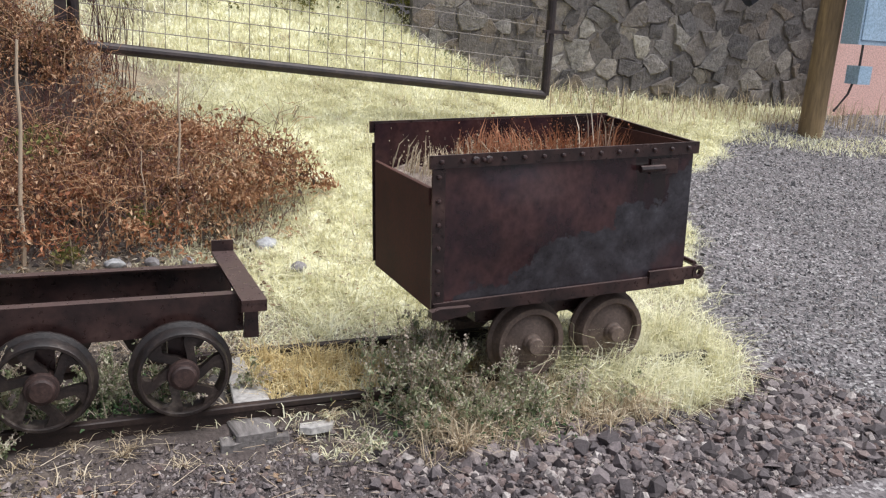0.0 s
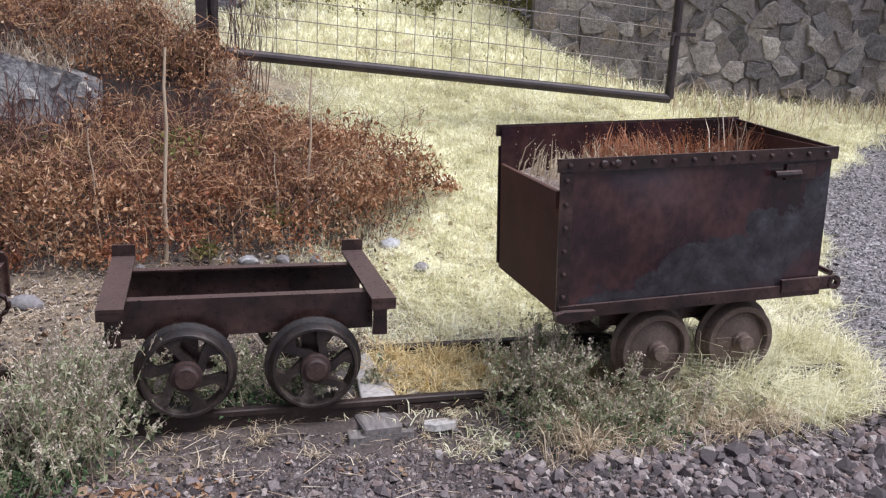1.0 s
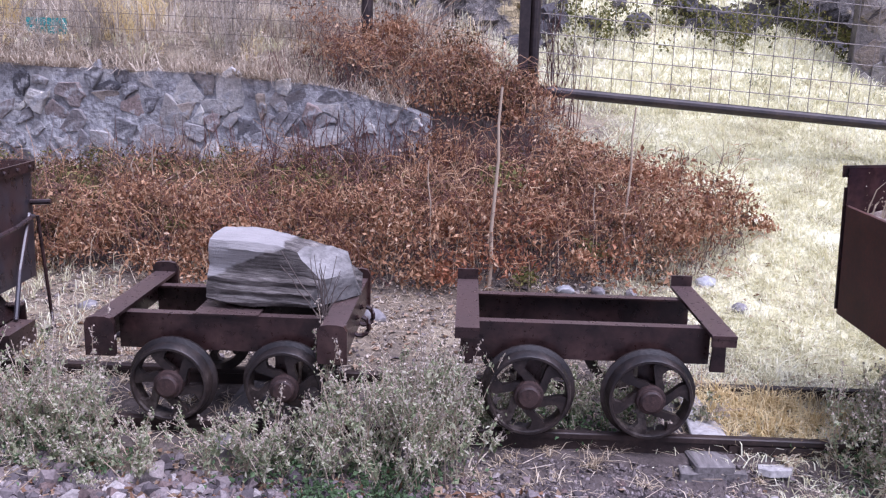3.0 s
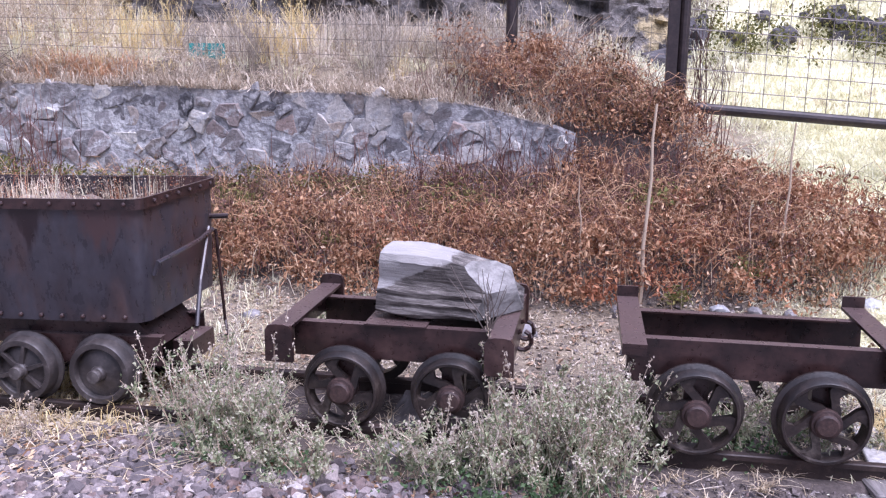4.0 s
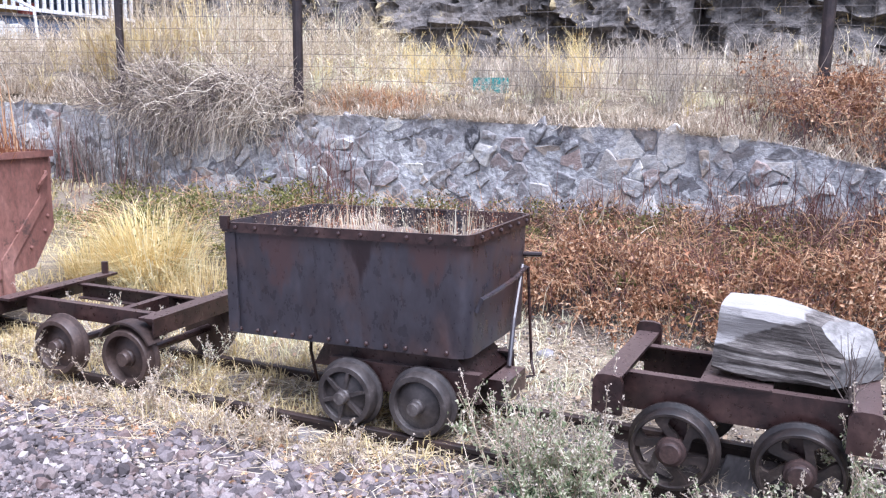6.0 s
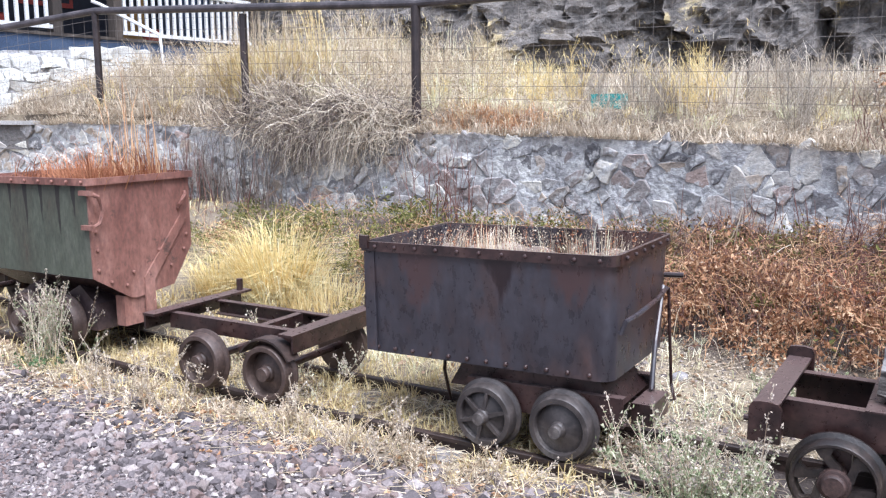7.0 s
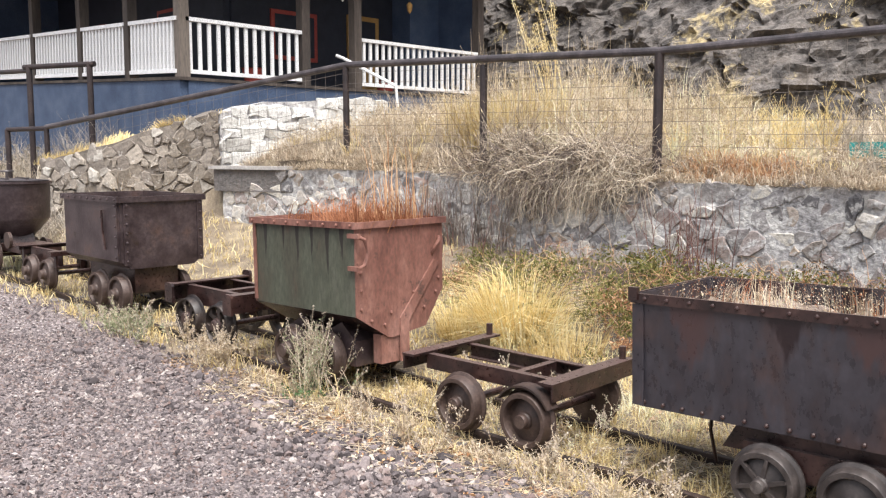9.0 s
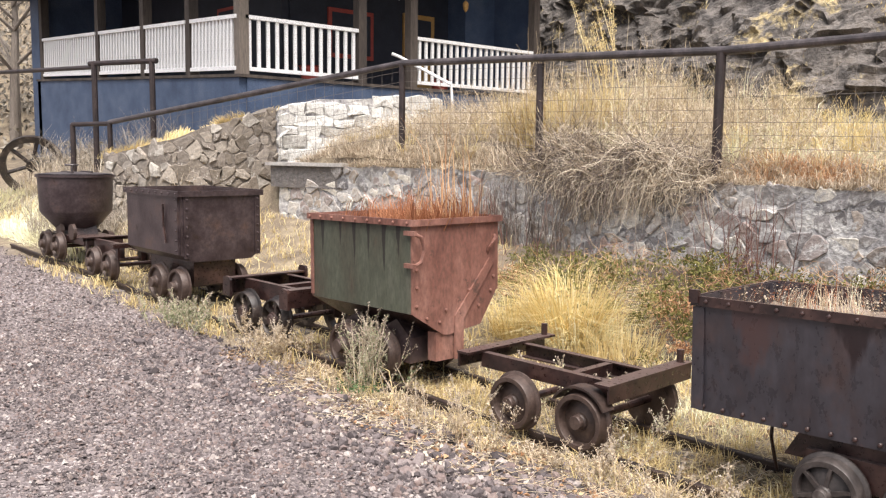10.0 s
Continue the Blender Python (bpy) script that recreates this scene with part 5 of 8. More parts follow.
# ---- fence and gate ----
FENCE = [(0.0, 6.97, 1.15, 4.2), (-1.3, 7.43, 1.62, 2.72), (-6.17, 7.35, 1.74, 2.70), (-10.44, 6.85, 1.75, 2.83), (-16.0, 5.2, 0.9, 2.12)]
fence = thing("wire_fence", (-6, 7.2, 1.7), "rusty pipe fence with wire mesh above the stone wall", "fence")
fence_inv = Matrix.Translation((6, -7.2, -1.7))


def fpart(name, bm, mat, label=""):
    bm.transform(fence_inv)
    return part(name, bm, mat, fence, label, 0)


def fence_at(s):
    """Foot and top of the fence at a way s along it (0 at the second post)."""
    pts = FENCE[1:]
    for a, b in zip(pts, pts[1:]):
        n = math.dist(a[:2], b[:2])
        if s <= n or b is pts[-1]:
            t = s / n
            return [a[k] + (b[k] - a[k]) * t for k in range(4)]
        s -= n


for x, y, z0, z1 in FENCE[1:] + [(-8.3, 7.12, 1.62, 2.72), (-3.74, 7.39, 1.6, 2.64)]:
    if x > -3.8 and x < -3.7:
        continue
    fpart("post", rod([(x, y, z0 - 0.3), (x, y, z1)], 0.05 if x > -7 else 0.042, 12), POST_RUST)
for a, b in zip(FENCE[1:], FENCE[2:]):
    fpart("top_rail", rod([(a[0], a[1], a[3] + 0.02), (b[0], b[1], b[3] + 0.02)], 0.043, 12), PIPE, "smooth grey pipe top rail")
fpart("top_rail", rod([(FENCE[0][0], FENCE[0][1], 2.9), (FENCE[1][0], FENCE[1][1], 2.76)], 0.036, 12), PIPE)
for a, b in zip(FENCE, FENCE[1:]):
    bm = bmesh.new()
    n = max(2, int(math.dist(a[:2], b[:2]) / 0.16))
    top_a = min(a[3], 2.85)
    for i in range(1, n):
        t = i / n
        p = [a[k] + (b[k] - a[k]) * t for k in range(3)]
        zt_ = top_a + (b[3] - top_a) * t
        rod([(p[0], p[1], p[2] + 0.05), (p[0], p[1], zt_)], 0.0022, 3, bm)
    for j in range(8):
        t = (j + 0.4) / 8
        rod([(a[0], a[1], a[2] + (top_a - a[2]) * t), (b[0], b[1], b[2] + (b[3] - b[2]) * t)], 0.0022, 3, bm)
    fpart("wire_mesh", bm, WIRE, "square wire mesh")

gate_post = thing("gate_post", (0, 6.97, 0.9), "thick dark rusty steel gate post", "post")
part("post", box(-0.041, 0.041, -0.041, 0.041, -0.3, 3.4), POST_RUST, gate_post, "", 0.006)
gate = thing("wire_gate", (0.085, 7.0, 1.3), "wide rusty pipe gate with wire mesh", "gate")
G0, G1 = Vector((0, 0, 0.03)), Vector((3.95, 0.02, -0.25))
part("bottom_rail", rod([G0, G1], 0.042, 12), POST_RUST, gate, "", 0)
part("top_rail", rod([G0 + Vector((0, 0, 1.6)), G1 + Vector((0, 0, 1.6))], 0.042, 12), POST_RUST, gate, "", 0)
for p in (G0, G1):
    part("stile", rod([p, p + Vector((0, 0, 1.6))], 0.042, 12), POST_RUST, gate, "", 0)
latch = part("latch", box(3.86, 4.12, -0.03, 0.0, 0.30, 0.33), POST_RUST, gate, "", 0.004)
part("latch_handle", rod([(3.9, -0.03, 0.32), (3.88, -0.05, 0.22)], 0.014, 6), POST_RUST, latch, "", 0)
bm = bmesh.new()
for i in range(1, 25):
    p = G0.lerp(G1, i / 25)
    rod([p, p + Vector((0, 0, 1.6))], 0.0035, 4, bm)
for j in range(1, 11):
    rod([G0 + Vector((0, 0, 0.15 * j)), G1 + Vector((0, 0, 0.15 * j))], 0.0035, 4, bm)
part("wire_mesh", bm, WIRE, gate, "square wire mesh", 0)

# ---- the house with its porch ----
house = thing("porch_house", (-14, 6.5, 2.4), "dark blue house with white-railed veranda", "house")
HX, HY, DECK = 0.0, 0.0, 0.52
FALL = 0.045  # the old veranda stands higher at its far end
part("plinth", prism([(-9.6, -0.9), (-0.05, -0.9), (-0.05, 0.45), (-9.6, 0.45 + 9.6 * FALL)], "y", 0.0, 0.12), BLUE_WALL, house, "blue painted plinth boards", 0.004)
part("plinth", box(-0.12, 0.0, 0.121, 7.2, -0.9, 0.45), BLUE_WALL, house, "", 0.004)
part("deck", prism([(-9.6, 0.452 + 9.6 * FALL), (0.03, 0.452), (0.03, 0.50), (-9.6, 0.50 + 9.6 * FALL)], "y", -0.03, 7.2), WOOD_DARK, house, "", 0.004)
# dark blue walls, their colour deepened to hold the shade inside the porch
part("wall", box(-9.4, -2.0, 2.0, 2.15, 0.5, 3.4), DARK_NAVY, house, "dark blue veranda wall with porch shade in its colour", 0.004)
part("wall", box(-2.1, -1.95, 2.151, 6.2, 0.5, 3.4), DARK_NAVY, house, "", 0.004)
part("wall", box(-2.1, -1.4, 6.201, 7.09, 0.5, 3.4), BLUE_WALL, house, "", 0.004)
part("wall", box(-9.95, -9.4, 0.0, 7.0, -0.9, 3.4), BLUE_WALL, house, "", 0.004)
part("wall", box(-9.4, -0.4, 7.1, 7.25, -0.9, 3.4), BLUE_WALL, house, "", 0.004)
# unseen roof, closed over the veranda to keep it dark
part("roof", prism([(-0.7, 2.75), (7.8, 3.6), (7.8, 3.72), (-0.7, 2.87)], "x", -10.3, 0.7), DARK_NAVY, house, "", 0.01)
corner_posts = [(-0.06, 0.06), (-0.06, 2.38), (-0.06, 3.55), (-1.75, 0.06), (-3.6, 0.06), (-5.8, 0.06), (-9.2, 0.06), (-0.06, 6.9)]
for x, y in corner_posts:
    part("porch_post", box(x - 0.085, x + 0.085, y - 0.085, y + 0.085, 0.5 - x * FALL, 2.95), WOOD_GREY if x == y * -1 else WOOD_DARK, house, "weathered wooden veranda post", 0.01)


def railing(p, q, n, z0=0.50):
    """One bay of white balustrade between two posts."""
    p, q = Vector((*p, 0)), Vector((*q, 0))
    d = (q - p)
    ang = math.degrees(math.atan2(d.y, d.x))
    ln = d.length
    r = part("railing", box(0.09, ln - 0.09, -0.045, 0.045, 0.86, 0.92), WHITE_PAINT, house, "white painted balustrade", 0.004)
    r.matrix_basis = pose(p.x, p.y, z0 - p.x * FALL, 0, 2.58 if abs(d.x) > abs(d.y) else 0, ang)
    part("bottom_rail", box(0.09, ln - 0.09, -0.03, 0.03, 0.06, 0.12), WHITE_PAINT, r, "", 0.004)
    me = None
    for i in range(n):
        x = 0.09 + (ln - 0.18) * (i + 0.5) / n
        if me is None:
            o = part("baluster", box(-0.028, 0.028, -0.018, 0.018, 0.121, 0.859), WHITE_PAINT, r, "", 0)
            me = o.data
        else:
            o = new("baluster", me)
            o.parent = r
        o.location = (x, 0, 0)


for a, b, n in (((-1.75, 0), (0, 0), 13), ((-3.6, 0), (-1.75, 0), 13), ((-5.8, 0), (-3.6, 0), 15), ((-9.2, 0), (-5.8, 0), 24)):
    railing(a, b, n)
railing((-0.02, 0), (-0.02, 2.38), 13)
railing((-0.02, 3.55), (-0.02, 6.9), 20)
for x0, x1, z0, z1, m in ((-4.4, -3.4, 1.3, 2.2, RED_PAINT), (-7.6, -6.8, 1.2, 2.2, RED_PAINT)):
    w = part("window", box(x0, x1, 1.95, 1.998, z0, z1), m, house, "red-framed window", 0.004)
    part("pane", box(x0 + 0.07, x1 - 0.07, 1.94, 1.949, z0 + 0.07, z1 - 0.07), DARK_NAVY, w, "", 0)
w = part("window", box(-1.948, -1.9, 3.0, 4.1, 1.15, 2.1), RED_PAINT, house, "red-framed window", 0.004)
part("pane", box(-1.899, -1.89, 3.08, 4.02, 1.23, 2.02), DARK_NAVY, w, "", 0)
w = part("door", box(-1.948, -1.9, 4.9, 5.75, 0.5, 2.2), OCHRE, house, "ochre framed door", 0.004)
part("pane", box(-1.899, -1.89, 5.0, 5.65, 1.2, 2.1), DARK_NAVY, w, "", 0)
for k, (y, z, m) in enumerate(((1.1, 2.35, OCHRE), (1.7, 2.3, DARK_NAVY), (2.2, 2.38, TEAL), (3.5, 2.32, WHITE_PAINT), (5.2, 2.3, OCHRE))):
    o = thing("hanging_ornament", (-14.35, 6.5 + y, 2.4 + z), "small ornament hanging under the veranda roof", "ornament", "ornaments under the veranda roof")
    part("cord", rod([(0, 0, 0.0), (0, 0, 0.45)], 0.006, 4), DARK_NAVY, o, "", 0)
    part("pendant", lathe([(0.01, -0.22), (0.05, -0.16), (0.06, -0.05), (0.015, 0.0)], 10, "z"), m, o, "", 0, True)
for x, y in ((-14.9, 8.4), (-15.2, 11.8)):
    o = thing("flower_tub", (x, y, 2.4 + 0.5), "red tub standing on the veranda deck", "tub", "tubs on the veranda")
    part("pot", lathe([(0.14, 0.0), (0.2, 0.32), (0.22, 0.32), (0.19, 0.30)], 16, "z"), RED_PAINT, o, "", 0, True)
part("handrail", rod([(0.12, 2.95, 1.05), (0.2, 3.05, 1.0), (1.2, 3.4, 0.48), (1.24, 3.42, -0.1)], 0.028, 8), WHITE_PAINT, house, "white pipe stair handrail", 0)

# ---- walls and steps below the house ----
stone_wall("wall_terrace", [(-13.0, 6.55), (-12.97, 7.4), (-12.9, 9.8)], [2.3, 2.52, 2.62], [1.2, 1.5, 1.6], 0.4, 0.34, 0.17, 0.008, 0.03, MORTAR, WHITE_STONE, "whitewashed coursed stone terrace wall", 8, courses=True)
stone_wall("wall_terrace_low", [(-14.6, 4.55), (-13.6, 5.1), (-13.15, 5.9), (-13.03, 6.54)], [1.6, 1.85, 2.15, 2.35], [0.7, 0.8, 1.0, 1.1], 0.4, 0.185, 0.11, 0.004, 0.022, MORTAR_TAN, STONE_TAN, "rough brown rubble end of the terrace wall", 18, sizes=(0.85, 1.0, 1.08, 1.14))

coping = tagged(link_bm("coping_slab", prism([(-12.45, 6.00), (-11.0, 6.30), (-11.12, 6.85), (-12.57, 6.60)], "z", 1.50, 1.545), CONCRETE, None, "", 0.01), "pale concrete slab capping the end of the stone wall", "slab")
step = tagged(link_bm("stone_step", prism([(-12.40, 6.06), (-11.1, 6.33), (-11.2, 6.8), (-12.5, 6.55)], "z", 1.2, 1.497), STONE_DARK, None, "", 0.01), "dark stone block below the concrete slab", "step")

# ---- gate frame of pipes, big wheel ----
frame_g = thing("pipe_gateway", (-17.0, 5.35, 0.75), "tall rusty pipe gateway beside the fence end", "gateway")
for x, y in ((0.0, 0.0), (1.22, 0.5)):
    part("post", rod([(x, y, -0.3), (x, y, 2.45)], 0.05, 10), POST_RUST, frame_g, "", 0)
part("top_rail", rod([(-0.1, -0.04, 2.42), (1.32, 0.54, 2.42)], 0.045, 10), POST_RUST, frame_g, "", 0)
part("side_rail", rod([(0, 0, 2.36), (-5, -0.6, 2.5)], 0.04, 10), POST_RUST, frame_g, "", 0)
low_g = thing("pipe_rail", (-16.0, 5.2, 0.75), "low rusty pipe rail at the fence end", "rail")
part("post", rod([(-0.85, -0.3, -0.3), (-0.85, -0.3, 1.36)], 0.045, 10), POST_RUST, low_g, "", 0)
part("top_rail", rod([(-0.85, -0.3, 1.36), (0.0, 0.0, 1.37)], 0.04, 10), POST_RUST, low_g, "", 0)
big = thing("iron_wheel", (-20.5, 5.35, 1.35), "old rusty spoked iron wheel leaning on the bank", "wheel", "", "", (14, 0, 66))
part("rim", lathe([(0.62, -0.07), (0.62, 0.07), (0.49, 0.06), (0.49, -0.06)], 32, closed=True), WHEEL_IRON, big, "", 0, True)
part("hub", lathe([(0.12, -0.08), (0.12, 0.08), (0.03, 0.09)], 16), WHEEL_IRON, big, "", 0, True)
for k in range(6):
    a = k * math.pi / 3 + 0.3
    part("spoke", rod([(0.1 * math.cos(a), 0, 0.1 * math.sin(a)), (0.54 * math.cos(a), 0, 0.54 * math.sin(a))], 0.04, 6), WHEEL_IRON, big, "", 0)

# ---- pole, meter box and pink building ----
pole = thing("utility_pole", (7.93, 7.6, 0.62), "rough brown wooden utility pole", "pole")
part("pole_shaft", rod([(0, 0, -0.3), (0.05, 0, 2.0), (0.12, 0, 6.0)], 0.14, 18, None, 0.85), POLE_WOOD, pole, "", 0, True)
mb = part("meter_box", box(0.06, 0.56, -0.42, -0.17, 1.05, 2.1), BOX_BLUE, pole, "pale blue metal meter box", 0.012)
part("box_door", box(0.09, 0.53, -0.432, -0.421, 1.1, 1.75), BOX_BLUE, mb, "", 0.004)
part("meter", lathe([(0.10, -0.46), (0.10, -0.42), (0.02, -0.42)], 18), PIPE, mb, "", 0).location = (0.31, 0, 1.92)
part("junction_box", box(0.17, 0.36, -0.40, -0.22, 0.62, 0.82), BOX_BLUE, pole, "", 0.01)
part("conduit", rod([(0.27, -0.3, 1.05), (0.27, -0.3, 0.8), (0.22, -0.25, 0.5), (0.1, -0.2, 0.3)], 0.015, 6), PIPE, pole, "", 0)
pink = thing("pink_building", (9.6, 8.4, 0.6), "pink rendered building behind the pole", "house")
part("wall", box(-0.7, 6.0, 0.0, 5.0, -0.4, 4.5), PINK_WALL, pink, "", 0.01)
part("roof", box(-0.9, 6.3, -0.3, 5.3, 4.5, 4.7), DARK_NAVY, pink, "", 0.01)
beam = thing("iron_beam", (7.4, 8.35, 2.3), "black iron beam leaning out of the stone wall", "beam")
part("beam_bar", rod([(0.0, 0.0, -0.2), (1.3, -0.1, 0.7)], 0.09, 8), DARK_NAVY, beam, "", 0)

# ---- cliff and hillside behind ----
def cliff(name, x0, x1, y_of, z0, h, label, seed, dx=0.075):
    """A blocky rock face: each block of rock stands out by its own amount."""
    xs_c = np.arange(x0, x1, dx)
    ts = np.linspace(0, 1, 96)
    v = []
    for t in ts:
        for x in xs_c:
            p = Vector((x * 0.75 + t * h * 0.2, t * h * 1.0, seed))
            p += Vector((noise.noise(p * 1.5), noise.noise(p * 1.5 + Vector((9, 0, 0))), 0)) * 0.14
            a = noise.voronoi(p * 0.8)[1][0]
            b = noise.voronoi(p * 2.4)[1][0]
            c = noise.voronoi(p * 5.5)[1][0]
            out = 0.26 * noise.cell(a * 7.7) + 0.15 * noise.cell(b * 9.1) + 0.08 * noise.cell(c * 8.3) + 0.35 * noise.noise(p * 0.35) + 0.05 * noise.noise(p * 9)
            v.append((x, y_of(x) - out + 0.45 * t * h, z0 + t * h + 0.1 * noise.noise(p * 3)))
    nxx = len(xs_c)
    i = (np.arange(len(ts) - 1)[:, None] * nxx + np.arange(nxx - 1)[None]).ravel()
    ob = stuff(name, v, np.stack([i, i + 1, i + nxx + 1, i + nxx], -1), ROCK, label, "cliff", False, None, "structure")
    return np.array(v)


CLIFF = cliff("cliff", -26, 13, lambda x: 11.2 + 2.5 * float(smooth_step(-9.0, -11.5, x)) + 0.4 * math.sin(x), 1.3, 7.5, "dark broken rock face with dry grass ledges", 3.0)


# ---- plants and loose stones, made in bulk ----
def height_at(x, y):
    return ground(x, y) + bumps(x, y) - 0.01


def blades(name, pos, h, lean, width, mat, label, category, curl=0.6, seed=1, kind="stuff", azimuth=None):
    """Bent tapering blades, each of two faces, rooted at pos."""
    r = np.random.default_rng(seed)
    n = len(pos)
    a = r.uniform(0, 2 * np.pi, n) if azimuth is None else azimuth
    d = np.stack([np.cos(a), np.sin(a)], -1)
    s = a + np.pi / 2 + r.uniform(-0.7, 0.7, n)
    side = np.stack([np.cos(s), np.sin(s), np.zeros(n)], -1) * (width * r.uniform(0.6, 1.4, n))[:, None] / 2
    up1, up2 = h * np.cos(lean) * 0.62, h * np.cos(lean) * (1.0 - 0.3 * curl)
    o1, o2 = h * np.sin(lean) * 0.5, h * np.sin(lean) * 1.0 + h * curl * 0.35 * np.sin(lean + 0.3)
    p0 = pos
    p1 = pos + np.concatenate([d * o1[:, None], up1[:, None]], -1)
    p2 = pos + np.concatenate([d * o2[:, None], up2[:, None]], -1)
    v = np.stack([p0 - side, p0 + side, p1 - side * 0.75, p1 + side * 0.75, p2], 1).reshape(-1, 3)
    k = np.arange(n)[:, None] * 5
    f = np.concatenate([k + [0, 1, 3], k + [0, 3, 2], k + [2, 3, 4]], 0)
    return stuff(name, v, f, mat, label, category, False, None, kind)


def leaf_arrays(pos, size, seed, flat=0.5, wide=(0.2, 0.42)):
    """Folded diamond leaves at pos, turned at random; flat: how level they lie."""
    r = np.random.default_rng(seed)
    n = len(pos)
    a, e = r.uniform(0, 2 * np.pi, n), r.normal(0, 1 - flat, n) * 1.2
    d = np.stack([np.cos(a) * np.cos(e), np.sin(a) * np.cos(e), np.sin(e)], -1)
    ref = r.normal(0, 1, (n, 3)) * (1 - flat) + np.array([0, 0, 1.0]) * flat
    sd = np.cross(d, ref)
    sd /= np.linalg.norm(sd, axis=1)[:, None] + 1e-9
    nm = np.cross(sd, d)
    s = size[:, None]
    w = r.uniform(*wide, n)[:, None]
    fold = r.uniform(-0.05, 0.35, n)[:, None]
    v = np.stack([pos - d * s * 0.5, pos + sd * s * w + nm * s * fold, pos + d * s * 0.5 + nm * s * r.uniform(-0.3, 0.2, n)[:, None], pos - sd * s * w + nm * s * fold], 1).reshape(-1, 3)
    k = np.arange(n)[:, None] * 4
    return v, np.concatenate([k + [0, 1, 2], k + [0, 2, 3]], 0)


def leaves(name, pos, size, mat, label, category, seed=1, flat=0.5, parent=None, wide=(0.2, 0.42)):
    v, f = leaf_arrays(pos, size, seed, flat, wide)
    return stuff(name, v, f, mat, label, category, False, parent)


def twig_arrays(paths, r0, r1):
    """Three-sided twigs; paths: (n, m, 3) points, thinning from r0 to r1."""
    n, m = paths.shape[:2]
    d = paths[:, -1] - paths[:, 0]
    d /= np.linalg.norm(d, axis=1)[:, None] + 1e-9
    u = np.cross(d, np.array([0.31, 0.95, 0.07]))
    u /= np.linalg.norm(u, axis=1)[:, None] + 1e-9
    w = np.cross(d, u)
    t = np.linspace(0, 1, m)
    rad = (np.asarray(r0).reshape(-1, 1) * (1 - t) + np.asarray(r1).reshape(-1, 1) * t)[..., None, None]
    ang = np.arange(3) * 2 * np.pi / 3
    ring = np.cos(ang)[None, None, :, None] * u[:, None, None] + np.sin(ang)[None, None, :, None] * w[:, None, None]
    v = (paths[:, :, None] + ring * rad).reshape(-1, 3)
    k = (np.arange(n)[:, None, None] * m + np.arange(m - 1)[None, :, None]) * 3 + np.zeros(3, int)
    i, j = np.arange(3), (np.arange(3) + 1) % 3
    f = np.stack([k + i, k + j, k + j + 3, k + i + 3], -1).reshape(-1, 4)
    return v, f


def twigs(name, paths, r0, r1, mat, label, category, parent=None, kind="stuff"):
    v, f = twig_arrays(paths, r0, r1)
    return stuff(name, v, f, mat, label, category, False, parent, kind)


def scatter(n, x0, x1, y0, y1, keep=None, seed=1):
    r = np.random.default_rng(seed)
    x, y = r.uniform(x0, x1, n), r.uniform(y0, y1, n)
    if keep is not None:
        m = r.uniform(0, 1, n) < keep(x, y)
        x, y = x[m], y[m]
    return x, y, r


def lumps(x, y, f=1.0, s=0.0):
    """A smooth uneven field between nought and one."""
    return 0.5 + 0.25 * (np.sin(2.1 * f * x + 1.3 * f * y + s) + np.sin(-1.7 * f * x + 2.6 * f * y + 2 * s + 1)) * 0.6 + 0.2 * np.sin(5.3 * f * x + 3.1 * f * y + s) * np.sin(4.1 * f * y - 2.2 * f * x)


def vine_top(x, y):
    g = height_at(x, y)
    over = y > wall_y(x) - 0.03
    return np.where(over & (x < 0.4), np.maximum(g, wall_top(x)), g)


# loose stones of the drive
PHI = (1 + 5 ** 0.5) / 2
ICO = np.array([(-1, PHI, 0), (1, PHI, 0), (-1, -PHI, 0), (1, -PHI, 0), (0, -1, PHI), (0, 1, PHI), (0, -1, -PHI), (0, 1, -PHI), (PHI, 0, -1), (PHI, 0, 1), (-PHI, 0, -1), (-PHI, 0, 1)]) / 1.9
ICO_F = np.array([(i, j, k) for i in range(12) for j in range(i + 1, 12) for k in range(j + 1, 12) if max(np.linalg.norm(ICO[i] - ICO[j]), np.linalg.norm(ICO[j] - ICO[k]), np.linalg.norm(ICO[i] - ICO[k])) < 1.1])
ICO_F = np.array([f if np.dot(np.cross(ICO[f[1]] - ICO[f[0]], ICO[f[2]] - ICO[f[0]]), ICO[f[0]]) > 0 else f[::-1] for f in ICO_F])


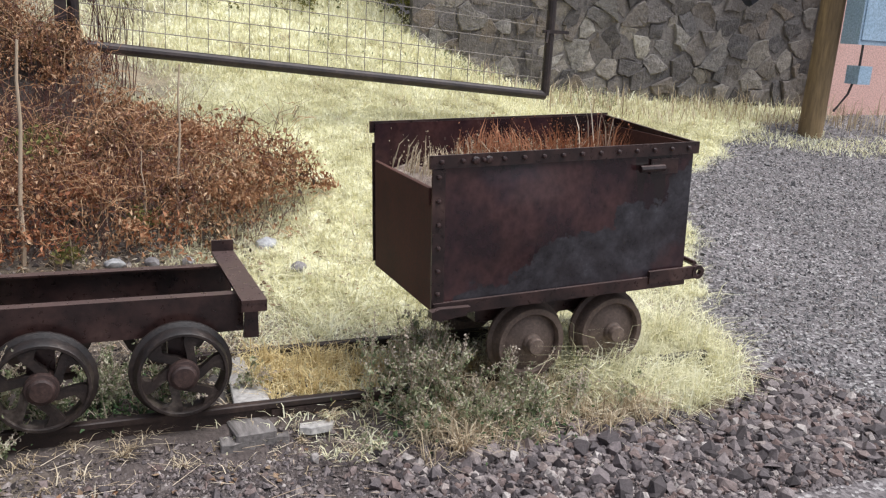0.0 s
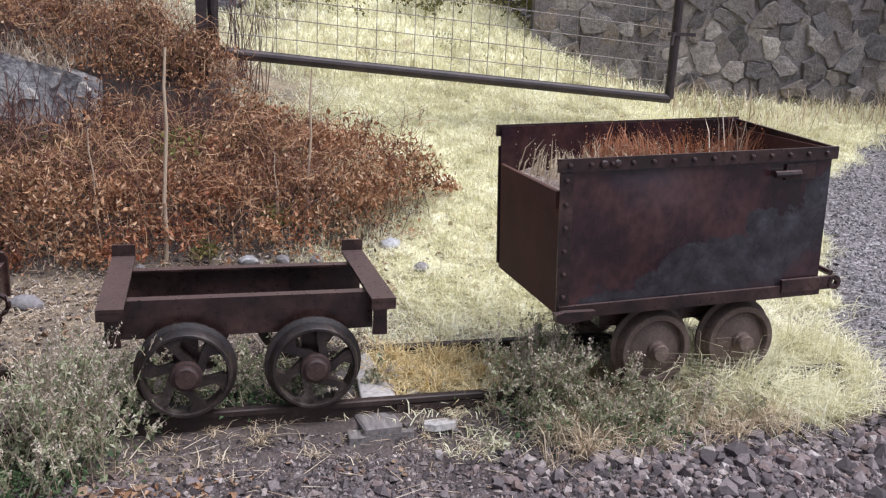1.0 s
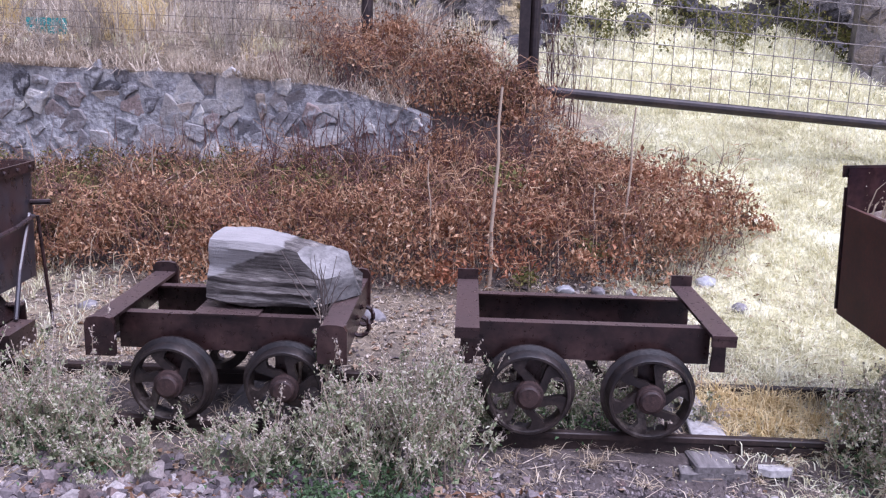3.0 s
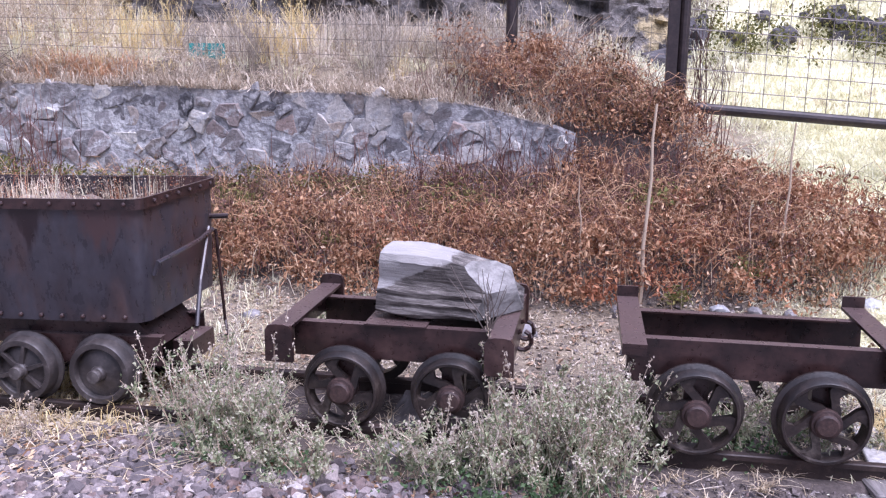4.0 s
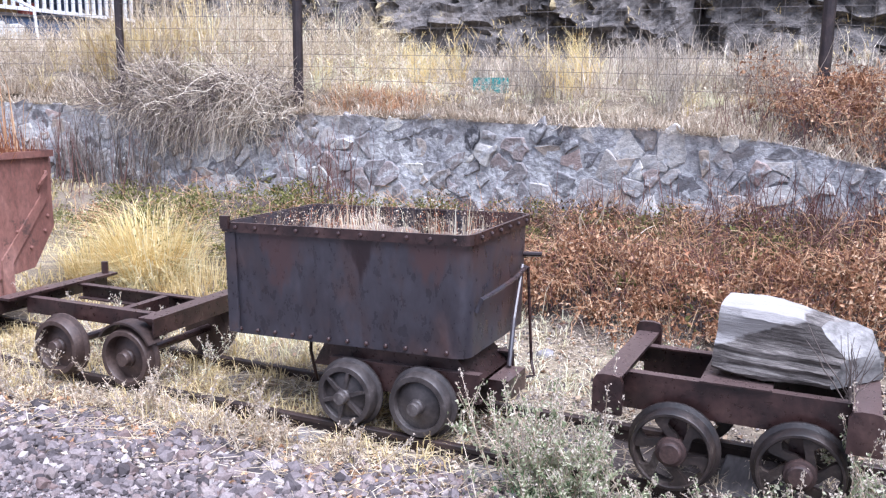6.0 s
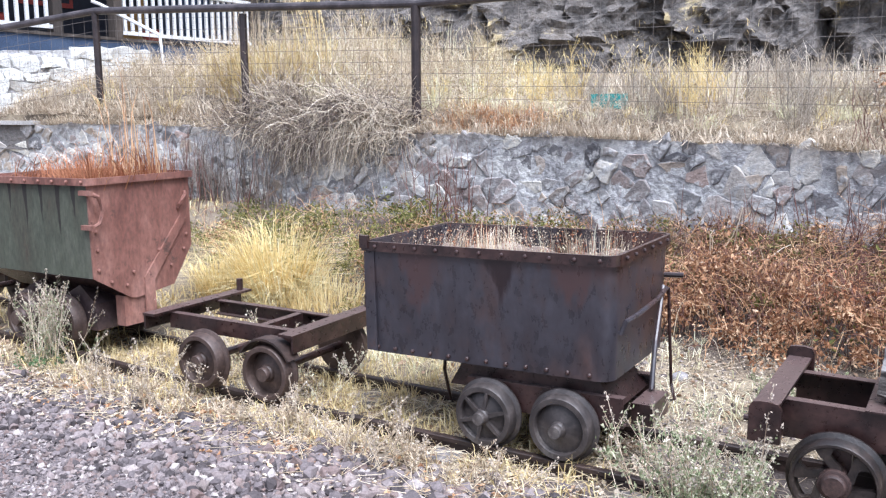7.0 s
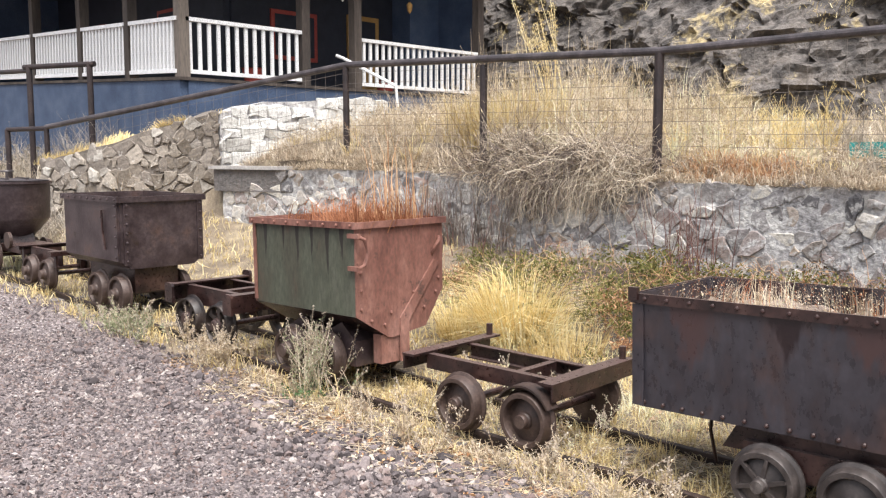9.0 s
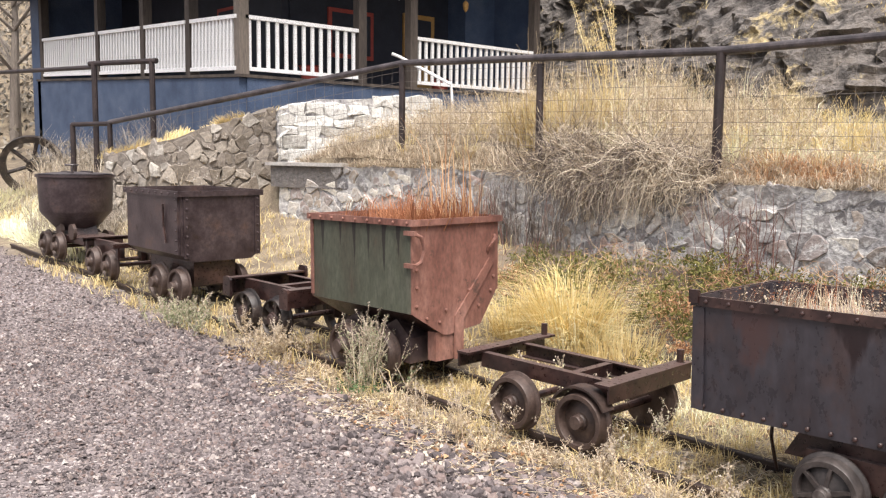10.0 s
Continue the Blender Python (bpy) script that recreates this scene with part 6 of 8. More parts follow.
def pebbles(name, x, y, size, label, seed, sink=0.2, round_=False, mat=GRAVEL):
    r = np.random.default_rng(seed)
    n = len(x)
    base = np.array([(1, 0, 0), (-1, 0, 0), (0, 1, 0), (0, -1, 0), (0, 0, 1), (0, 0, -1)], float)
    if round_:
        base = ICO
    m = len(base)
    v = base[None] * r.uniform(0.65, 1.25, (n, m, 1)) + r.normal(0, 0.12 if round_ else 0.22, (n, m, 3))
    v *= np.stack([np.ones(n), r.uniform(0.6, 1.0, n), r.uniform(0.6, 1.0, n)], -1)[:, None]
    a, b = r.uniform(0, 2 * np.pi, n), r.normal(0, 0.35, n)
    ca, sa, cb, sb = np.cos(a)[:, None], np.sin(a)[:, None], np.cos(b)[:, None], np.sin(b)[:, None]
    X, Y, Z = v[..., 0], v[..., 1] * cb - v[..., 2] * sb, v[..., 1] * sb + v[..., 2] * cb
    v = np.stack([X * ca - Y * sa, X * sa + Y * ca, Z], -1) * size[:, None, None]
    z = height_at(x, y)
    v += np.stack([x, y, z + size * sink], -1)[:, None]
    f = ICO_F if round_ else np.array([(0, 2, 4), (2, 1, 4), (1, 3, 4), (3, 0, 4)])
    return stuff(name, v.reshape(-1, 3), (np.arange(n)[:, None, None] * m + f[None]).reshape(-1, 3), mat, label, "gravel")


def on_drive(x, y):
    return gravel_mask(x, y) * (1 - 0.75 * dirt_gap_mask(x, y))


x, y, r = scatter(95000, -9.5, -1.2, 0.4, 3.25, lambda x, y: on_drive(x, y) * smooth_step(0.4, 1.3, y) * np.where(y < 2.1, smooth_step(-1.2, -2.2, x), 1), 11)
pebbles("gravel", x, y, np.exp(r.normal(-4.6, 0.36, len(x))), "loose purplish grey gravel of the drive", 1)
x, y, r = scatter(24000, -16, -9.5, -0.5, 3.3, on_drive, 12)
pebbles("gravel", x, y, np.exp(r.normal(-4.4, 0.3, len(x))), "loose purplish grey gravel of the drive", 2)
x, y, r = scatter(42000, -1.4, 3.6, 2.2, 3.2, on_drive, 13)
pebbles("gravel", x, y, np.exp(r.normal(-4.75, 0.45, len(x))), "loose purplish grey gravel of the drive", 3)
x, y, r = scatter(60000, 2.4, 9.5, 2.4, 8.6, on_drive, 14)
pebbles("gravel", x, y, np.exp(r.normal(-4.6, 0.3, len(x))), "loose grey gravel of the drive", 4, mat=GRAVEL_GREY)
edge = lambda x, y: on_drive(x, y) * np.clip(1.25 - np.abs(y - 2.72) / 0.5, 0, 1) * np.interp(x, [-9, -6, -4, -1.6, -1.0, 0.6, 1.3, 3.4], [0.05, 0.12, 0.6, 1, 0.3, 0.06, 0.4, 0.8])
x, y, r = scatter(32000, -9, 3.5, 2.2, 3.25, edge, 15)
pebbles("gravel", x, y, np.exp(r.normal(-3.85, 0.33, len(x))), "coarse broken stones beside the track", 5, 0.35, True)


# the pale grass slope behind the end cart
def grass_mask(x, y):
    g = (1 - gravel_mask(x, y)) * smooth_step(0.2, 1.2, x + 0.25 * np.sin(3 * y) - 0.0) * (y > 3.0)
    return np.clip(g * (0.45 + 0.9 * lumps(x, y, 1.4)), 0, 1)


x, y, r = scatter(150000, 0.3, 7.5, 2.8, 8.0, grass_mask, 21)
h = np.clip(r.normal(0.055, 0.02, len(x)), 0.02, 0.13) * (0.7 + 0.6 * lumps(x, y, 2.0))
blades("short_grass", np.stack([x, y, height_at(x, y)], -1), h, np.clip(r.normal(0.9, 0.35, len(x)), 0, 1.45), np.full(len(x), 0.006), GRASS_PALE, "short pale dry grass on the slope", "grass", 0.8, 21)
x, y, r = scatter(60000, -1.0, 8.5, 8.0, 13, lambda x, y: smooth_step(-0.6, 0.6, x) * (0.4 + 0.6 * lumps(x, y)), 22)
blades("short_grass", np.stack([x, y, height_at(x, y)], -1), np.clip(r.normal(0.11, 0.05, len(x)), 0.03, 0.35), np.clip(r.normal(0.7, 0.35, len(x)), 0, 1.4), np.full(len(x), 0.012), GRASS_PALE, "short pale dry grass on the slope", "grass", 0.8, 22)
# the thick yellow tuft beside the end cart's wheels and between the rails
def tuft_field(name, n, x0, x1, y0, y1, hm, mat, label, seed, keep=None, wid=0.005, lean=0.7):
    x, y, r = scatter(n, x0, x1, y0, y1, keep, seed)
    # gathered into tussocks
    x = x + 0.04 * np.sin(37 * x + 11 * y)
    y = y + 0.04 * np.sin(29 * y - 17 * x)
    h = np.clip(r.normal(hm, hm * 0.35, len(x)), hm * 0.25, hm * 2) * (0.5 + lumps(x, y, 3.0, seed))
    return blades(name, np.stack([x, y, height_at(x, y)], -1), h, np.clip(r.normal(lean, 0.35, len(x)), 0, 1.4), np.full(len(x), wid), mat, label, "grass", 0.9, seed)


tuft_field("dry_grass", 17000, 1.95, 3.25, 2.92, 4.3, 0.21, GRASS_PALE, "thick yellow dry grass around the end cart", 31, lambda x, y: smooth_step(0.75, 0.45, np.hypot((x - 2.55) / 1.0, (y - 3.45) / 0.75)))
tuft_field("dry_grass", 6000, 0.7, 1.75, 3.38, 3.9, 0.11, GRASS_GOLD, "dry grass between the rails", 32, lambda x, y: 0.3 + 0.7 * lumps(x, y, 3))
tuft_field("dry_grass", 7000, 1.3, 2.4, 2.85, 3.5, 0.12, WEED_TAN, "dry grass in front of the end cart", 33, lambda x, y: 0.2 + 0.8 * lumps(x, y, 3))
tuft_field("dry_grass", 12000, -6.2, -2.6, 3.02, 4.4, 0.10, GRASS_GOLD, "dry grass along the rails", 34, lambda x, y: np.clip(lumps(x, y, 2.5) * 1.3 - 0.25, 0, 1))
tuft_field("dry_grass", 16000, -13.5, -6.0, 3.0, 4.6, 0.13, GRASS_GOLD, "dry grass along the rails", 35, lambda x, y: np.clip(lumps(x, y, 2.5) * 1.3 - 0.35, 0, 1), 0.007)
tuft_field("dry_grass", 16000, -3.2, 1.2, 3.0, 5.4, 0.05, WEED_TAN, "thin dry grass and straw behind the rails", 36, lambda x, y: np.clip(lumps(x, y, 2.2) * 1.1 - 0.2, 0, 1), 0.005, 1.1)
tuft_field("dry_grass", 9000, -5.5, -2.0, 4.3, 5.6, 0.09, GRASS_PALE, "dry grass behind the carts", 37, lambda x, y: np.clip(lumps(x, y, 1.8, 2) * 1.4 - 0.4, 0, 1))
tuft_field("dry_grass", 15000, -13, -5.0, 4.4, 6.9, 0.13, GRASS_GOLD, "golden dry grass below the wall", 38, lambda x, y: np.clip(lumps(x, y, 1.5, 4) * 1.2 - 0.1, 0, 1) * (y < wall_y(x) - 0.1) * (1 - 0.8 * vine_cover(x, y)), 0.008)
tuft_field("dry_grass", 9000, -21, -13.3, 3.6, 6.3, 0.2, GRASS_PALE, "pale grass beside the far yard", 39, None, 0.014)


# clumps of long grass
def clump(name, cx, cy, n, rad, h, mat, label, seed, wid=0.006, lean=0.55):
    r = np.random.default_rng(seed)
    a = r.uniform(0, 2 * np.pi, n)
    q = rad * 0.35 * np.sqrt(r.uniform(0, 1, n))
    x, y = cx + q * np.cos(a), cy + q * np.sin(a)
    base = thing(name, (cx, cy, float(height_at(cx, cy))), label, "grass clump")
    o = blades("foliage", np.stack([x - cx, y - cy, height_at(x, y) - float(height_at(cx, cy))], -1), h * r.uniform(0.4, 1.1, n), np.clip(lean + r.normal(0, 0.3, n), 0.02, 1.3), np.full(n, wid), mat, "", "", 1.0, seed, "", a + r.normal(0, 0.5, n))
    o.parent = base
    return base


clump("grass_clump", -6.35, 5.35, 1900, 0.6, 0.92, YELLOW_GRASS, "large yellow clump of drooping dry grass", 41, 0.005, 0.80)
clump("grass_clump", -6.2, 5.25, 300, 0.8, 0.75, GRASS_PALE, "large pale clump of drooping dry grass", 48, 0.007, 0.75)
clump("grass_clump", -6.75, 5.15, 420, 0.6, 0.5, YELLOW_GRASS, "golden clump of drooping dry grass", 42, 0.007)
clump("grass_clump", -5.75, 5.25, 420, 0.9, 0.4, GRASS_GOLD, "golden clump of dry grass", 43, 0.007)
clump("grass_clump", -3.25, 6.0, 350, 0.4, 0.34, GRASS_GOLD, "golden clump of grass among the vines", 44)
clump("grass_clump", -8.6, 7.9, 900, 1.6, 0.9, GRASS_GOLD, "tall golden grass above the wall", 45, 0.012, 0.3)
clump("grass_clump", -8.3, 8.2, 160, 0.9, 1.15, GRASS_GOLD, "tall golden grass above the wall", 46, 0.009, 0.22)
plume = thing("plume_grass", (-8.15, 8.2, float(height_at(-8.15, 8.2))), "very tall golden plume grass above the wall", "grass clump")
q = np.random.default_rng(47)
n = 16
foot = np.stack([q.normal(0, 0.10, n), q.normal(0, 0.10, n), np.zeros(n)], -1)
rise_p = np.stack([q.normal(-0.22, 0.16, n), q.normal(0, 0.12, n), q.uniform(1.2, 1.95, n)], -1)
t4 = np.linspace(0, 1, 4)[None, :, None]
line_s = foot[:, None] + rise_p[:, None] * t4 + np.array([0.10, 0, 0]) * (4 * t4 * (1 - t4))
v, f = twig_arrays(line_s, 0.006, 0.003)
stuff("stalks", v, f, GRASS_GOLD, "", "", False, plume, "stuff")
j = np.repeat(np.arange(n), 90)
u = q.uniform(0.62, 1.02, len(j))[:, None]
pos = foot[j] + rise_p[j] * u + np.array([0.10, 0, 0]) * (4 * u * (1 - u)) + q.normal(0, 0.016, (len(j), 3))
v, f = leaf_arrays(pos, q.uniform(0.014, 0.034, len(j)), 48, 0.0, (0.10, 0.2))
stuff("plumes", v, f, GRASS_GOLD, "", "", False, plume, "stuff")


# the hillside above the wall
def tussocks(name, n_c, per, x0, x1, y0, y1, h, mat, label, seed, keep=None, wid=0.008, rad=0.09, lean=0.4):
    """Many clumps, each of its own height, the blades leaning out from the middle."""
    cx, cy, r = scatter(n_c, x0, x1, y0, y1, keep, seed)
    m = len(cx)
    hc = h(cx, cy) * r.uniform(0.45, 1.35, m)
    cnt = per
    a = r.uniform(0, 2 * np.pi, (m, cnt))
    q = rad * r.uniform(0.5, 1.5, (m, 1)) * np.sqrt(r.uniform(0, 1, (m, cnt)))
    x, y = (cx[:, None] + q * np.cos(a)).ravel(), (cy[:, None] + q * np.sin(a)).ravel()
    hh = (hc[:, None] * r.uniform(0.35, 1.1, (m, cnt))).ravel()
    tilt = r.normal(0, 0.25, (m, 1))
    ln = np.clip(np.abs(lean + tilt + r.normal(0, 0.3, (m, cnt))), 0, 1.35).ravel()
    az = (a + r.normal(0, 0.8, (m, cnt))).ravel()
    blades(name, np.stack([x, y, height_at(x, y)], -1), hh, ln, np.full(len(x), wid), mat, label, "grass", 0.7, seed, "stuff", az)
    return x, y, hh


def above_wall(x, y):
    return (y > wall_y(x) + 0.25) * smooth_step(0.2, -0.6, x)


def hill_h(x, y):
    return np.interp(x, [-11, -9.5, -8.3, -6.7, -5.5, -3, -1], [0.35, 0.62, 0.85, 0.60, 0.28, 0.24, 0.30]) * (1 - 0.62 * np.exp(-((x + 4.9 - (9.14 - y) * 0.40) / 0.45) ** 2)) * (0.6 + 0.8 * lumps(x, y, 1.7, 11)) * np.clip(0.5 + (y - wall_y(x)) * 0.35, 0.45, 1.0)


tussocks("hill_grass", 560, 30, -12.5, 0.0, 6.6, 10.8, hill_h, HILL_TAN, "greyish tan dry weeds above the stone wall", 51, above_wall, 0.007, 0.15, 0.55)
tussocks("hill_grass", 420, 32, -12.5, 0.0, 6.6, 10.8, hill_h, GRASS_GOLD, "golden dry grass above the stone wall", 52, lambda x, y: above_wall(x, y) * lumps(x, y, 1.5, 9))
tussocks("hill_grass", 520, 32, -9.0, 0.0, 7.2, 10.8, hill_h, GRASS_PALE, "pale dry grass above the stone wall", 53, lambda x, y: above_wall(x, y) * lumps(x, y, 1.2, 3))
tussocks("hill_grass", 70, 30, -4.6, -0.6, 7.8, 9.8, lambda x, y: 0.66 + 0 * x, HILL_TAN, "tall pinkish dry weeds above the wall", 57, above_wall, 0.006, 0.2, 0.25)
tussocks("short_grass", 2600, 22, 0.6, 6.5, 4.2, 8.6, lambda x, y: 0.075 + 0 * x, GRASS_PALE, "pale dry tussocks on the slope", 24, grass_mask, 0.006, 0.07, 0.8)
tussocks("matted_grass", 900, 34, 0.7, 6.5, 4.2, 9.2, lambda x, y: 0.17 + 0 * x, GRASS_PALE, "matted long pale grass lying on the slope", 28, grass_mask, 0.006, 0.11, 1.25)
tussocks("matted_grass", 260, 26, 0.7, 6.0, 4.3, 9.2, lambda x, y: 0.12 + 0 * x, WEED_TAN, "tan matted tufts in the pale slope", 29, lambda x, y: grass_mask(x, y) * (lumps(x, y, 1.9, 6) > 0.5), 0.006, 0.12, 1.1)
tussocks("track_weeds", 150, 22, -7.2, -2.9, 2.95, 3.32, lambda x, y: 0.11 + 0 * x, WEED_TAN, "dry tan weeds along the rail", 25, None, 0.005, 0.06, 0.7)
tussocks("track_weeds", 110, 24, -7.0, -2.9, 3.38, 3.9, lambda x, y: 0.12 + 0 * x, GRASS_GOLD, "dry golden weeds between the rails", 26, None, 0.005, 0.06, 0.7)
tussocks("track_weeds", 90, 20, -5.2, -3.6, 4.1, 5.3, lambda x, y: 0.18 + 0 * x, GRASS_GOLD, "golden weeds behind the low truck", 27, None, 0.005, 0.07, 0.6)
def weed_sprays(name, n, x0, x1, y0, y1, h, mat, label, seed, keep, per=14):
    """Bushy dry weeds: stems fanning from a foot, each with side twigs and a haze of seed heads."""
    cx, cy, r = scatter(n, x0, x1, y0, y1, keep, seed)
    m = len(cx)
    hc = h(cx, cy) * r.uniform(0.6, 1.25, m)
    az, ln = r.uniform(0, 2 * np.pi, (m, per)), np.abs(r.normal(0.25, 0.22, (m, per)))
    L = hc[:, None] * r.uniform(0.5, 1.1, (m, per))
    foot = np.stack([cx, cy, height_at(cx, cy)], -1)[:, None] + np.stack([0.05 * np.cos(az), 0.05 * np.sin(az), 0 * az], -1)
    tip = np.stack([np.cos(az) * np.sin(ln) * L, np.sin(az) * np.sin(ln) * L, np.cos(ln) * L], -1)
    foot, tip, L = foot.reshape(-1, 3), tip.reshape(-1, 3), L.ravel()
    t3 = np.linspace(0, 1, 3)[None, :, None]
    main = foot[:, None] + tip[:, None] * t3 + r.normal(0, 0.012, (len(foot), 3, 3))
    j = np.repeat(np.arange(len(foot)), 4)
    u = r.uniform(0.3, 0.9, len(j))[:, None]
    s0, sa, sl = foot[j] + tip[j] * u, r.uniform(0, 2 * np.pi, len(j)), L[j] * r.uniform(0.15, 0.4, len(j))
    st = np.stack([np.cos(sa) * sl * 0.6, np.sin(sa) * sl * 0.6, sl * 0.8], -1)
    t2 = np.linspace(0, 1, 2)[None, :, None]
    v1, f1 = twig_arrays(main, 0.0034, 0.0016)
    v2, f2 = twig_arrays(s0[:, None] + st[:, None] * t2, 0.0022, 0.0012)
    stuff(name, np.concatenate([v1, v2]), np.concatenate([f1, f2 + len(v1)]), mat, label, "weeds")
    k = np.repeat(np.arange(len(j)), 3)
    pos = s0[k] + st[k] * r.uniform(0.4, 1.05, len(k))[:, None] + r.normal(0, 0.012, (len(k), 3))
    leaves("seed_heads", pos, r.uniform(0.007, 0.018, len(k)), mat, label, "weeds", seed + 1, 0.2)


PINK_GREY_WEED = plant("pinkish_grey_weed", [(0.15, 0.125, 0.10), (0.31, 0.265, 0.215), (0.50, 0.44, 0.365), (0.68, 0.615, 0.53)], 0.25)
weed_sprays("dry_bush", 120, -5.0, -0.9, 7.2, 9.6, lambda x, y: 0.42 + 0 * x, PINK_GREY_WEED, "bushy pinkish grey dry weeds above the wall", 221, lambda x, y: above_wall(x, y) * np.clip(lumps(x, y, 1.6, 12) * 2.0 - 0.55, 0, 1))
weed_sprays("dry_bush", 150, -11.0, -6.2, 7.1, 9.8, lambda x, y: hill_h(x, y) * 0.95 + 0.12, WEED_TAN, "bushy tan dry weeds above the wall", 223, lambda x, y: above_wall(x, y) * np.clip(lumps(x, y, 1.8, 3) * 2.0 - 0.5, 0, 1))
weed_sprays("dry_bush", 60, -6.6, -3.2, 7.8, 9.8, lambda x, y: 0.48 + 0 * x, YELLOW_GRASS, "bushy yellow dry weeds on the terrace", 225, lambda x, y: above_wall(x, y) * np.clip(lumps(x, y, 2.2, 8) * 2.2 - 0.7, 0, 1))
# seed heads on the taller weeds
x, y, r = scatter(30000, -12, -0.4, 7.2, 9.6, lambda x, y: above_wall(x, y) * np.clip(lumps(x, y, 2.4, 7) * 1.7 - 0.6, 0, 1), 58)
leaves("seed_heads", np.stack([x, y, height_at(x, y) + hill_h(x, y) * r.uniform(0.3, 1.0, len(x))], -1), r.uniform(0.012, 0.032, len(x)), WEED_TAN, "dry seed heads above the stone wall", "weeds", 58, 0.2)
x, y, r = scatter(110000, -12.5, -0.9, 6.4, 7.9, lambda x, y: (np.abs(y - wall_y(x) - 0.2) < 0.22) * np.clip(lumps(x, y, 1.6, 1) * 1.5 - 0.05, 0, 1), 54)
blades("dead_grass", np.stack([x, y, vine_top(x, y)], -1), np.clip(r.normal(0.16, 0.06, len(x)), 0.05, 0.4), np.clip(r.normal(1.0, 0.35, len(x)), 0, 1.5), np.full(len(x), 0.007), HILL_TAN, "matted dead grass on the wall top", "grass", 1.0, 54)
x, y, r = scatter(3600, -6.1, -4.5, 7.35, 7.8, lambda x, y: smooth_step(0.75, 0.2, np.abs(x + 5.4)) * lumps(x, y, 4), 55)
blades("rust_red_grass", np.stack([x, y, height_at(x, y)], -1), r.uniform(0.10, 0.32, len(x)), np.clip(r.normal(0.8, 0.3, len(x)), 0, 1.4), np.full(len(x), 0.008), RUST_STRAW, "rust-orange dry weeds on the wall top", "weeds", 0.9, 55)
x, y, r = scatter(7000, -40, 16, 10.3, 12.5, lambda x, y: np.clip(lumps(x, y, 0.9, 5) * 1.6 - 0.4, 0, 1), 56)
blades("hill_grass", np.stack([x, y, height_at(x, y)], -1), r.uniform(0.12, 0.42, len(x)), np.clip(r.normal(0.6, 0.3, len(x)), 0, 1.3), np.full(len(x), 0.012), HILL_TAN, "dry grass at the foot of the cliff", "grass", 0.5, 56)

# grey tangle that hangs over the wall
t = np.linspace(0, 1, 5)[None, :, None]


def tangle(n, seed, mat, label, spread, r0):
    r = np.random.default_rng(seed)
    knots = r.normal(-7.2, spread, 26)
    k = r.integers(0, 26, n)
    sx = np.clip(knots[k] + r.normal(0, 0.12, n), -9.8, -6.3)
    sy = wall_y(sx) + r.uniform(0.0, 0.35, n)
    sz = wall_top(sx) + 0.05 + r.uniform(0.0, 0.16, n) + 0.10 * np.sin(7 * knots[k])
    az = r.uniform(-np.pi, 0.1, n) + 0.3
    step = r.uniform(0.05, 0.12, n)
    pts = [np.stack([sx, sy, sz], -1)]
    el = r.uniform(-0.2, 0.9, n)
    hang = np.exp(-((sx + 7.1) / 0.5) ** 2)
    for _ in range(6):
        az = az + r.normal(0, 0.85, n)
        el = el - r.uniform(0.0, 0.4, n) * (0.3 + hang) + r.normal(0, 0.45, n)
        el = np.clip(el, -1.3, 1.0)
        q = pts[-1] + np.stack([np.cos(az) * np.cos(el), np.sin(az) * np.cos(el), np.sin(el)], -1) * step[:, None]
        low = q[:, 2] < wall_top(q[:, 0]) + 0.03
        q[:, 1] = np.where(low, np.minimum(q[:, 1], wall_y(q[:, 0]) - 0.03 - 0.1 * r.uniform(0, 1, n)), q[:, 1])
        pts.append(q)
    twigs("hanging_tangle", np.stack(pts, 1), r0, 0.0016, mat, label, "bush")


tangle(2200, 61, HILL_TAN, "pale dead tangle hanging over the stone wall", 0.55, 0.0042)
tangle(1500, 62, STEM_GREY, "dark dead twigs hanging over the stone wall", 0.6, 0.004)
r = np.random.default_rng(63)

# the brown vines on the bank
def near_wall(x, y):
    return smooth_step(5.65, 6.1, y) * (y < wall_y(x)) * smooth_step(-0.5, -1.1, x)


def vine_height(x, y):
    return vine_cover(x, y) * (1 - 0.4 * near_wall(x, y)) * (0.08 + 0.22 * lumps(x, y, 2.3, 2) + 0.24 * lumps(x, y, 6.0, 3) + 0.08 * np.exp(-((y - 5.7) / 0.3) ** 2))


def vines(n, seed, mat, keep, label, s0=0.024):
    x, y, r = scatter(n, -9.0, 1.7, 5.1, 7.7, lambda x, y: vine_cover(x, y) * keep(x, y) * ~((np.abs(y - wall_y(x) - 0.13) < 0.2) & (x < -1.6)), seed)
    z = vine_top(x, y) + vine_height(x, y) * (1 - r.uniform(0, 1, len(x)) ** 2.2 * 0.8) + 0.01
    leaves("vine_leaves", np.stack([x, y, z], -1), np.clip(r.normal(s0, 0.009, len(x)), 0.010, 0.06), mat, label, "vines", seed, 0.3)


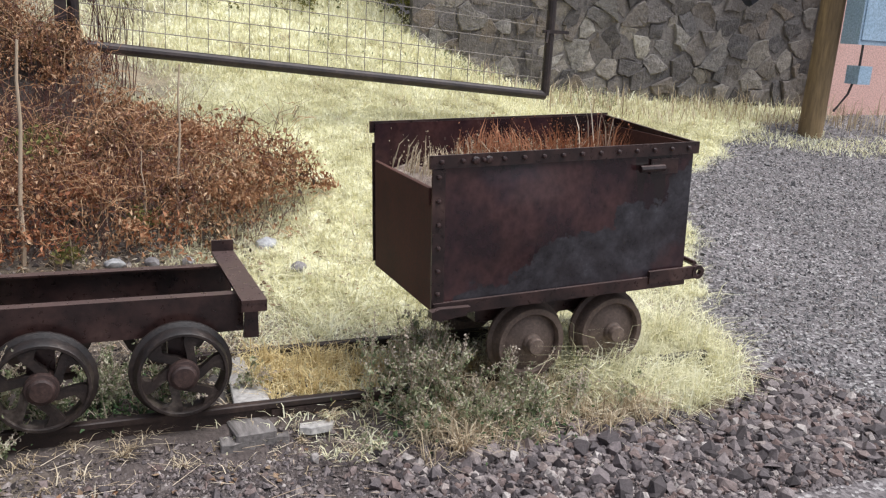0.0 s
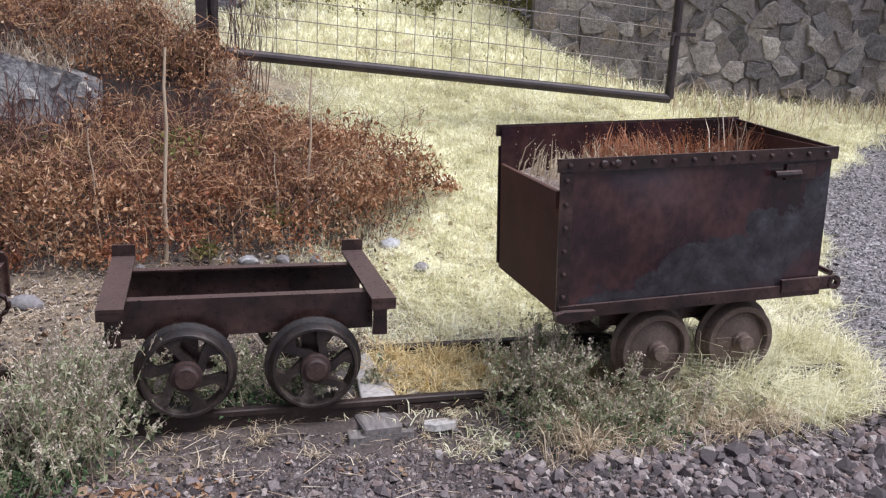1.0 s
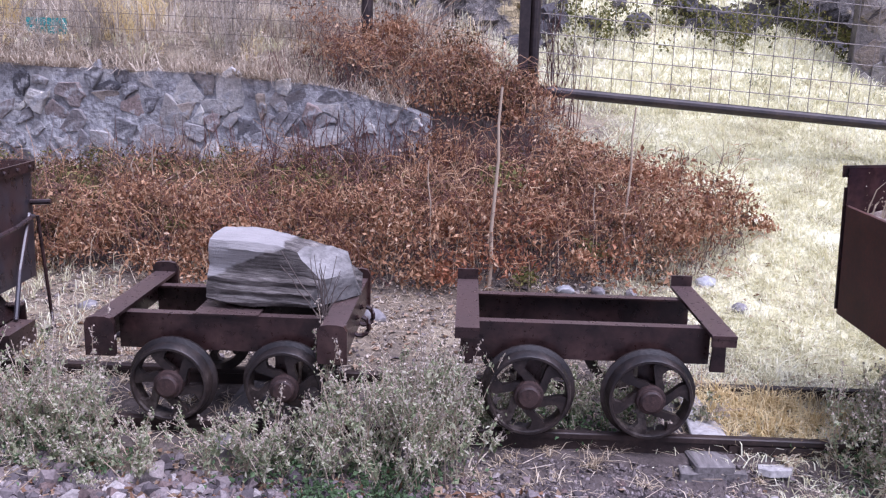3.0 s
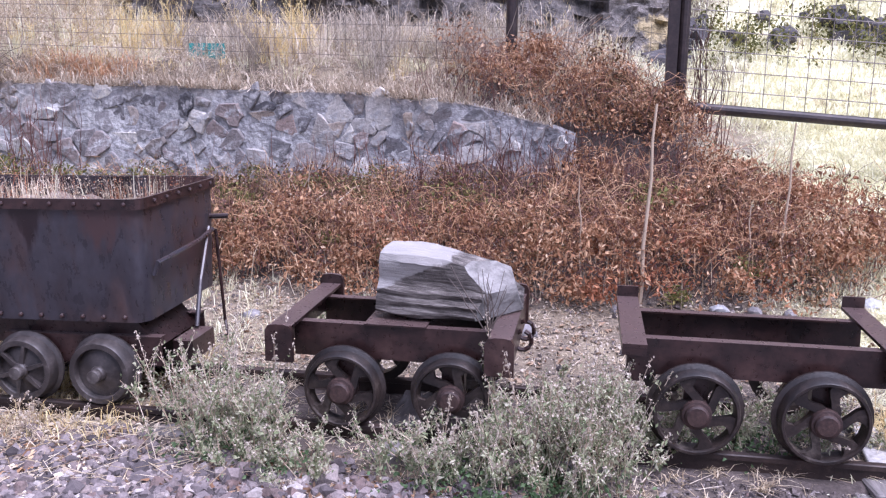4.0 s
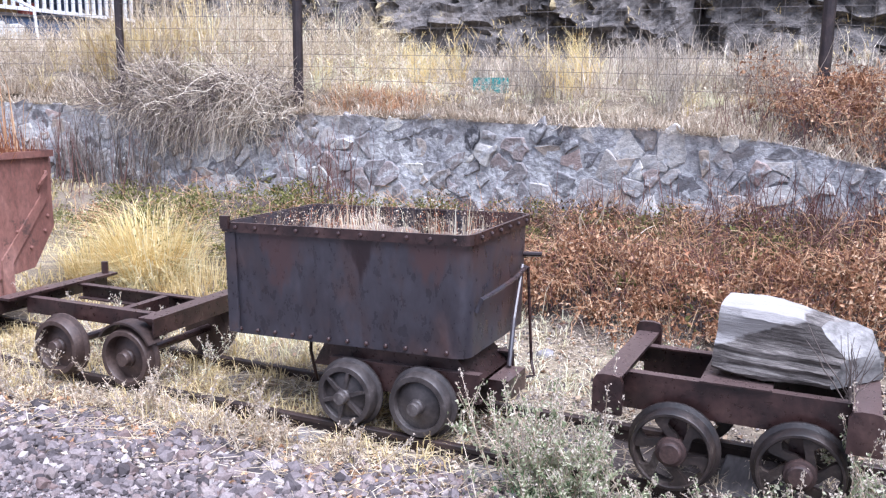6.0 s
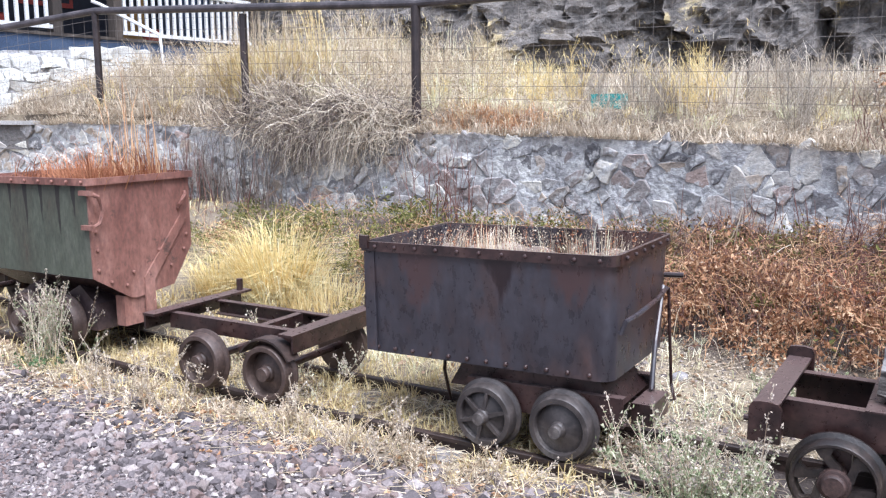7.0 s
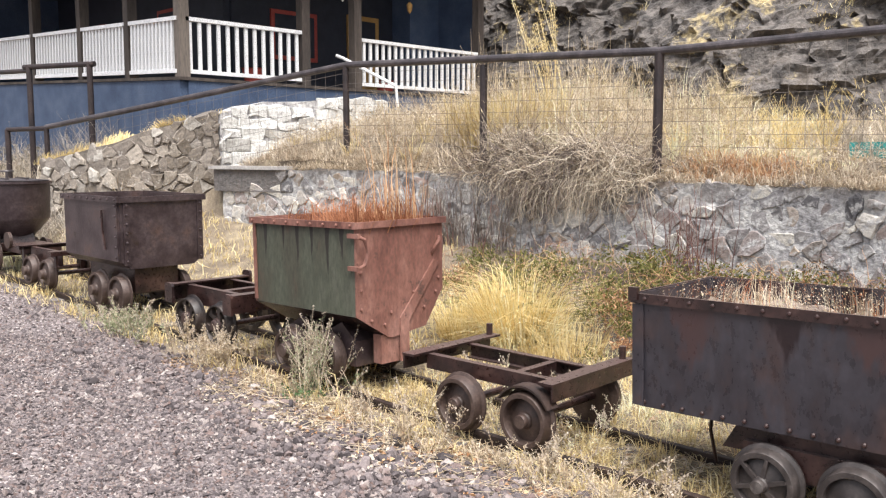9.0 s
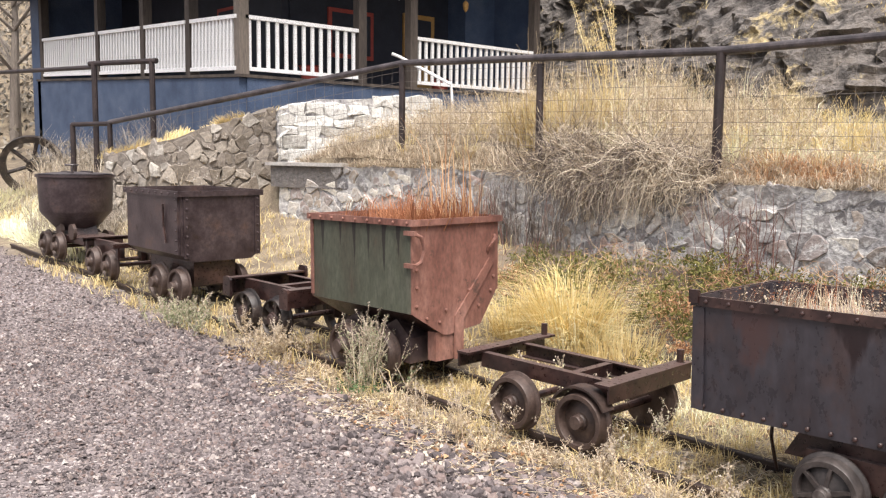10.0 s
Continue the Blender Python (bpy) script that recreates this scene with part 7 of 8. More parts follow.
def vine_lobes(n, per, seed, mat, keep, label, s0=0.031):
    """Rounded clumps of leaves, each a shell round its own middle, crowding over one another."""
    clear = lambda x, y: vine_cover(x, y) * keep(x, y) * ~((np.abs(y - wall_y(x) - 0.05) < 0.30) & (x < -0.8))
    cx, cy, r = scatter(n, -9.0, 1.75, 5.1, 7.75, clear, seed)
    m = len(cx)
    rad = r.uniform(0.07, 0.27, m) * (0.75 + 0.25 * vine_cover(cx, cy))
    a, e = r.uniform(0, 2 * np.pi, (m, per)), np.arcsin(r.uniform(-0.35, 1.0, (m, per)))
    k = rad[:, None] * (0.35 + 0.75 * r.uniform(0, 1, (m, per)) ** 0.7 + 0.12 * r.normal(0, 1, (m, per)))
    cz = vine_top(cx, cy) + vine_height(cx, cy) * r.uniform(0.25, 1.15, m)
    pos = np.stack([cx[:, None] + k * np.cos(a) * np.cos(e), cy[:, None] + k * np.sin(a) * np.cos(e), cz[:, None] + 0.85 * k * np.sin(e)], -1).reshape(-1, 3)
    pos = pos[(pos[:, 2] > height_at(pos[:, 0], pos[:, 1])) & ((pos[:, 1] < wall_y(pos[:, 0]) - 0.02) | (pos[:, 1] > wall_y(pos[:, 0]) + 0.12) | (pos[:, 0] > -0.75))]
    leaves("vine_leaves", pos, np.clip(r.normal(s0, 0.011, len(pos)), 0.010, 0.065), mat, label, "vines", seed, 0.2, None, (0.10, 0.30))


vine_lobes(1900, 160, 71, VINE_BROWN, lambda x, y: np.clip(smooth_step(-4.6, -2.6, x) + 0.25 * (lumps(x, y, 1.7, 8) > 0.6), 0, 1) * (1 - 0.88 * near_wall(x, y)) * np.clip(lumps(x, y, 2.9, 7) * 2.4 - 0.3, 0.3, 1), "withered brown vines covering the bank")
vine_lobes(1000, 120, 72, VINE_GREEN, lambda x, y: np.clip(smooth_step(-3.0, -4.6, x) + 0.08 + 0.8 * near_wall(x, y) * smooth_step(-0.3, -1.5, x), 0, 1) * np.clip(lumps(x, y, 2.6, 5) * 1.4, 0, 1), "olive green vines below the wall", 0.032)
vine_lobes(800, 150, 78, VINE_DARK, lambda x, y: smooth_step(-5.2, -3.8, x) * np.clip(0.22 + near_wall(x, y) + 0.5 * smooth_step(5.9, 6.3, y) * (x > -0.8), 0, 1), "dark withered vines below the wall", 0.030)
vine_lobes(420, 110, 73, RUST_WEED, lambda x, y: smooth_step(-2.8, 0.2, x) * smooth_step(6.2, 5.6, y), "orange withered vine leaves at the bank's foot", 0.032)
vines(60000, 77, VINE_BROWN, lambda x, y: smooth_step(-4.2, -2.2, x) * (1 - 0.8 * near_wall(x, y)) * np.clip(lumps(x, y, 6.0, 3) * 1.5 - 0.15, 0.12, 1), "fine withered brown leaves between the vines")
r = np.random.default_rng(74)
x, y, _ = scatter(3600, -3.6, 1.6, 5.15, 7.4, lambda x, y: vine_cover(x, y) * 0.5, 75)
n = len(x)
p0 = np.stack([x, y, vine_top(x, y) + 0.02], -1)
tip = np.stack([r.normal(0, 0.13, n), r.normal(-0.04, 0.12, n), r.uniform(0.08, 0.3, n) + vine_height(x, y) * 0.75], -1)
paths = p0[:, None] + tip[:, None] * t + r.normal(0, 0.012, (n, 5, 3))
twigs("vine_stems", paths, 0.0028, 0.0012, STEM_RED, "red-brown bare vine stems", "vines")
x, y, _ = scatter(1300, -3.4, 1.6, 5.15, 6.6, lambda x, y: vine_cover(x, y) * smooth_step(6.5, 5.5, y), 76)
n = len(x)
blades("dry_stalks", np.stack([x, y, vine_top(x, y)], -1), r.uniform(0.12, 0.42, n), np.abs(r.normal(0.3, 0.25, n)), np.full(n, 0.006), WEED_TAN, "pale dry stalks among the vines", "weeds", 0.4, 76)


x, y, r = scatter(17000, -8.5, 1.6, 5.15, 7.4, lambda x, y: vine_cover(x, y) * np.interp(x, [-5, -3], [0.25, 1]) * ~((np.abs(y - wall_y(x) - 0.13) < 0.2) & (x < -1.6)), 78)
n = len(x)
a = r.uniform(0, 2 * np.pi, n)
L = r.uniform(0.06, 0.30, n)
p0 = np.stack([x, y, vine_top(x, y) + vine_height(x, y) * r.uniform(0.75, 1.35, n)], -1)
dv = np.stack([np.cos(a) * L, np.sin(a) * L * 0.6, r.normal(0.0, 0.11, n)], -1)
arch = np.stack([0 * a, 0 * a, r.uniform(0, 0.07, n)], -1)
paths = p0[:, None] + dv[:, None] * t + arch[:, None] * 4 * t * (1 - t) + r.normal(0, 0.012, (n, 5, 3))
h = n // 2
twigs("vine_strands", paths[:h], 0.0026, 0.0012, RUST_STRAW, "brown dead strands over the vines", "vines")
twigs("vine_strands", paths[h:], 0.0022, 0.001, STEM_RED, "red-brown dead strands over the vines", "vines")
r = np.random.default_rng(79)


def bare_shrub(cx, cy, n, spread, h, seed, label, mat=STEM_RED):
    """Upright bare stems with forks."""
    q = np.random.default_rng(seed)
    x, y = q.normal(cx, spread, n), q.normal(cy, 0.08, n)
    if cy < wall_y(cx) and cx < -0.8:
        y = np.minimum(y, wall_y(x) - 0.06)
    b = np.stack([x, y, vine_top(x, y) + 0.0], -1)
    tip = np.stack([q.normal(0, 0.10, n), q.normal(-0.02, 0.06, n), h * q.uniform(0.45, 1.1, n)], -1)
    main = b[:, None] + tip[:, None] * t + q.normal(0, 0.008, (n, 5, 3))
    k = q.integers(1, 4, n)
    fork0 = main[np.arange(n), k]
    fk = fork0[:, None] + (np.stack([q.normal(0, 0.08, n), q.normal(0, 0.05, n), h * 0.4 * q.uniform(0.4, 1, n)], -1))[:, None] * t
    v1, f1 = twig_arrays(main, 0.0055, 0.002)
    v2, f2 = twig_arrays(fk, 0.0035, 0.0015)
    return stuff("bare_shrub", np.concatenate([v1, v2]), np.concatenate([f1, f2 + len(v1)]), mat, label, "shrub")


bare_shrub(-5.66, 6.98, 36, 0.22, 0.8, 81, "bare red-stemmed shrub against the stone wall")
bare_shrub(-1.25, 6.5, 110, 0.42, 0.62, 82, "bare red-stemmed shrub in front of the wall")
bare_shrub(-0.45, 6.35, 110, 0.35, 0.55, 83, "bare red-stemmed shrub in front of the wall")
bare_shrub(-2.6, 6.8, 22, 0.3, 0.5, 84, "bare thin shrub against the stone wall")
bare_shrub(-8.9, 6.6, 50, 0.45, 0.7, 85, "bare brown shrub against the stone wall")
bare_shrub(0.3, 7.3, 26, 0.12, 0.8, 86, "bare twiggy shrub beside the gate post")
bare_shrub(-8.3, 8.0, 60, 0.7, 1.3, 87, "thin bare weeds above the wall", WEED_TAN)

bare_shrub(-8.3, 6.85, 120, 0.5, 0.7, 89, "dark bare shrub against the stone wall", STEM_GREY)
bare_shrub(-0.55, 6.35, 60, 0.3, 0.4, 90, "dark bare stems at the wall end", STEM_GREY)
# bleached roots tangled in the vines
q = np.random.default_rng(88)
n = 34
b = np.stack([q.normal(-2.68, 0.14, n), q.normal(6.05, 0.08, n), np.full(n, 0.52)], -1)
tip = np.stack([q.normal(0.05, 0.22, n), q.normal(-0.1, 0.1, n), q.normal(0.06, 0.16, n)], -1)
twigs("bleached_roots", b[:, None] + tip[:, None] * t + q.normal(0, 0.02, (n, 5, 3)), 0.007, 0.003, STEM_PALE, "bleached white dead twigs on the vines", "twigs")

# tall dead stalks standing in the vines
for name, p, q_, rad in (("dead_stalk", (-0.26, 5.2, 0.1), (-0.22, 5.22, 1.42), 0.014), ("dead_stalk", (0.60, 5.4, 0.15), (0.63, 5.42, 1.31), 0.010), ("dead_stalk", (-0.62, 5.3, 0.15), (-0.66, 5.3, 0.95), 0.006), ("dead_stalk", (0.42, 5.35, 0.1), (0.40, 5.38, 0.8), 0.006)):
    a, b = Vector(p), Vector(q_)
    pts = [a.lerp(b, k / 6) + Vector((0.008 * math.sin(k * 2.1), 0, 0)) - a for k in range(7)]
    o = link_bm(name, rod(pts, rad, 7, None, 0.55), STEM_PALE)
    o.location = a
    tagged(o, "tall straight dead stalk standing among vines", "stalk")


# grey-green bushy weeds
def sage_bush(cx, cy, spread_x, spread_y, h, stems_n, seed, label, green=True, mat=SAGE, leaf=0.019):
    q = np.random.default_rng(seed)
    x, y = q.normal(cx, spread_x, stems_n), np.clip(q.normal(cy, spread_y, stems_n), cy - 2 * spread_y, cy + 2 * spread_y)
    b = np.stack([x, y, height_at(x, y) - 0.01], -1)
    tip = np.stack([np.clip(q.normal(0, 0.10, stems_n), -0.2, 0.2) + (x - cx) * 0.25, q.normal(-0.02, 0.10, stems_n), h * q.uniform(0.45, 1.1, stems_n)], -1)
    main = b[:, None] + tip[:, None] * t + np.stack([0 * x, 0 * x, 0.05 * h * np.ones(stems_n)], -1)[:, None] * 4 * t * (1 - t)
    base = thing("sage_weed", (cx, cy, float(height_at(cx, cy))), label, "weed", "grey-green weeds along the track")
    off = np.array([cx, cy, float(height_at(cx, cy))])
    v, f = twig_arrays(main - off, 0.003, 0.0012)
    o = stuff("woody_base", v, f, STEM_PALE, "", "", False, base, "stuff")
    # side shoots that carry the leaves
    ns = 4
    ks = q.uniform(0.2, 0.85, (stems_n, ns))
    ia = np.clip((ks * 4).astype(int), 0, 3)
    wa = (ks * 4 - ia)[..., None]
    row = np.arange(stems_n)[:, None]
    s0 = (main[row, ia] * (1 - wa) + main[row, ia + 1] * wa).reshape(-1, 3)
    ms = len(s0)
    aa = q.uniform(0, 2 * np.pi, ms)
    ls = h * q.uniform(0.12, 0.34, ms)
    side = s0[:, None] + np.stack([np.cos(aa) * ls * 0.55, np.sin(aa) * ls * 0.55, ls * 0.85], -1)[:, None] * t
    v, f = twig_arrays(side - off, 0.0018, 0.0009)
    stuff("side_growth", v, f, STEM_PALE, "", "", False, base, "stuff")
    for lines, k, low in ((main, 22, 0.12), (side, 11, 0.1)):
        nl = len(lines)
        u = q.uniform(low, 1.0, (nl, k))
        i = np.clip((u * 4).astype(int), 0, 3)
        w = (u * 4 - i)[..., None]
        rows_ = np.arange(nl)[:, None]
        pos = lines[rows_, i] * (1 - w) + lines[rows_, i + 1] * w + q.normal(0, 0.010, (nl, k, 3))
        pos = pos.reshape(-1, 3) - off
        v, f = leaf_arrays(pos, np.clip(q.normal(leaf, 0.004, len(pos)) * (1.6 - 0.85 * u.ravel()), 0.006, 0.045), seed + k, 0.15, (0.12, 0.28))
        stuff("foliage", v, f, mat, "", "", False, base, "")
        k = 12 if lines is main else 6
        u = q.uniform(0.0, 0.6, (nl, k)) ** 1.3
        pos = lines[:, 4][:, None] * (1 - u[..., None]) + lines[:, 2][:, None] * u[..., None] + q.normal(0, 0.006, (nl, k, 3))
        pos = pos.reshape(-1, 3) - off
        v, f = leaf_arrays(pos, np.clip(q.normal(0.012, 0.003, len(pos)), 0.005, 0.02), seed + 7 + k, 0.15)
        stuff("seed_spray", v, f, SEED_TIP, "pale pinkish seed heads", "", False, base, "stuff")
    # upright spikes thick with seed
    sp_i = np.arange(0, stems_n, 4)
    grow = np.stack([q.normal(0, 0.03, len(sp_i)), q.normal(0, 0.03, len(sp_i)), h * q.uniform(0.12, 0.34, len(sp_i))], -1)
    spike = main[sp_i, 2][:, None] + (main[sp_i, 4] - main[sp_i, 2] + grow)[:, None] * t
    v, f = twig_arrays(spike - off, 0.0022, 0.0012)
    stuff("spike_growth", v, f, STEM_PALE, "", "", False, base, "stuff")
    u = q.uniform(0.15, 1.02, (len(sp_i), 46))[..., None]
    pos = spike[:, 0][:, None] * (1 - u) + spike[:, 4][:, None] * u + q.normal(0, 0.007, (len(sp_i), 46, 3))
    pos = pos.reshape(-1, 3) - off
    v, f = leaf_arrays(pos, np.clip(q.normal(0.013, 0.003, len(pos)), 0.006, 0.02), seed + 17, 0.15)
    stuff("seed_spray", v, f, SEED_TIP, "pale pinkish seed heads", "", False, base, "stuff")
    if green:
        m = stems_n * 8
        gx_, gy_ = q.normal(cx, spread_x * 0.7, m), q.normal(cy - 0.06, spread_y, m)
        pos = np.stack([gx_, gy_, height_at(gx_, gy_) + q.uniform(0, 0.09, m)], -1) - off
        v, f = leaf_arrays(pos, np.clip(q.normal(0.022, 0.006, m), 0.008, 0.05), seed + 1, 0.4)
        stuff("low_leaves", v, f, GREEN, "fresh green leaves at the base", "", False, base, "")
    return base


sage_bush(-0.68, 3.12, 0.17, 0.10, 0.52, 70, 91, "grey-green bushy weed between two truck frames")
sage_bush(-1.08, 3.06, 0.22, 0.08, 0.30, 52, 92, "grey-green bushy weed in front of a truck frame")
sage_bush(1.38, 3.32, 0.13, 0.10, 0.38, 50, 94, "grey-green weed under the rusty ore cart")
sage_bush(1.72, 3.05, 0.20, 0.09, 0.25, 48, 95, "grey-green weed in front of the rusty ore cart")
sage_bush(-2.12, 3.16, 0.13, 0.10, 0.46, 50, 96, "grey-green bushy weed beside the blue-grey cart")
sage_bush(-1.86, 3.05, 0.15, 0.07, 0.22, 28, 97, "low grey-green weed beside the rail")
sage_bush(-6.42, 3.22, 0.13, 0.09, 0.52, 42, 98, "dry seed-head weed with green base by the hopper cart", True, SAGE, 0.014)
sage_bush(-7.6, 3.1, 0.25, 0.08, 0.30, 34, 99, "dry grey weed along the rail", False, WEED_TAN)
sage_bush(-9.0, 3.05, 0.25, 0.1, 0.28, 40, 100, "dry grey weed along the rail", False, SAGE)
sage_bush(-1.9, 4.7, 0.16, 0.1, 0.2, 20, 101, "small green weed behind the rails")
sage_bush(-5.0, 3.66, 0.3, 0.12, 0.44, 26, 102, "white seed-head weed growing through the truck frame", False, GRASS_PALE, 0.012)
sage_bush(0.12, 3.62, 0.22, 0.10, 0.20, 60, 105, "low grey-green weed under the truck frame", True)
sage_bush(-0.5, 3.6, 0.2, 0.12, 0.24, 60, 106, "low grey-green weed between the rails", True)
for cx, cy, sd in ((-0.92, 2.86, 103), (-0.66, 2.88, 104)):
    q = np.random.default_rng(sd)
    m = 260
    px, py = q.normal(cx, 0.07, m), q.normal(cy, 0.035, m)
    leaves("low_green_weed", np.stack([px, py, height_at(px, py) + q.uniform(0, 0.06, m)], -1), np.clip(q.normal(0.022, 0.006, m), 0.008, 0.05), GREEN, "small fresh green weed in the gravel", "weed", sd, 0.4)
# weeds before the stone wall and the pole
x, y, r = scatter(4500, 4.0, 10, 7.2, 8.75, lambda x, y: np.clip(1.1 - np.abs(y - np.interp(x, [4, 6, 9.5], [8.8, 8.35, 8.0])) / 0.6, 0, 1) * lumps(x, y, 2), 111)
blades("dry_weeds", np.stack([x, y, height_at(x, y)], -1), r.uniform(0.08, 0.42, len(x)), np.clip(r.normal(0.35, 0.25, len(x)), 0, 1.2), np.full(len(x), 0.009), WEED_TAN, "dry weeds at the foot of the stone wall", "weeds", 0.6, 111)
x, y, r = scatter(14000, 5.5, 11, 6.0, 8.2, lambda x, y: np.clip(1.2 - np.abs(y - np.interp(x, [5.5, 7.5, 11], [8.0, 7.3, 6.6])) / 0.35, 0, 1), 112)
blades("short_grass", np.stack([x, y, height_at(x, y)], -1), r.uniform(0.03, 0.12, len(x)), np.clip(r.normal(0.8, 0.3, len(x)), 0, 1.4), np.full(len(x), 0.01), GRASS_PALE, "pale grass at the edge of the drive", "grass", 0.8, 112)
x, y, r = scatter(5000, 2.4, 6.4, 8.3, 9.5, lambda x, y: np.clip(lumps(x, y, 2) * 3 - 1.5, 0, 1), 113)
leaves("dark_brush", np.stack([x, y, height_at(x, y) + r.uniform(0, 0.16, len(x))], -1), r.uniform(0.015, 0.035, len(x)), SAGE, "grey brush beside the stone wall", "brush", 113, 0.2)

# litter on the bare soil behind the rails and fine chips before them
x, y, r = scatter(6000, -3.2, 1.0, 3.95, 5.5, lambda x, y: 0.35 + 0.65 * lumps(x, y, 2.7, 1), 161)
pebbles("soil_chips", x, y, np.exp(r.normal(-4.9, 0.5, len(x))), "small stones scattered on the bare soil", 161, mat=CHIPS)
x, y, r = scatter(9000, -3.4, 1.1, 3.95, 5.5, lambda x, y: np.clip(lumps(x, y, 2.1, 4) * 1.4 - 0.2, 0, 1), 162)
leaves("fallen_leaves", np.stack([x, y, height_at(x, y) + 0.012], -1), np.clip(r.normal(0.018, 0.007, len(x)), 0.007, 0.04), SEED_TIP, "dull brown leaf litter on the bare soil", "leaves", 162, 0.7)
x, y, r = scatter(15000, -0.8, 1.8, 2.6, 3.25, None, 163)
pebbles("soil_chips", x, y, np.exp(r.normal(-5.15, 0.45, len(x))), "fine stone chips in the soil before the rail", 163, mat=CHIPS)
tuft_field("dry_grass", 4500, -0.5, 1.6, 3.08, 3.34, 0.045, WEED_TAN, "thin straw along the front rail", 164, lambda x, y: np.clip(lumps(x, y, 4, 2) * 1.5 - 0.6, 0, 1), 0.004, 1.0)
tuft_field("dry_grass", 11000, -3.0, 1.0, 4.1, 5.5, 0.05, WEED_TAN, "thin straw on the bare soil", 165, lambda x, y: np.clip(lumps(x, y, 3, 5) * 1.5 - 0.5, 0, 1), 0.004, 1.1)

# fallen leaves and straw along the track
x, y, r = scatter(4200, -7.5, 1.0, 2.75, 3.35, lambda x, y: np.clip(lumps(x, y, 2.8, 6) * 1.6 - 0.45, 0, 1) * np.interp(x, [-1.5, -1.0, -0.3], [1, 0.7, 0.2]) * np.clip(1.2 - np.abs(y - 3.0) / 0.3, 0, 1), 121)
leaves("fallen_leaves", np.stack([x, y, height_at(x, y) + 0.012], -1), np.clip(r.normal(0.026, 0.009, len(x)), 0.010, 0.06), LITTER, "fallen tan leaves along the rail", "leaves", 121, 0.85)
x, y, r = scatter(3600, -4.5, 1.6, 4.0, 5.6, lambda x, y: lumps(x, y, 2), 122)
leaves("fallen_leaves", np.stack([x, y, height_at(x, y) + 0.012], -1), np.clip(r.normal(0.03, 0.012, len(x)), 0.01, 0.07), LITTER, "fallen leaves behind the rails", "leaves", 122, 0.8)
x, y, r = scatter(1300, -5, 2.4, 2.7, 5.4, None, 123)
a = r.uniform(0, 2 * np.pi, len(x))
L = r.uniform(0.03, 0.16, len(x))
p = np.stack([x, y, height_at(x, y) + 0.014], -1)
dv = np.stack([np.cos(a) * L, np.sin(a) * L, r.uniform(0, 0.02, len(x))], -1)
twigs("fallen_straw", p[:, None] + dv[:, None] * t, 0.0016, 0.001, STEM_PALE, "loose straw and twigs on the ground", "straw")


x, y, r = scatter(12000, -8.0, -2.6, 2.85, 3.95, lambda x, y: np.clip(lumps(x, y, 3.1, 3) * 1.5 - 0.4, 0, 1), 124)
leaves("fallen_leaves", np.stack([x, y, height_at(x, y) + 0.014], -1), np.clip(r.normal(0.027, 0.01, len(x)), 0.01, 0.06), LITTER, "pale fallen leaves along the rails", "leaves", 124, 0.75)
tussocks("yard_weeds", 190, 34, -20.5, -13.6, 5.1, 6.4, lambda x, y: 0.55 + 0.45 * lumps(x, y, 1.4, 3), HILL_TAN, "dry weeds in front of the blue plinth", 125, None, 0.012, 0.16, 0.4)
tussocks("yard_weeds", 90, 26, -19, -13.2, 4.3, 6.3, lambda x, y: 0.30 + 0 * x, GRASS_GOLD, "golden weeds in front of the blue plinth", 126, None, 0.012, 0.16, 0.4)
x, y, r = scatter(9000, -21, -13.8, 5.3, 6.4, lambda x, y: np.clip(lumps(x, y, 1.6, 2) * 1.6 - 0.5, 0, 1), 127)
leaves("yard_brush", np.stack([x, y, height_at(x, y) + r.uniform(0, 0.7, len(x))], -1), r.uniform(0.03, 0.08, len(x)), WEED_GREY, "grey brush in front of the house", "brush", 127, 0.2)


# what grows in the carts
def filling(cart, x0, x1, y0, y1, z, seed, label):
    gx_, gy_ = np.meshgrid(np.linspace(x0, x1, 30), np.linspace(y0, y1, 18))
    gz_ = z + 0.02 * np.sin(9 * gx_ + 2) * np.sin(11 * gy_) + 0.012 * np.sin(31 * gx_ + 17 * gy_)
    k = (np.arange(17)[:, None] * 30 + np.arange(29)[None]).ravel()
    o = stuff("cart_soil", np.stack([gx_, gy_, gz_], -1).reshape(-1, 3), np.stack([k, k + 1, k + 31, k + 30], -1), SOIL, label, "soil", True, None, "thing")
    o.matrix_world = cart.matrix_world
    return lambda u, v: z + 0.02 * np.sin(9 * u + 2) * np.sin(11 * v)


def cart_weeds(cart, fz, n, x0, x1, y0, y1, h, mat, label, seed, wid=0.005, lean=0.25):
    q = np.random.default_rng(seed)
    x, y = q.uniform(x0, x1, n), q.uniform(y0, y1, n)
    hh = h * np.clip(q.normal(0.75, 0.3, n), 0.2, 1.5)
    o = blades("cart_weeds", np.stack([x, y, fz(x, y)], -1), hh, np.abs(q.normal(lean, 0.2, n)), np.full(n, wid), mat, label, "weeds", 0.4, seed)
    o.matrix_world = cart.matrix_world
    m = n * 3
    i = q.integers(0, n, m)
    pos = np.stack([x[i], y[i], fz(x[i], y[i]) + hh[i] * q.uniform(0.35, 0.95, m)], -1) + q.normal(0, 0.008, (m, 3))
    o = leaves("seed_heads", pos, q.uniform(0.004, 0.013, m), mat, label, "weeds", seed + 1, 0.2)
    o.matrix_world = cart.matrix_world


fz = filling(cart_a, -0.64, 0.62, -0.40, 0.28, 0.90, 1, "dry soil heaped inside the rusty ore cart")
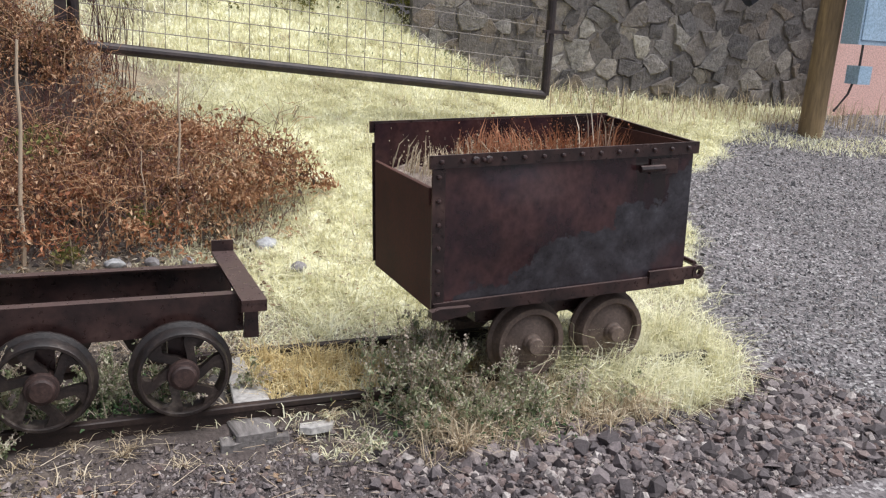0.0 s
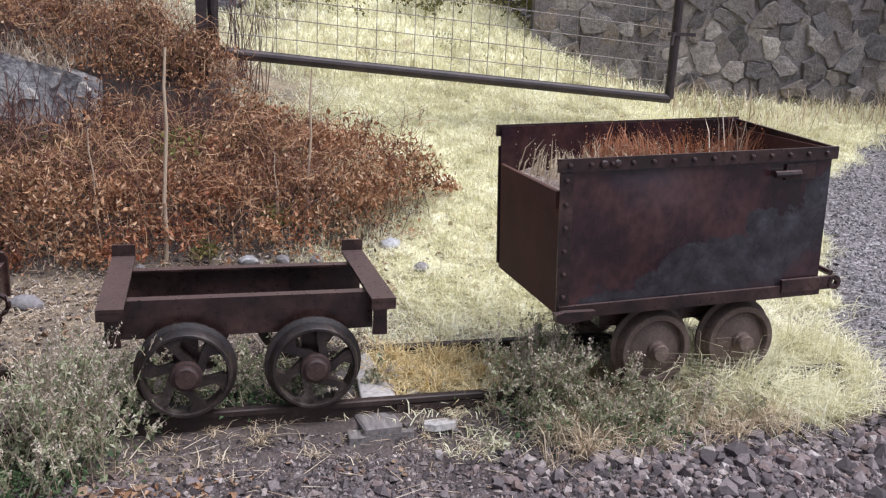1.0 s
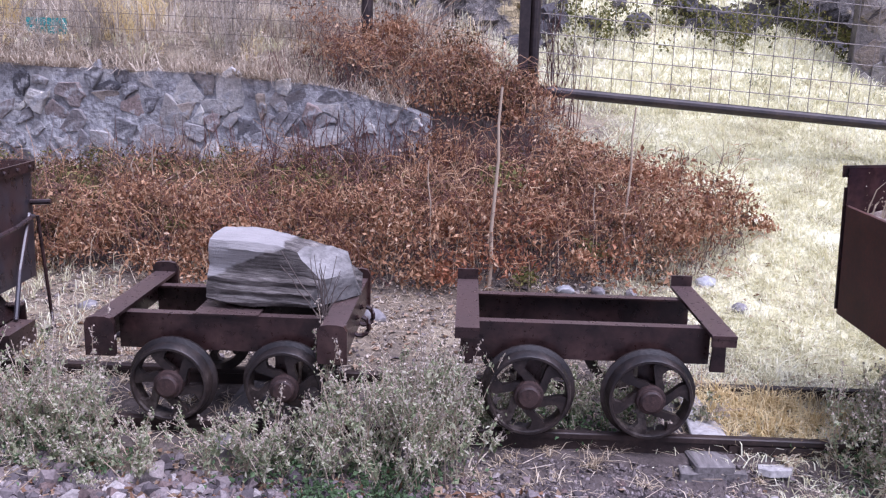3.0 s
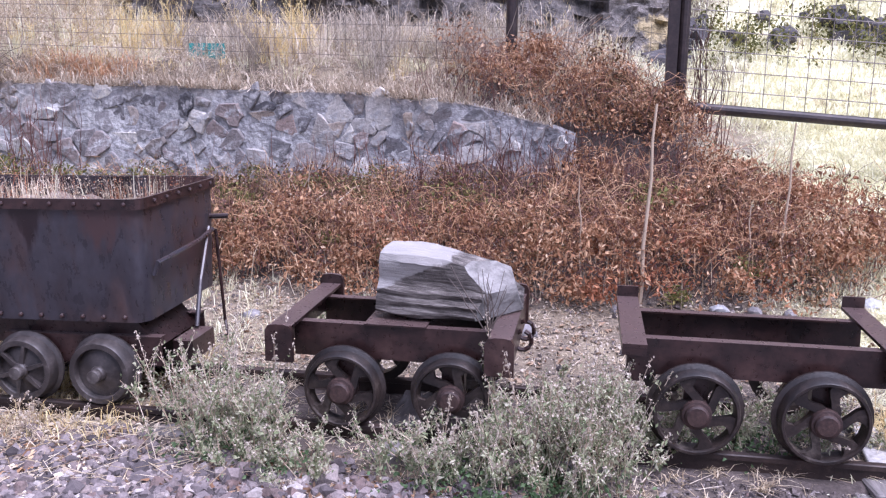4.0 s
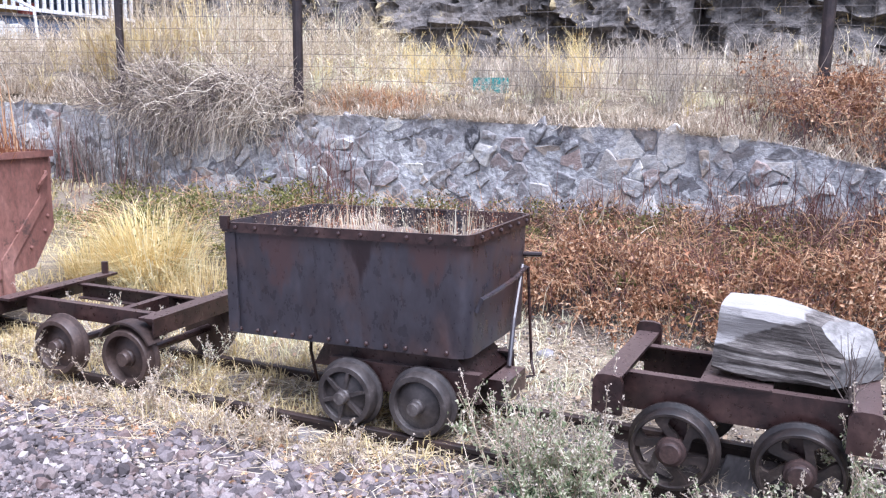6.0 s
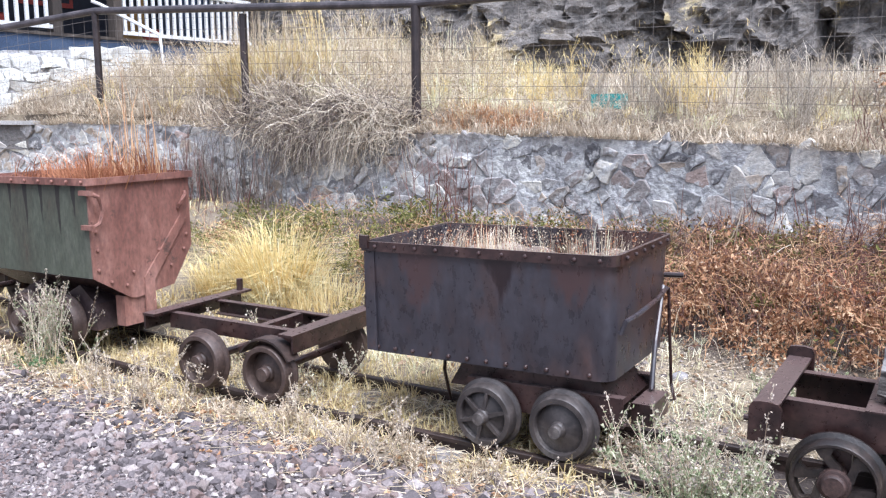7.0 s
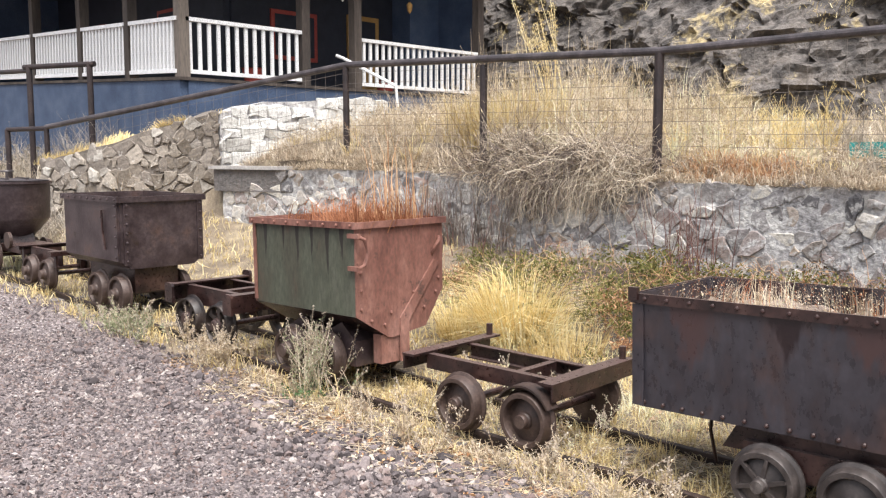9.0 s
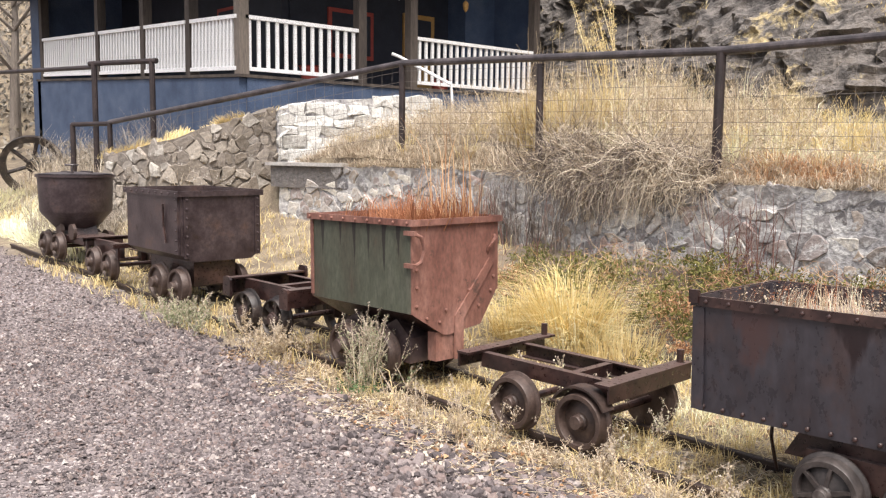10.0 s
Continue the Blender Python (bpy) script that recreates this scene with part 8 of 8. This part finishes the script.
cart_weeds(cart_a, fz, 700, -0.3, 0.6, -0.05, 0.26, 0.20, RUST_WEED, "rust-red weeds growing in the ore cart", 131, 0.006)
cart_weeds(cart_a, fz, 500, -0.62, 0.3, -0.3, 0.25, 0.14, WEED_TAN, "tan weeds growing in the ore cart", 132)
cart_weeds(cart_a, fz, 14, 0.3, 0.55, -0.1, 0.2, 0.42, STEM_PALE, "tall pale stalks growing in the ore cart", 133, 0.007, 0.2)
fz = filling(cart_d, -0.83, 0.44, -0.27, 0.48, 0.86, 2, "dry soil inside the blue-grey ore cart")
cart_weeds(cart_d, fz, 260, -0.8, 0.42, -0.22, 0.46, 0.17, WEED_TAN, "tan dry stalks growing in the ore cart", 138, 0.003, 0.25)
cart_weeds(cart_d, fz, 160, -0.8, 0.42, -0.22, 0.46, 0.17, RUST_WEED, "rusty thin stalks growing in the ore cart", 140, 0.003, 0.25)
cart_weeds(cart_d, fz, 260, -0.8, 0.42, -0.22, 0.46, 0.16, SEED_TIP, "thin dry stalks growing in the ore cart", 134, 0.003, 0.2)
cart_weeds(cart_d, fz, 14, -0.5, 0.3, 0.1, 0.46, 0.22, GRASS_PALE, "pale seed stalks growing in the ore cart", 135, 0.004, 0.12)
fz = filling(cart_f, -0.58, 0.58, -0.32, 0.48, 1.03, 3, "dry soil inside the hopper cart")
cart_weeds(cart_f, fz, 900, -0.3, 0.58, -0.28, 0.46, 0.28, RUST_WEED, "rust-red weeds growing in the hopper cart", 136, 0.007, 0.35)
cart_weeds(cart_f, fz, 50, 0.1, 0.5, 0.1, 0.45, 0.75, RUST_STRAW, "tall tan stalks growing in the hopper cart", 137, 0.008, 0.1)
fz = filling(cart_g, -0.6, 0.6, -0.35, 0.48, 0.98, 4, "dry soil inside the brown ore cart")


# loose rocks behind the track
def rock(x, y, s, mat, label, seed, flat=0.6, dz=0.25, jag=0.0):
    q = random.Random(seed)
    bm = bmesh.new()
    bmesh.ops.create_icosphere(bm, subdivisions=2, radius=1)
    for v in bm.verts:
        v.co *= 1 + 0.28 * noise.noise(v.co * 1.3 + Vector((seed, 0, 0)))
        v.co *= 1 + jag * (noise.cell(v.co * 1.6 + Vector((0, seed, 0))) - 0.5)
        v.co = Vector((v.co.x * s, v.co.y * s * 0.75, v.co.z * s * flat))
    o = link_bm("rock", bm, mat, None, "", 0, jag == 0)
    o.matrix_world = pose(x, y, float(height_at(x, y)) + s * flat * dz, 0, 0, q.uniform(0, 180))
    tagged(o, label, "rock", "loose rocks behind the track")


DARK_ROCK = surface("dark_rock", [(0.045, 0.041, 0.044), (0.10, 0.09, 0.092)], 4, 30, (0.75, 0.95), 0.6, 0.01)
PALE_ROCK = surface("pale_rock", [(0.30, 0.30, 0.31), (0.44, 0.44, 0.44)], 4, 40, (0.7, 0.9), 0.4, 0.006)
GREY_ROCK = surface("grey_rock", [(0.16, 0.15, 0.155), (0.27, 0.25, 0.245)], 4, 40, (0.7, 0.9), 0.5, 0.008)
rock(1.11, 5.22, 0.075, PALE_ROCK, "pale bluish stone in the grass", 1)
rock(0.22, 5.12, 0.06, PALE_ROCK, "pale round stone at the foot of the vines", 2)
for i, (x, y, s) in enumerate(((0.42, 5.1, 0.06), (0.62, 5.08, 0.05), (-0.4, 5.1, 0.05), (1.25, 4.95, 0.06), (0.9, 5.0, 0.04), (-0.95, 4.75, 0.09), (0.72, 3.5, 0.07), (0.84, 3.44, 0.05), (-2.7, 4.9, 0.06), (2.55, 3.1, 0.06))):
    rock(x, y, s, GREY_ROCK, "dusty grey stone lying behind the rails" if y > 4 else "grey stone lying in the track", 10 + i)
for x, y, sx_, sy_, rz in ((0.57, 3.26, 0.07, 0.075, 3), (0.72, 3.265, 0.068, 0.07, -4), (1.50, 3.26, 0.085, 0.06, 8)):
    bm = box(-sx_, sx_, -sy_, sy_, -0.13, -0.036)
    bmesh.ops.subdivide_edges(bm, edges=bm.edges[:], cuts=2, use_grid_fill=True)
    for v in bm.verts:
        v.co += Vector((noise.noise(v.co * 20), noise.noise(v.co * 20 + Vector((5, 0, 0))), noise.noise(v.co * 20 + Vector((9, 0, 0))))) * 0.010
    o = link_bm("wood_block", bm, WOOD_TIE, None, "", 0.004)
    o.matrix_world = pose(x, y, 0.0, 0, 0, rz)
    tagged(o, "weathered wooden block packed under the rail", "wood block")

bm = prism([(-0.075, 3.36), (0.085, 3.36), (0.05, 3.86), (-0.03, 3.86)], "z", 0.0, 0.022)
bmesh.ops.translate(bm, verts=bm.verts, vec=(0, -3.6, 0))
board = tagged(link_bm("tie_plate", bm, CONCRETE, None, "", 0.004), "tapered pale grey plate lying between the rails", "plate")
board.matrix_world = pose(0.66, 3.6, 0.03, 2, 0, 0)
bm = bmesh.new()
prism([(-0.08, -0.02), (-0.04, -0.05), (0.055, -0.045), (0.09, 0.0), (0.03, 0.05), (-0.05, 0.04)], "z", -0.02, 0.008, bm)
slab = tagged(link_bm("flat_stone", bm, CONCRETE, None, "", 0.005), "flat pale bluish stone beside the rail", "stone")
slab.matrix_world = pose(0.90, 3.245, float(height_at(0.90, 3.245)) + 0.008, -5, 3, 10)
sign = thing("small_sign", (-4.44, 8.25, 1.72), "small teal sign standing in the grass", "sign")
for k in (-0.10, 0.10):
    part("board", box(k - 0.09, k + 0.09, -0.01, 0.01, -0.05, 0.10), TEAL, sign, "", 0.004)
    part("stake", box(k - 0.012, k + 0.012, 0.011, 0.03, -0.4, 0.1), WOOD_GREY, sign, "", 0)

rng = random.Random(77)
for i in range(40):
    rock(rng.uniform(0.2, 4.8), rng.uniform(10.75, 11.5), rng.uniform(0.12, 0.34), DARK_ROCK, "dark broken rock on the grassy slope", 40 + i, 0.75, 0.1, 0.4)
x, y, r = scatter(16000, 0.6, 4.6, 9.9, 11.2, lambda x, y: np.clip(lumps(x, y, 2.2, 4) * 3.0 - 1.4, 0, 1), 141)
leaves("dark_brush", np.stack([x, y, height_at(x, y) + r.uniform(0, 0.4, len(x))], -1), r.uniform(0.02, 0.06, len(x)), VINE_GREEN, "dark brush at the foot of the cliff", "brush", 141, 0.2)
# grey brush on the hill past the house
x, y, r = scatter(26000, -42, -25, -4, 12, lambda x, y: np.clip(lumps(x, y, 0.9, 2) * 1.5 - 0.2, 0, 1), 142)
leaves("hill_brush", np.stack([x, y, height_at(x, y) + r.uniform(0, 0.9, len(x))], -1), r.uniform(0.08, 0.22, len(x)), WEED_GREY, "grey leafless brush on the far hillside", "brush", 142, 0.2)


def bare_tree(x, y, h, seed):
    q = random.Random(seed)
    base = thing("bare_tree", (x, y, float(height_at(x, y))), "leafless grey tree on the hillside", "tree")
    part("trunk", rod([(0, 0, -0.2), (0.1, 0, h * 0.3), (0.05, 0.1, h * 0.6), (0.2, 0, h)], 0.16, 10, None, 0.25), WOOD_GREY, base, "", 0, True)
    for _ in range(16):
        z0 = q.uniform(0.25, 0.95) * h
        a, ln = q.uniform(0, 6.28), q.uniform(0.25, 0.5) * h
        p0 = Vector((0.08, 0.03, z0))
        p1 = p0 + Vector((math.cos(a) * ln * 0.5, math.sin(a) * ln * 0.5, ln * 0.4))
        p2 = p1 + Vector((math.cos(a + 0.5) * ln * 0.5, math.sin(a + 0.5) * ln * 0.5, ln * 0.35))
        b = part("limb", rod([p0, p1, p2], 0.045, 6, None, 0.3), WOOD_GREY, base, "", 0)
        for _ in range(4):
            s0 = p1.lerp(p2, q.random())
            a2 = q.uniform(0, 6.28)
            part("twig", rod([s0, s0 + Vector((math.cos(a2) * 0.4, math.sin(a2) * 0.4, 0.35)), s0 + Vector((math.cos(a2 + 0.4) * 0.8, math.sin(a2 + 0.4) * 0.8, 0.8))], 0.014, 4, None, 0.4), WOOD_GREY, b, "", 0)


bare_tree(-26.5, 6.8, 5.5, 1)
bare_tree(-29.0, 4.6, 6.0, 2)
# dry grass on the ledges of the cliff
q = np.random.default_rng(151)
pick = CLIFF[q.integers(0, len(CLIFF) * 2 // 3, 60000)] + q.normal(0, 0.04, (60000, 3))
pick = pick[(lumps(pick[:, 0], pick[:, 2], 0.9, 3) + 0.3 * lumps(pick[:, 0], pick[:, 2], 4.0, 1) > 0.80)]
n = len(pick)
blades("cliff_grass", pick + np.array([0, -0.05, -0.02]), q.uniform(0.05, 0.17, n), np.clip(q.normal(0.9, 0.4, n), 0, 1.5), np.full(n, 0.009), GRASS_GOLD, "dry golden grass on the rock ledges", "grass", 0.8, 151)
# broken stems and twigs strewn through the weeds above the wall
x, y, r = scatter(16000, -12, -0.4, 6.8, 9.4, lambda x, y: above_wall(x, y) * np.clip(lumps(x, y, 2.0, 6) * 1.6 - 0.3, 0, 1), 171)
n = len(x)
a, L = r.uniform(0, 2 * np.pi, n), r.uniform(0.08, 0.32, n)
p = np.stack([x, y, height_at(x, y) + hill_h(x, y) * r.uniform(0.05, 0.7, n)], -1)
dv = np.stack([np.cos(a) * L, np.sin(a) * L, L * r.normal(0.25, 0.6, n)], -1)
t5 = np.linspace(0, 1, 5)[None, :, None]
twigs("dead_stems", p[:, None] + dv[:, None] * t5 + r.normal(0, 0.012, (n, 5, 3)), 0.0028, 0.0012, HILL_TAN, "broken dead stems among the weeds above the wall", "weeds")
# dead grass drooping over the wall's edge
x, y, r = scatter(26000, -12.3, -1.6, 6.3, 7.8, lambda x, y: (np.abs(y - wall_y(x) - 0.02) < 0.07) * np.clip(lumps(x, y, 2.8, 8) * 1.9 - 0.75, 0, 1), 172)
n = len(x)
az = -np.pi / 2 + r.normal(0, 0.7, n)
blades("dead_grass", np.stack([x, y, wall_top(x) + 0.02], -1), r.uniform(0.06, 0.22, n), np.clip(r.normal(1.5, 0.25, n), 0.9, 2.1), np.full(n, 0.006), HILL_TAN, "dead grass drooping over the wall edge", "grass", 0.5, 172, "stuff", az)
# dry grass along the top and foot of the ruined wall end
r = np.random.default_rng(173)
u = r.uniform(0, 3, 5000)
lx, ly = np.interp(u, [0, 1, 2, 3], [-14.6, -13.6, -13.15, -13.03]), np.interp(u, [0, 1, 2, 3], [4.55, 5.1, 5.9, 6.54])
lz = np.interp(u, [0, 1, 2, 3], [1.6, 1.85, 2.15, 2.35])
blades("dry_grass", np.stack([lx + r.uniform(-0.35, 0.02, 5000), ly + r.uniform(0.0, 0.2, 5000), lz - 0.05], -1), r.uniform(0.04, 0.36, 5000) * np.clip(1.3 * lumps(lx, ly, 4.0) - 0.2, 0.05, 1), np.abs(r.normal(0.7, 0.4, 5000)), np.full(5000, 0.012), GRASS_GOLD, "golden grass on the ruined wall end", "grass", 0.8, 173)
# pale leaves and straw strewn over the verge beside the rails
x, y, r = scatter(15000, -7.0, -2.2, 2.55, 4.3, lambda x, y: np.clip(lumps(x, y, 2.9, 9) * 1.6 - 0.3, 0, 1) * np.clip(1.3 - np.abs(y - 3.2) / 0.75, 0, 1), 181)
leaves("fallen_leaves", np.stack([x, y, height_at(x, y) + 0.016], -1), np.clip(r.normal(0.026, 0.010, len(x)), 0.008, 0.06), HILL_TAN, "pale dry leaves strewn over the verge", "leaves", 181, 0.75)
x, y, r = scatter(5200, -7.0, -2.0, 2.7, 4.2, lambda x, y: lumps(x, y, 2.4, 2), 182)
n = len(x)
a, L = r.uniform(0, 2 * np.pi, n), r.uniform(0.04, 0.22, n)
p = np.stack([x, y, height_at(x, y) + 0.016], -1)
dv = np.stack([np.cos(a) * L, np.sin(a) * L, r.uniform(0, 0.05, n)], -1)
twigs("fallen_straw", p[:, None] + dv[:, None] * t5, 0.0022, 0.001, WEED_TAN, "loose pale straw over the verge", "straw")
# large tan and orange leaves caught at the foot of the weeds
for mat, sd, m, lab in ((LEAF_TAN, 191, 420, "orange leaves caught at the foot of the weeds"), (LITTER, 192, 320, "brown leaves caught at the foot of the weeds")):
    x, y, r = scatter(m, -2.4, 0.1, 2.68, 3.0, lambda x, y: np.clip(1.2 - np.abs(x + 0.9) / 1.3, 0.15, 1), sd)
    leaves("fallen_leaves", np.stack([x, y, height_at(x, y) + 0.018], -1), np.clip(r.normal(0.036, 0.011, len(x)), 0.015, 0.06), mat, lab, "leaves", sd, 0.4)
weed_sprays("dry_bush", 46, -16.2, -13.9, 3.9, 5.2, lambda x, y: 0.75 + 0 * x, PINK_GREY_WEED, "grey dry brush before the blue plinth", 231, lambda x, y: (y < np.interp(x, [-14.6, -13.6, -13.15, -13.0], [4.5, 5.05, 5.85, 6.4]) + 0.2 * (x < -14.6)) * 1.0)
weed_sprays("dry_bush", 40, -19.0, -14.6, 5.0, 6.3, lambda x, y: 1.0 + 0 * x, PINK_GREY_WEED, "tall grey dry brush before the blue plinth", 233, None)
# dry weeds overgrowing the ruined wall end
tussocks("yard_weeds", 70, 24, -14.9, -13.0, 4.2, 5.5, lambda x, y: 0.5 + 0 * x, HILL_TAN, "dry weeds overgrowing the ruined wall end", 193, lambda x, y: (y < np.interp(x, [-14.6, -13.6, -13.15, -13.0], [4.5, 5.05, 5.85, 6.4])) * 1.0, 0.011, 0.16, 0.4)
# sparse dry weeds and rusty leaves on the verge by the low truck
sage_bush(-4.15, 3.02, 0.22, 0.06, 0.30, 20, 201, "sparse dry tan weed beside the rail", False, WEED_TAN, 0.012)
sage_bush(-5.35, 2.98, 0.25, 0.06, 0.34, 20, 202, "sparse dry tan weed beside the rail", False, WEED_TAN, 0.012)
sage_bush(-3.35, 3.04, 0.20, 0.06, 0.26, 18, 203, "sparse dry tan weed beside the rail", False, WEED_TAN, 0.012)
x, y, r = scatter(900, -6.0, -2.8, 2.66, 3.1, lambda x, y: np.clip(lumps(x, y, 3.3, 5) * 1.7 - 0.5, 0, 1), 204)
leaves("fallen_leaves", np.stack([x, y, height_at(x, y) + 0.02], -1), np.clip(r.normal(0.034, 0.010, len(x)), 0.015, 0.06), RUST_STRAW, "rusty fallen leaves along the verge", "leaves", 204, 0.7)
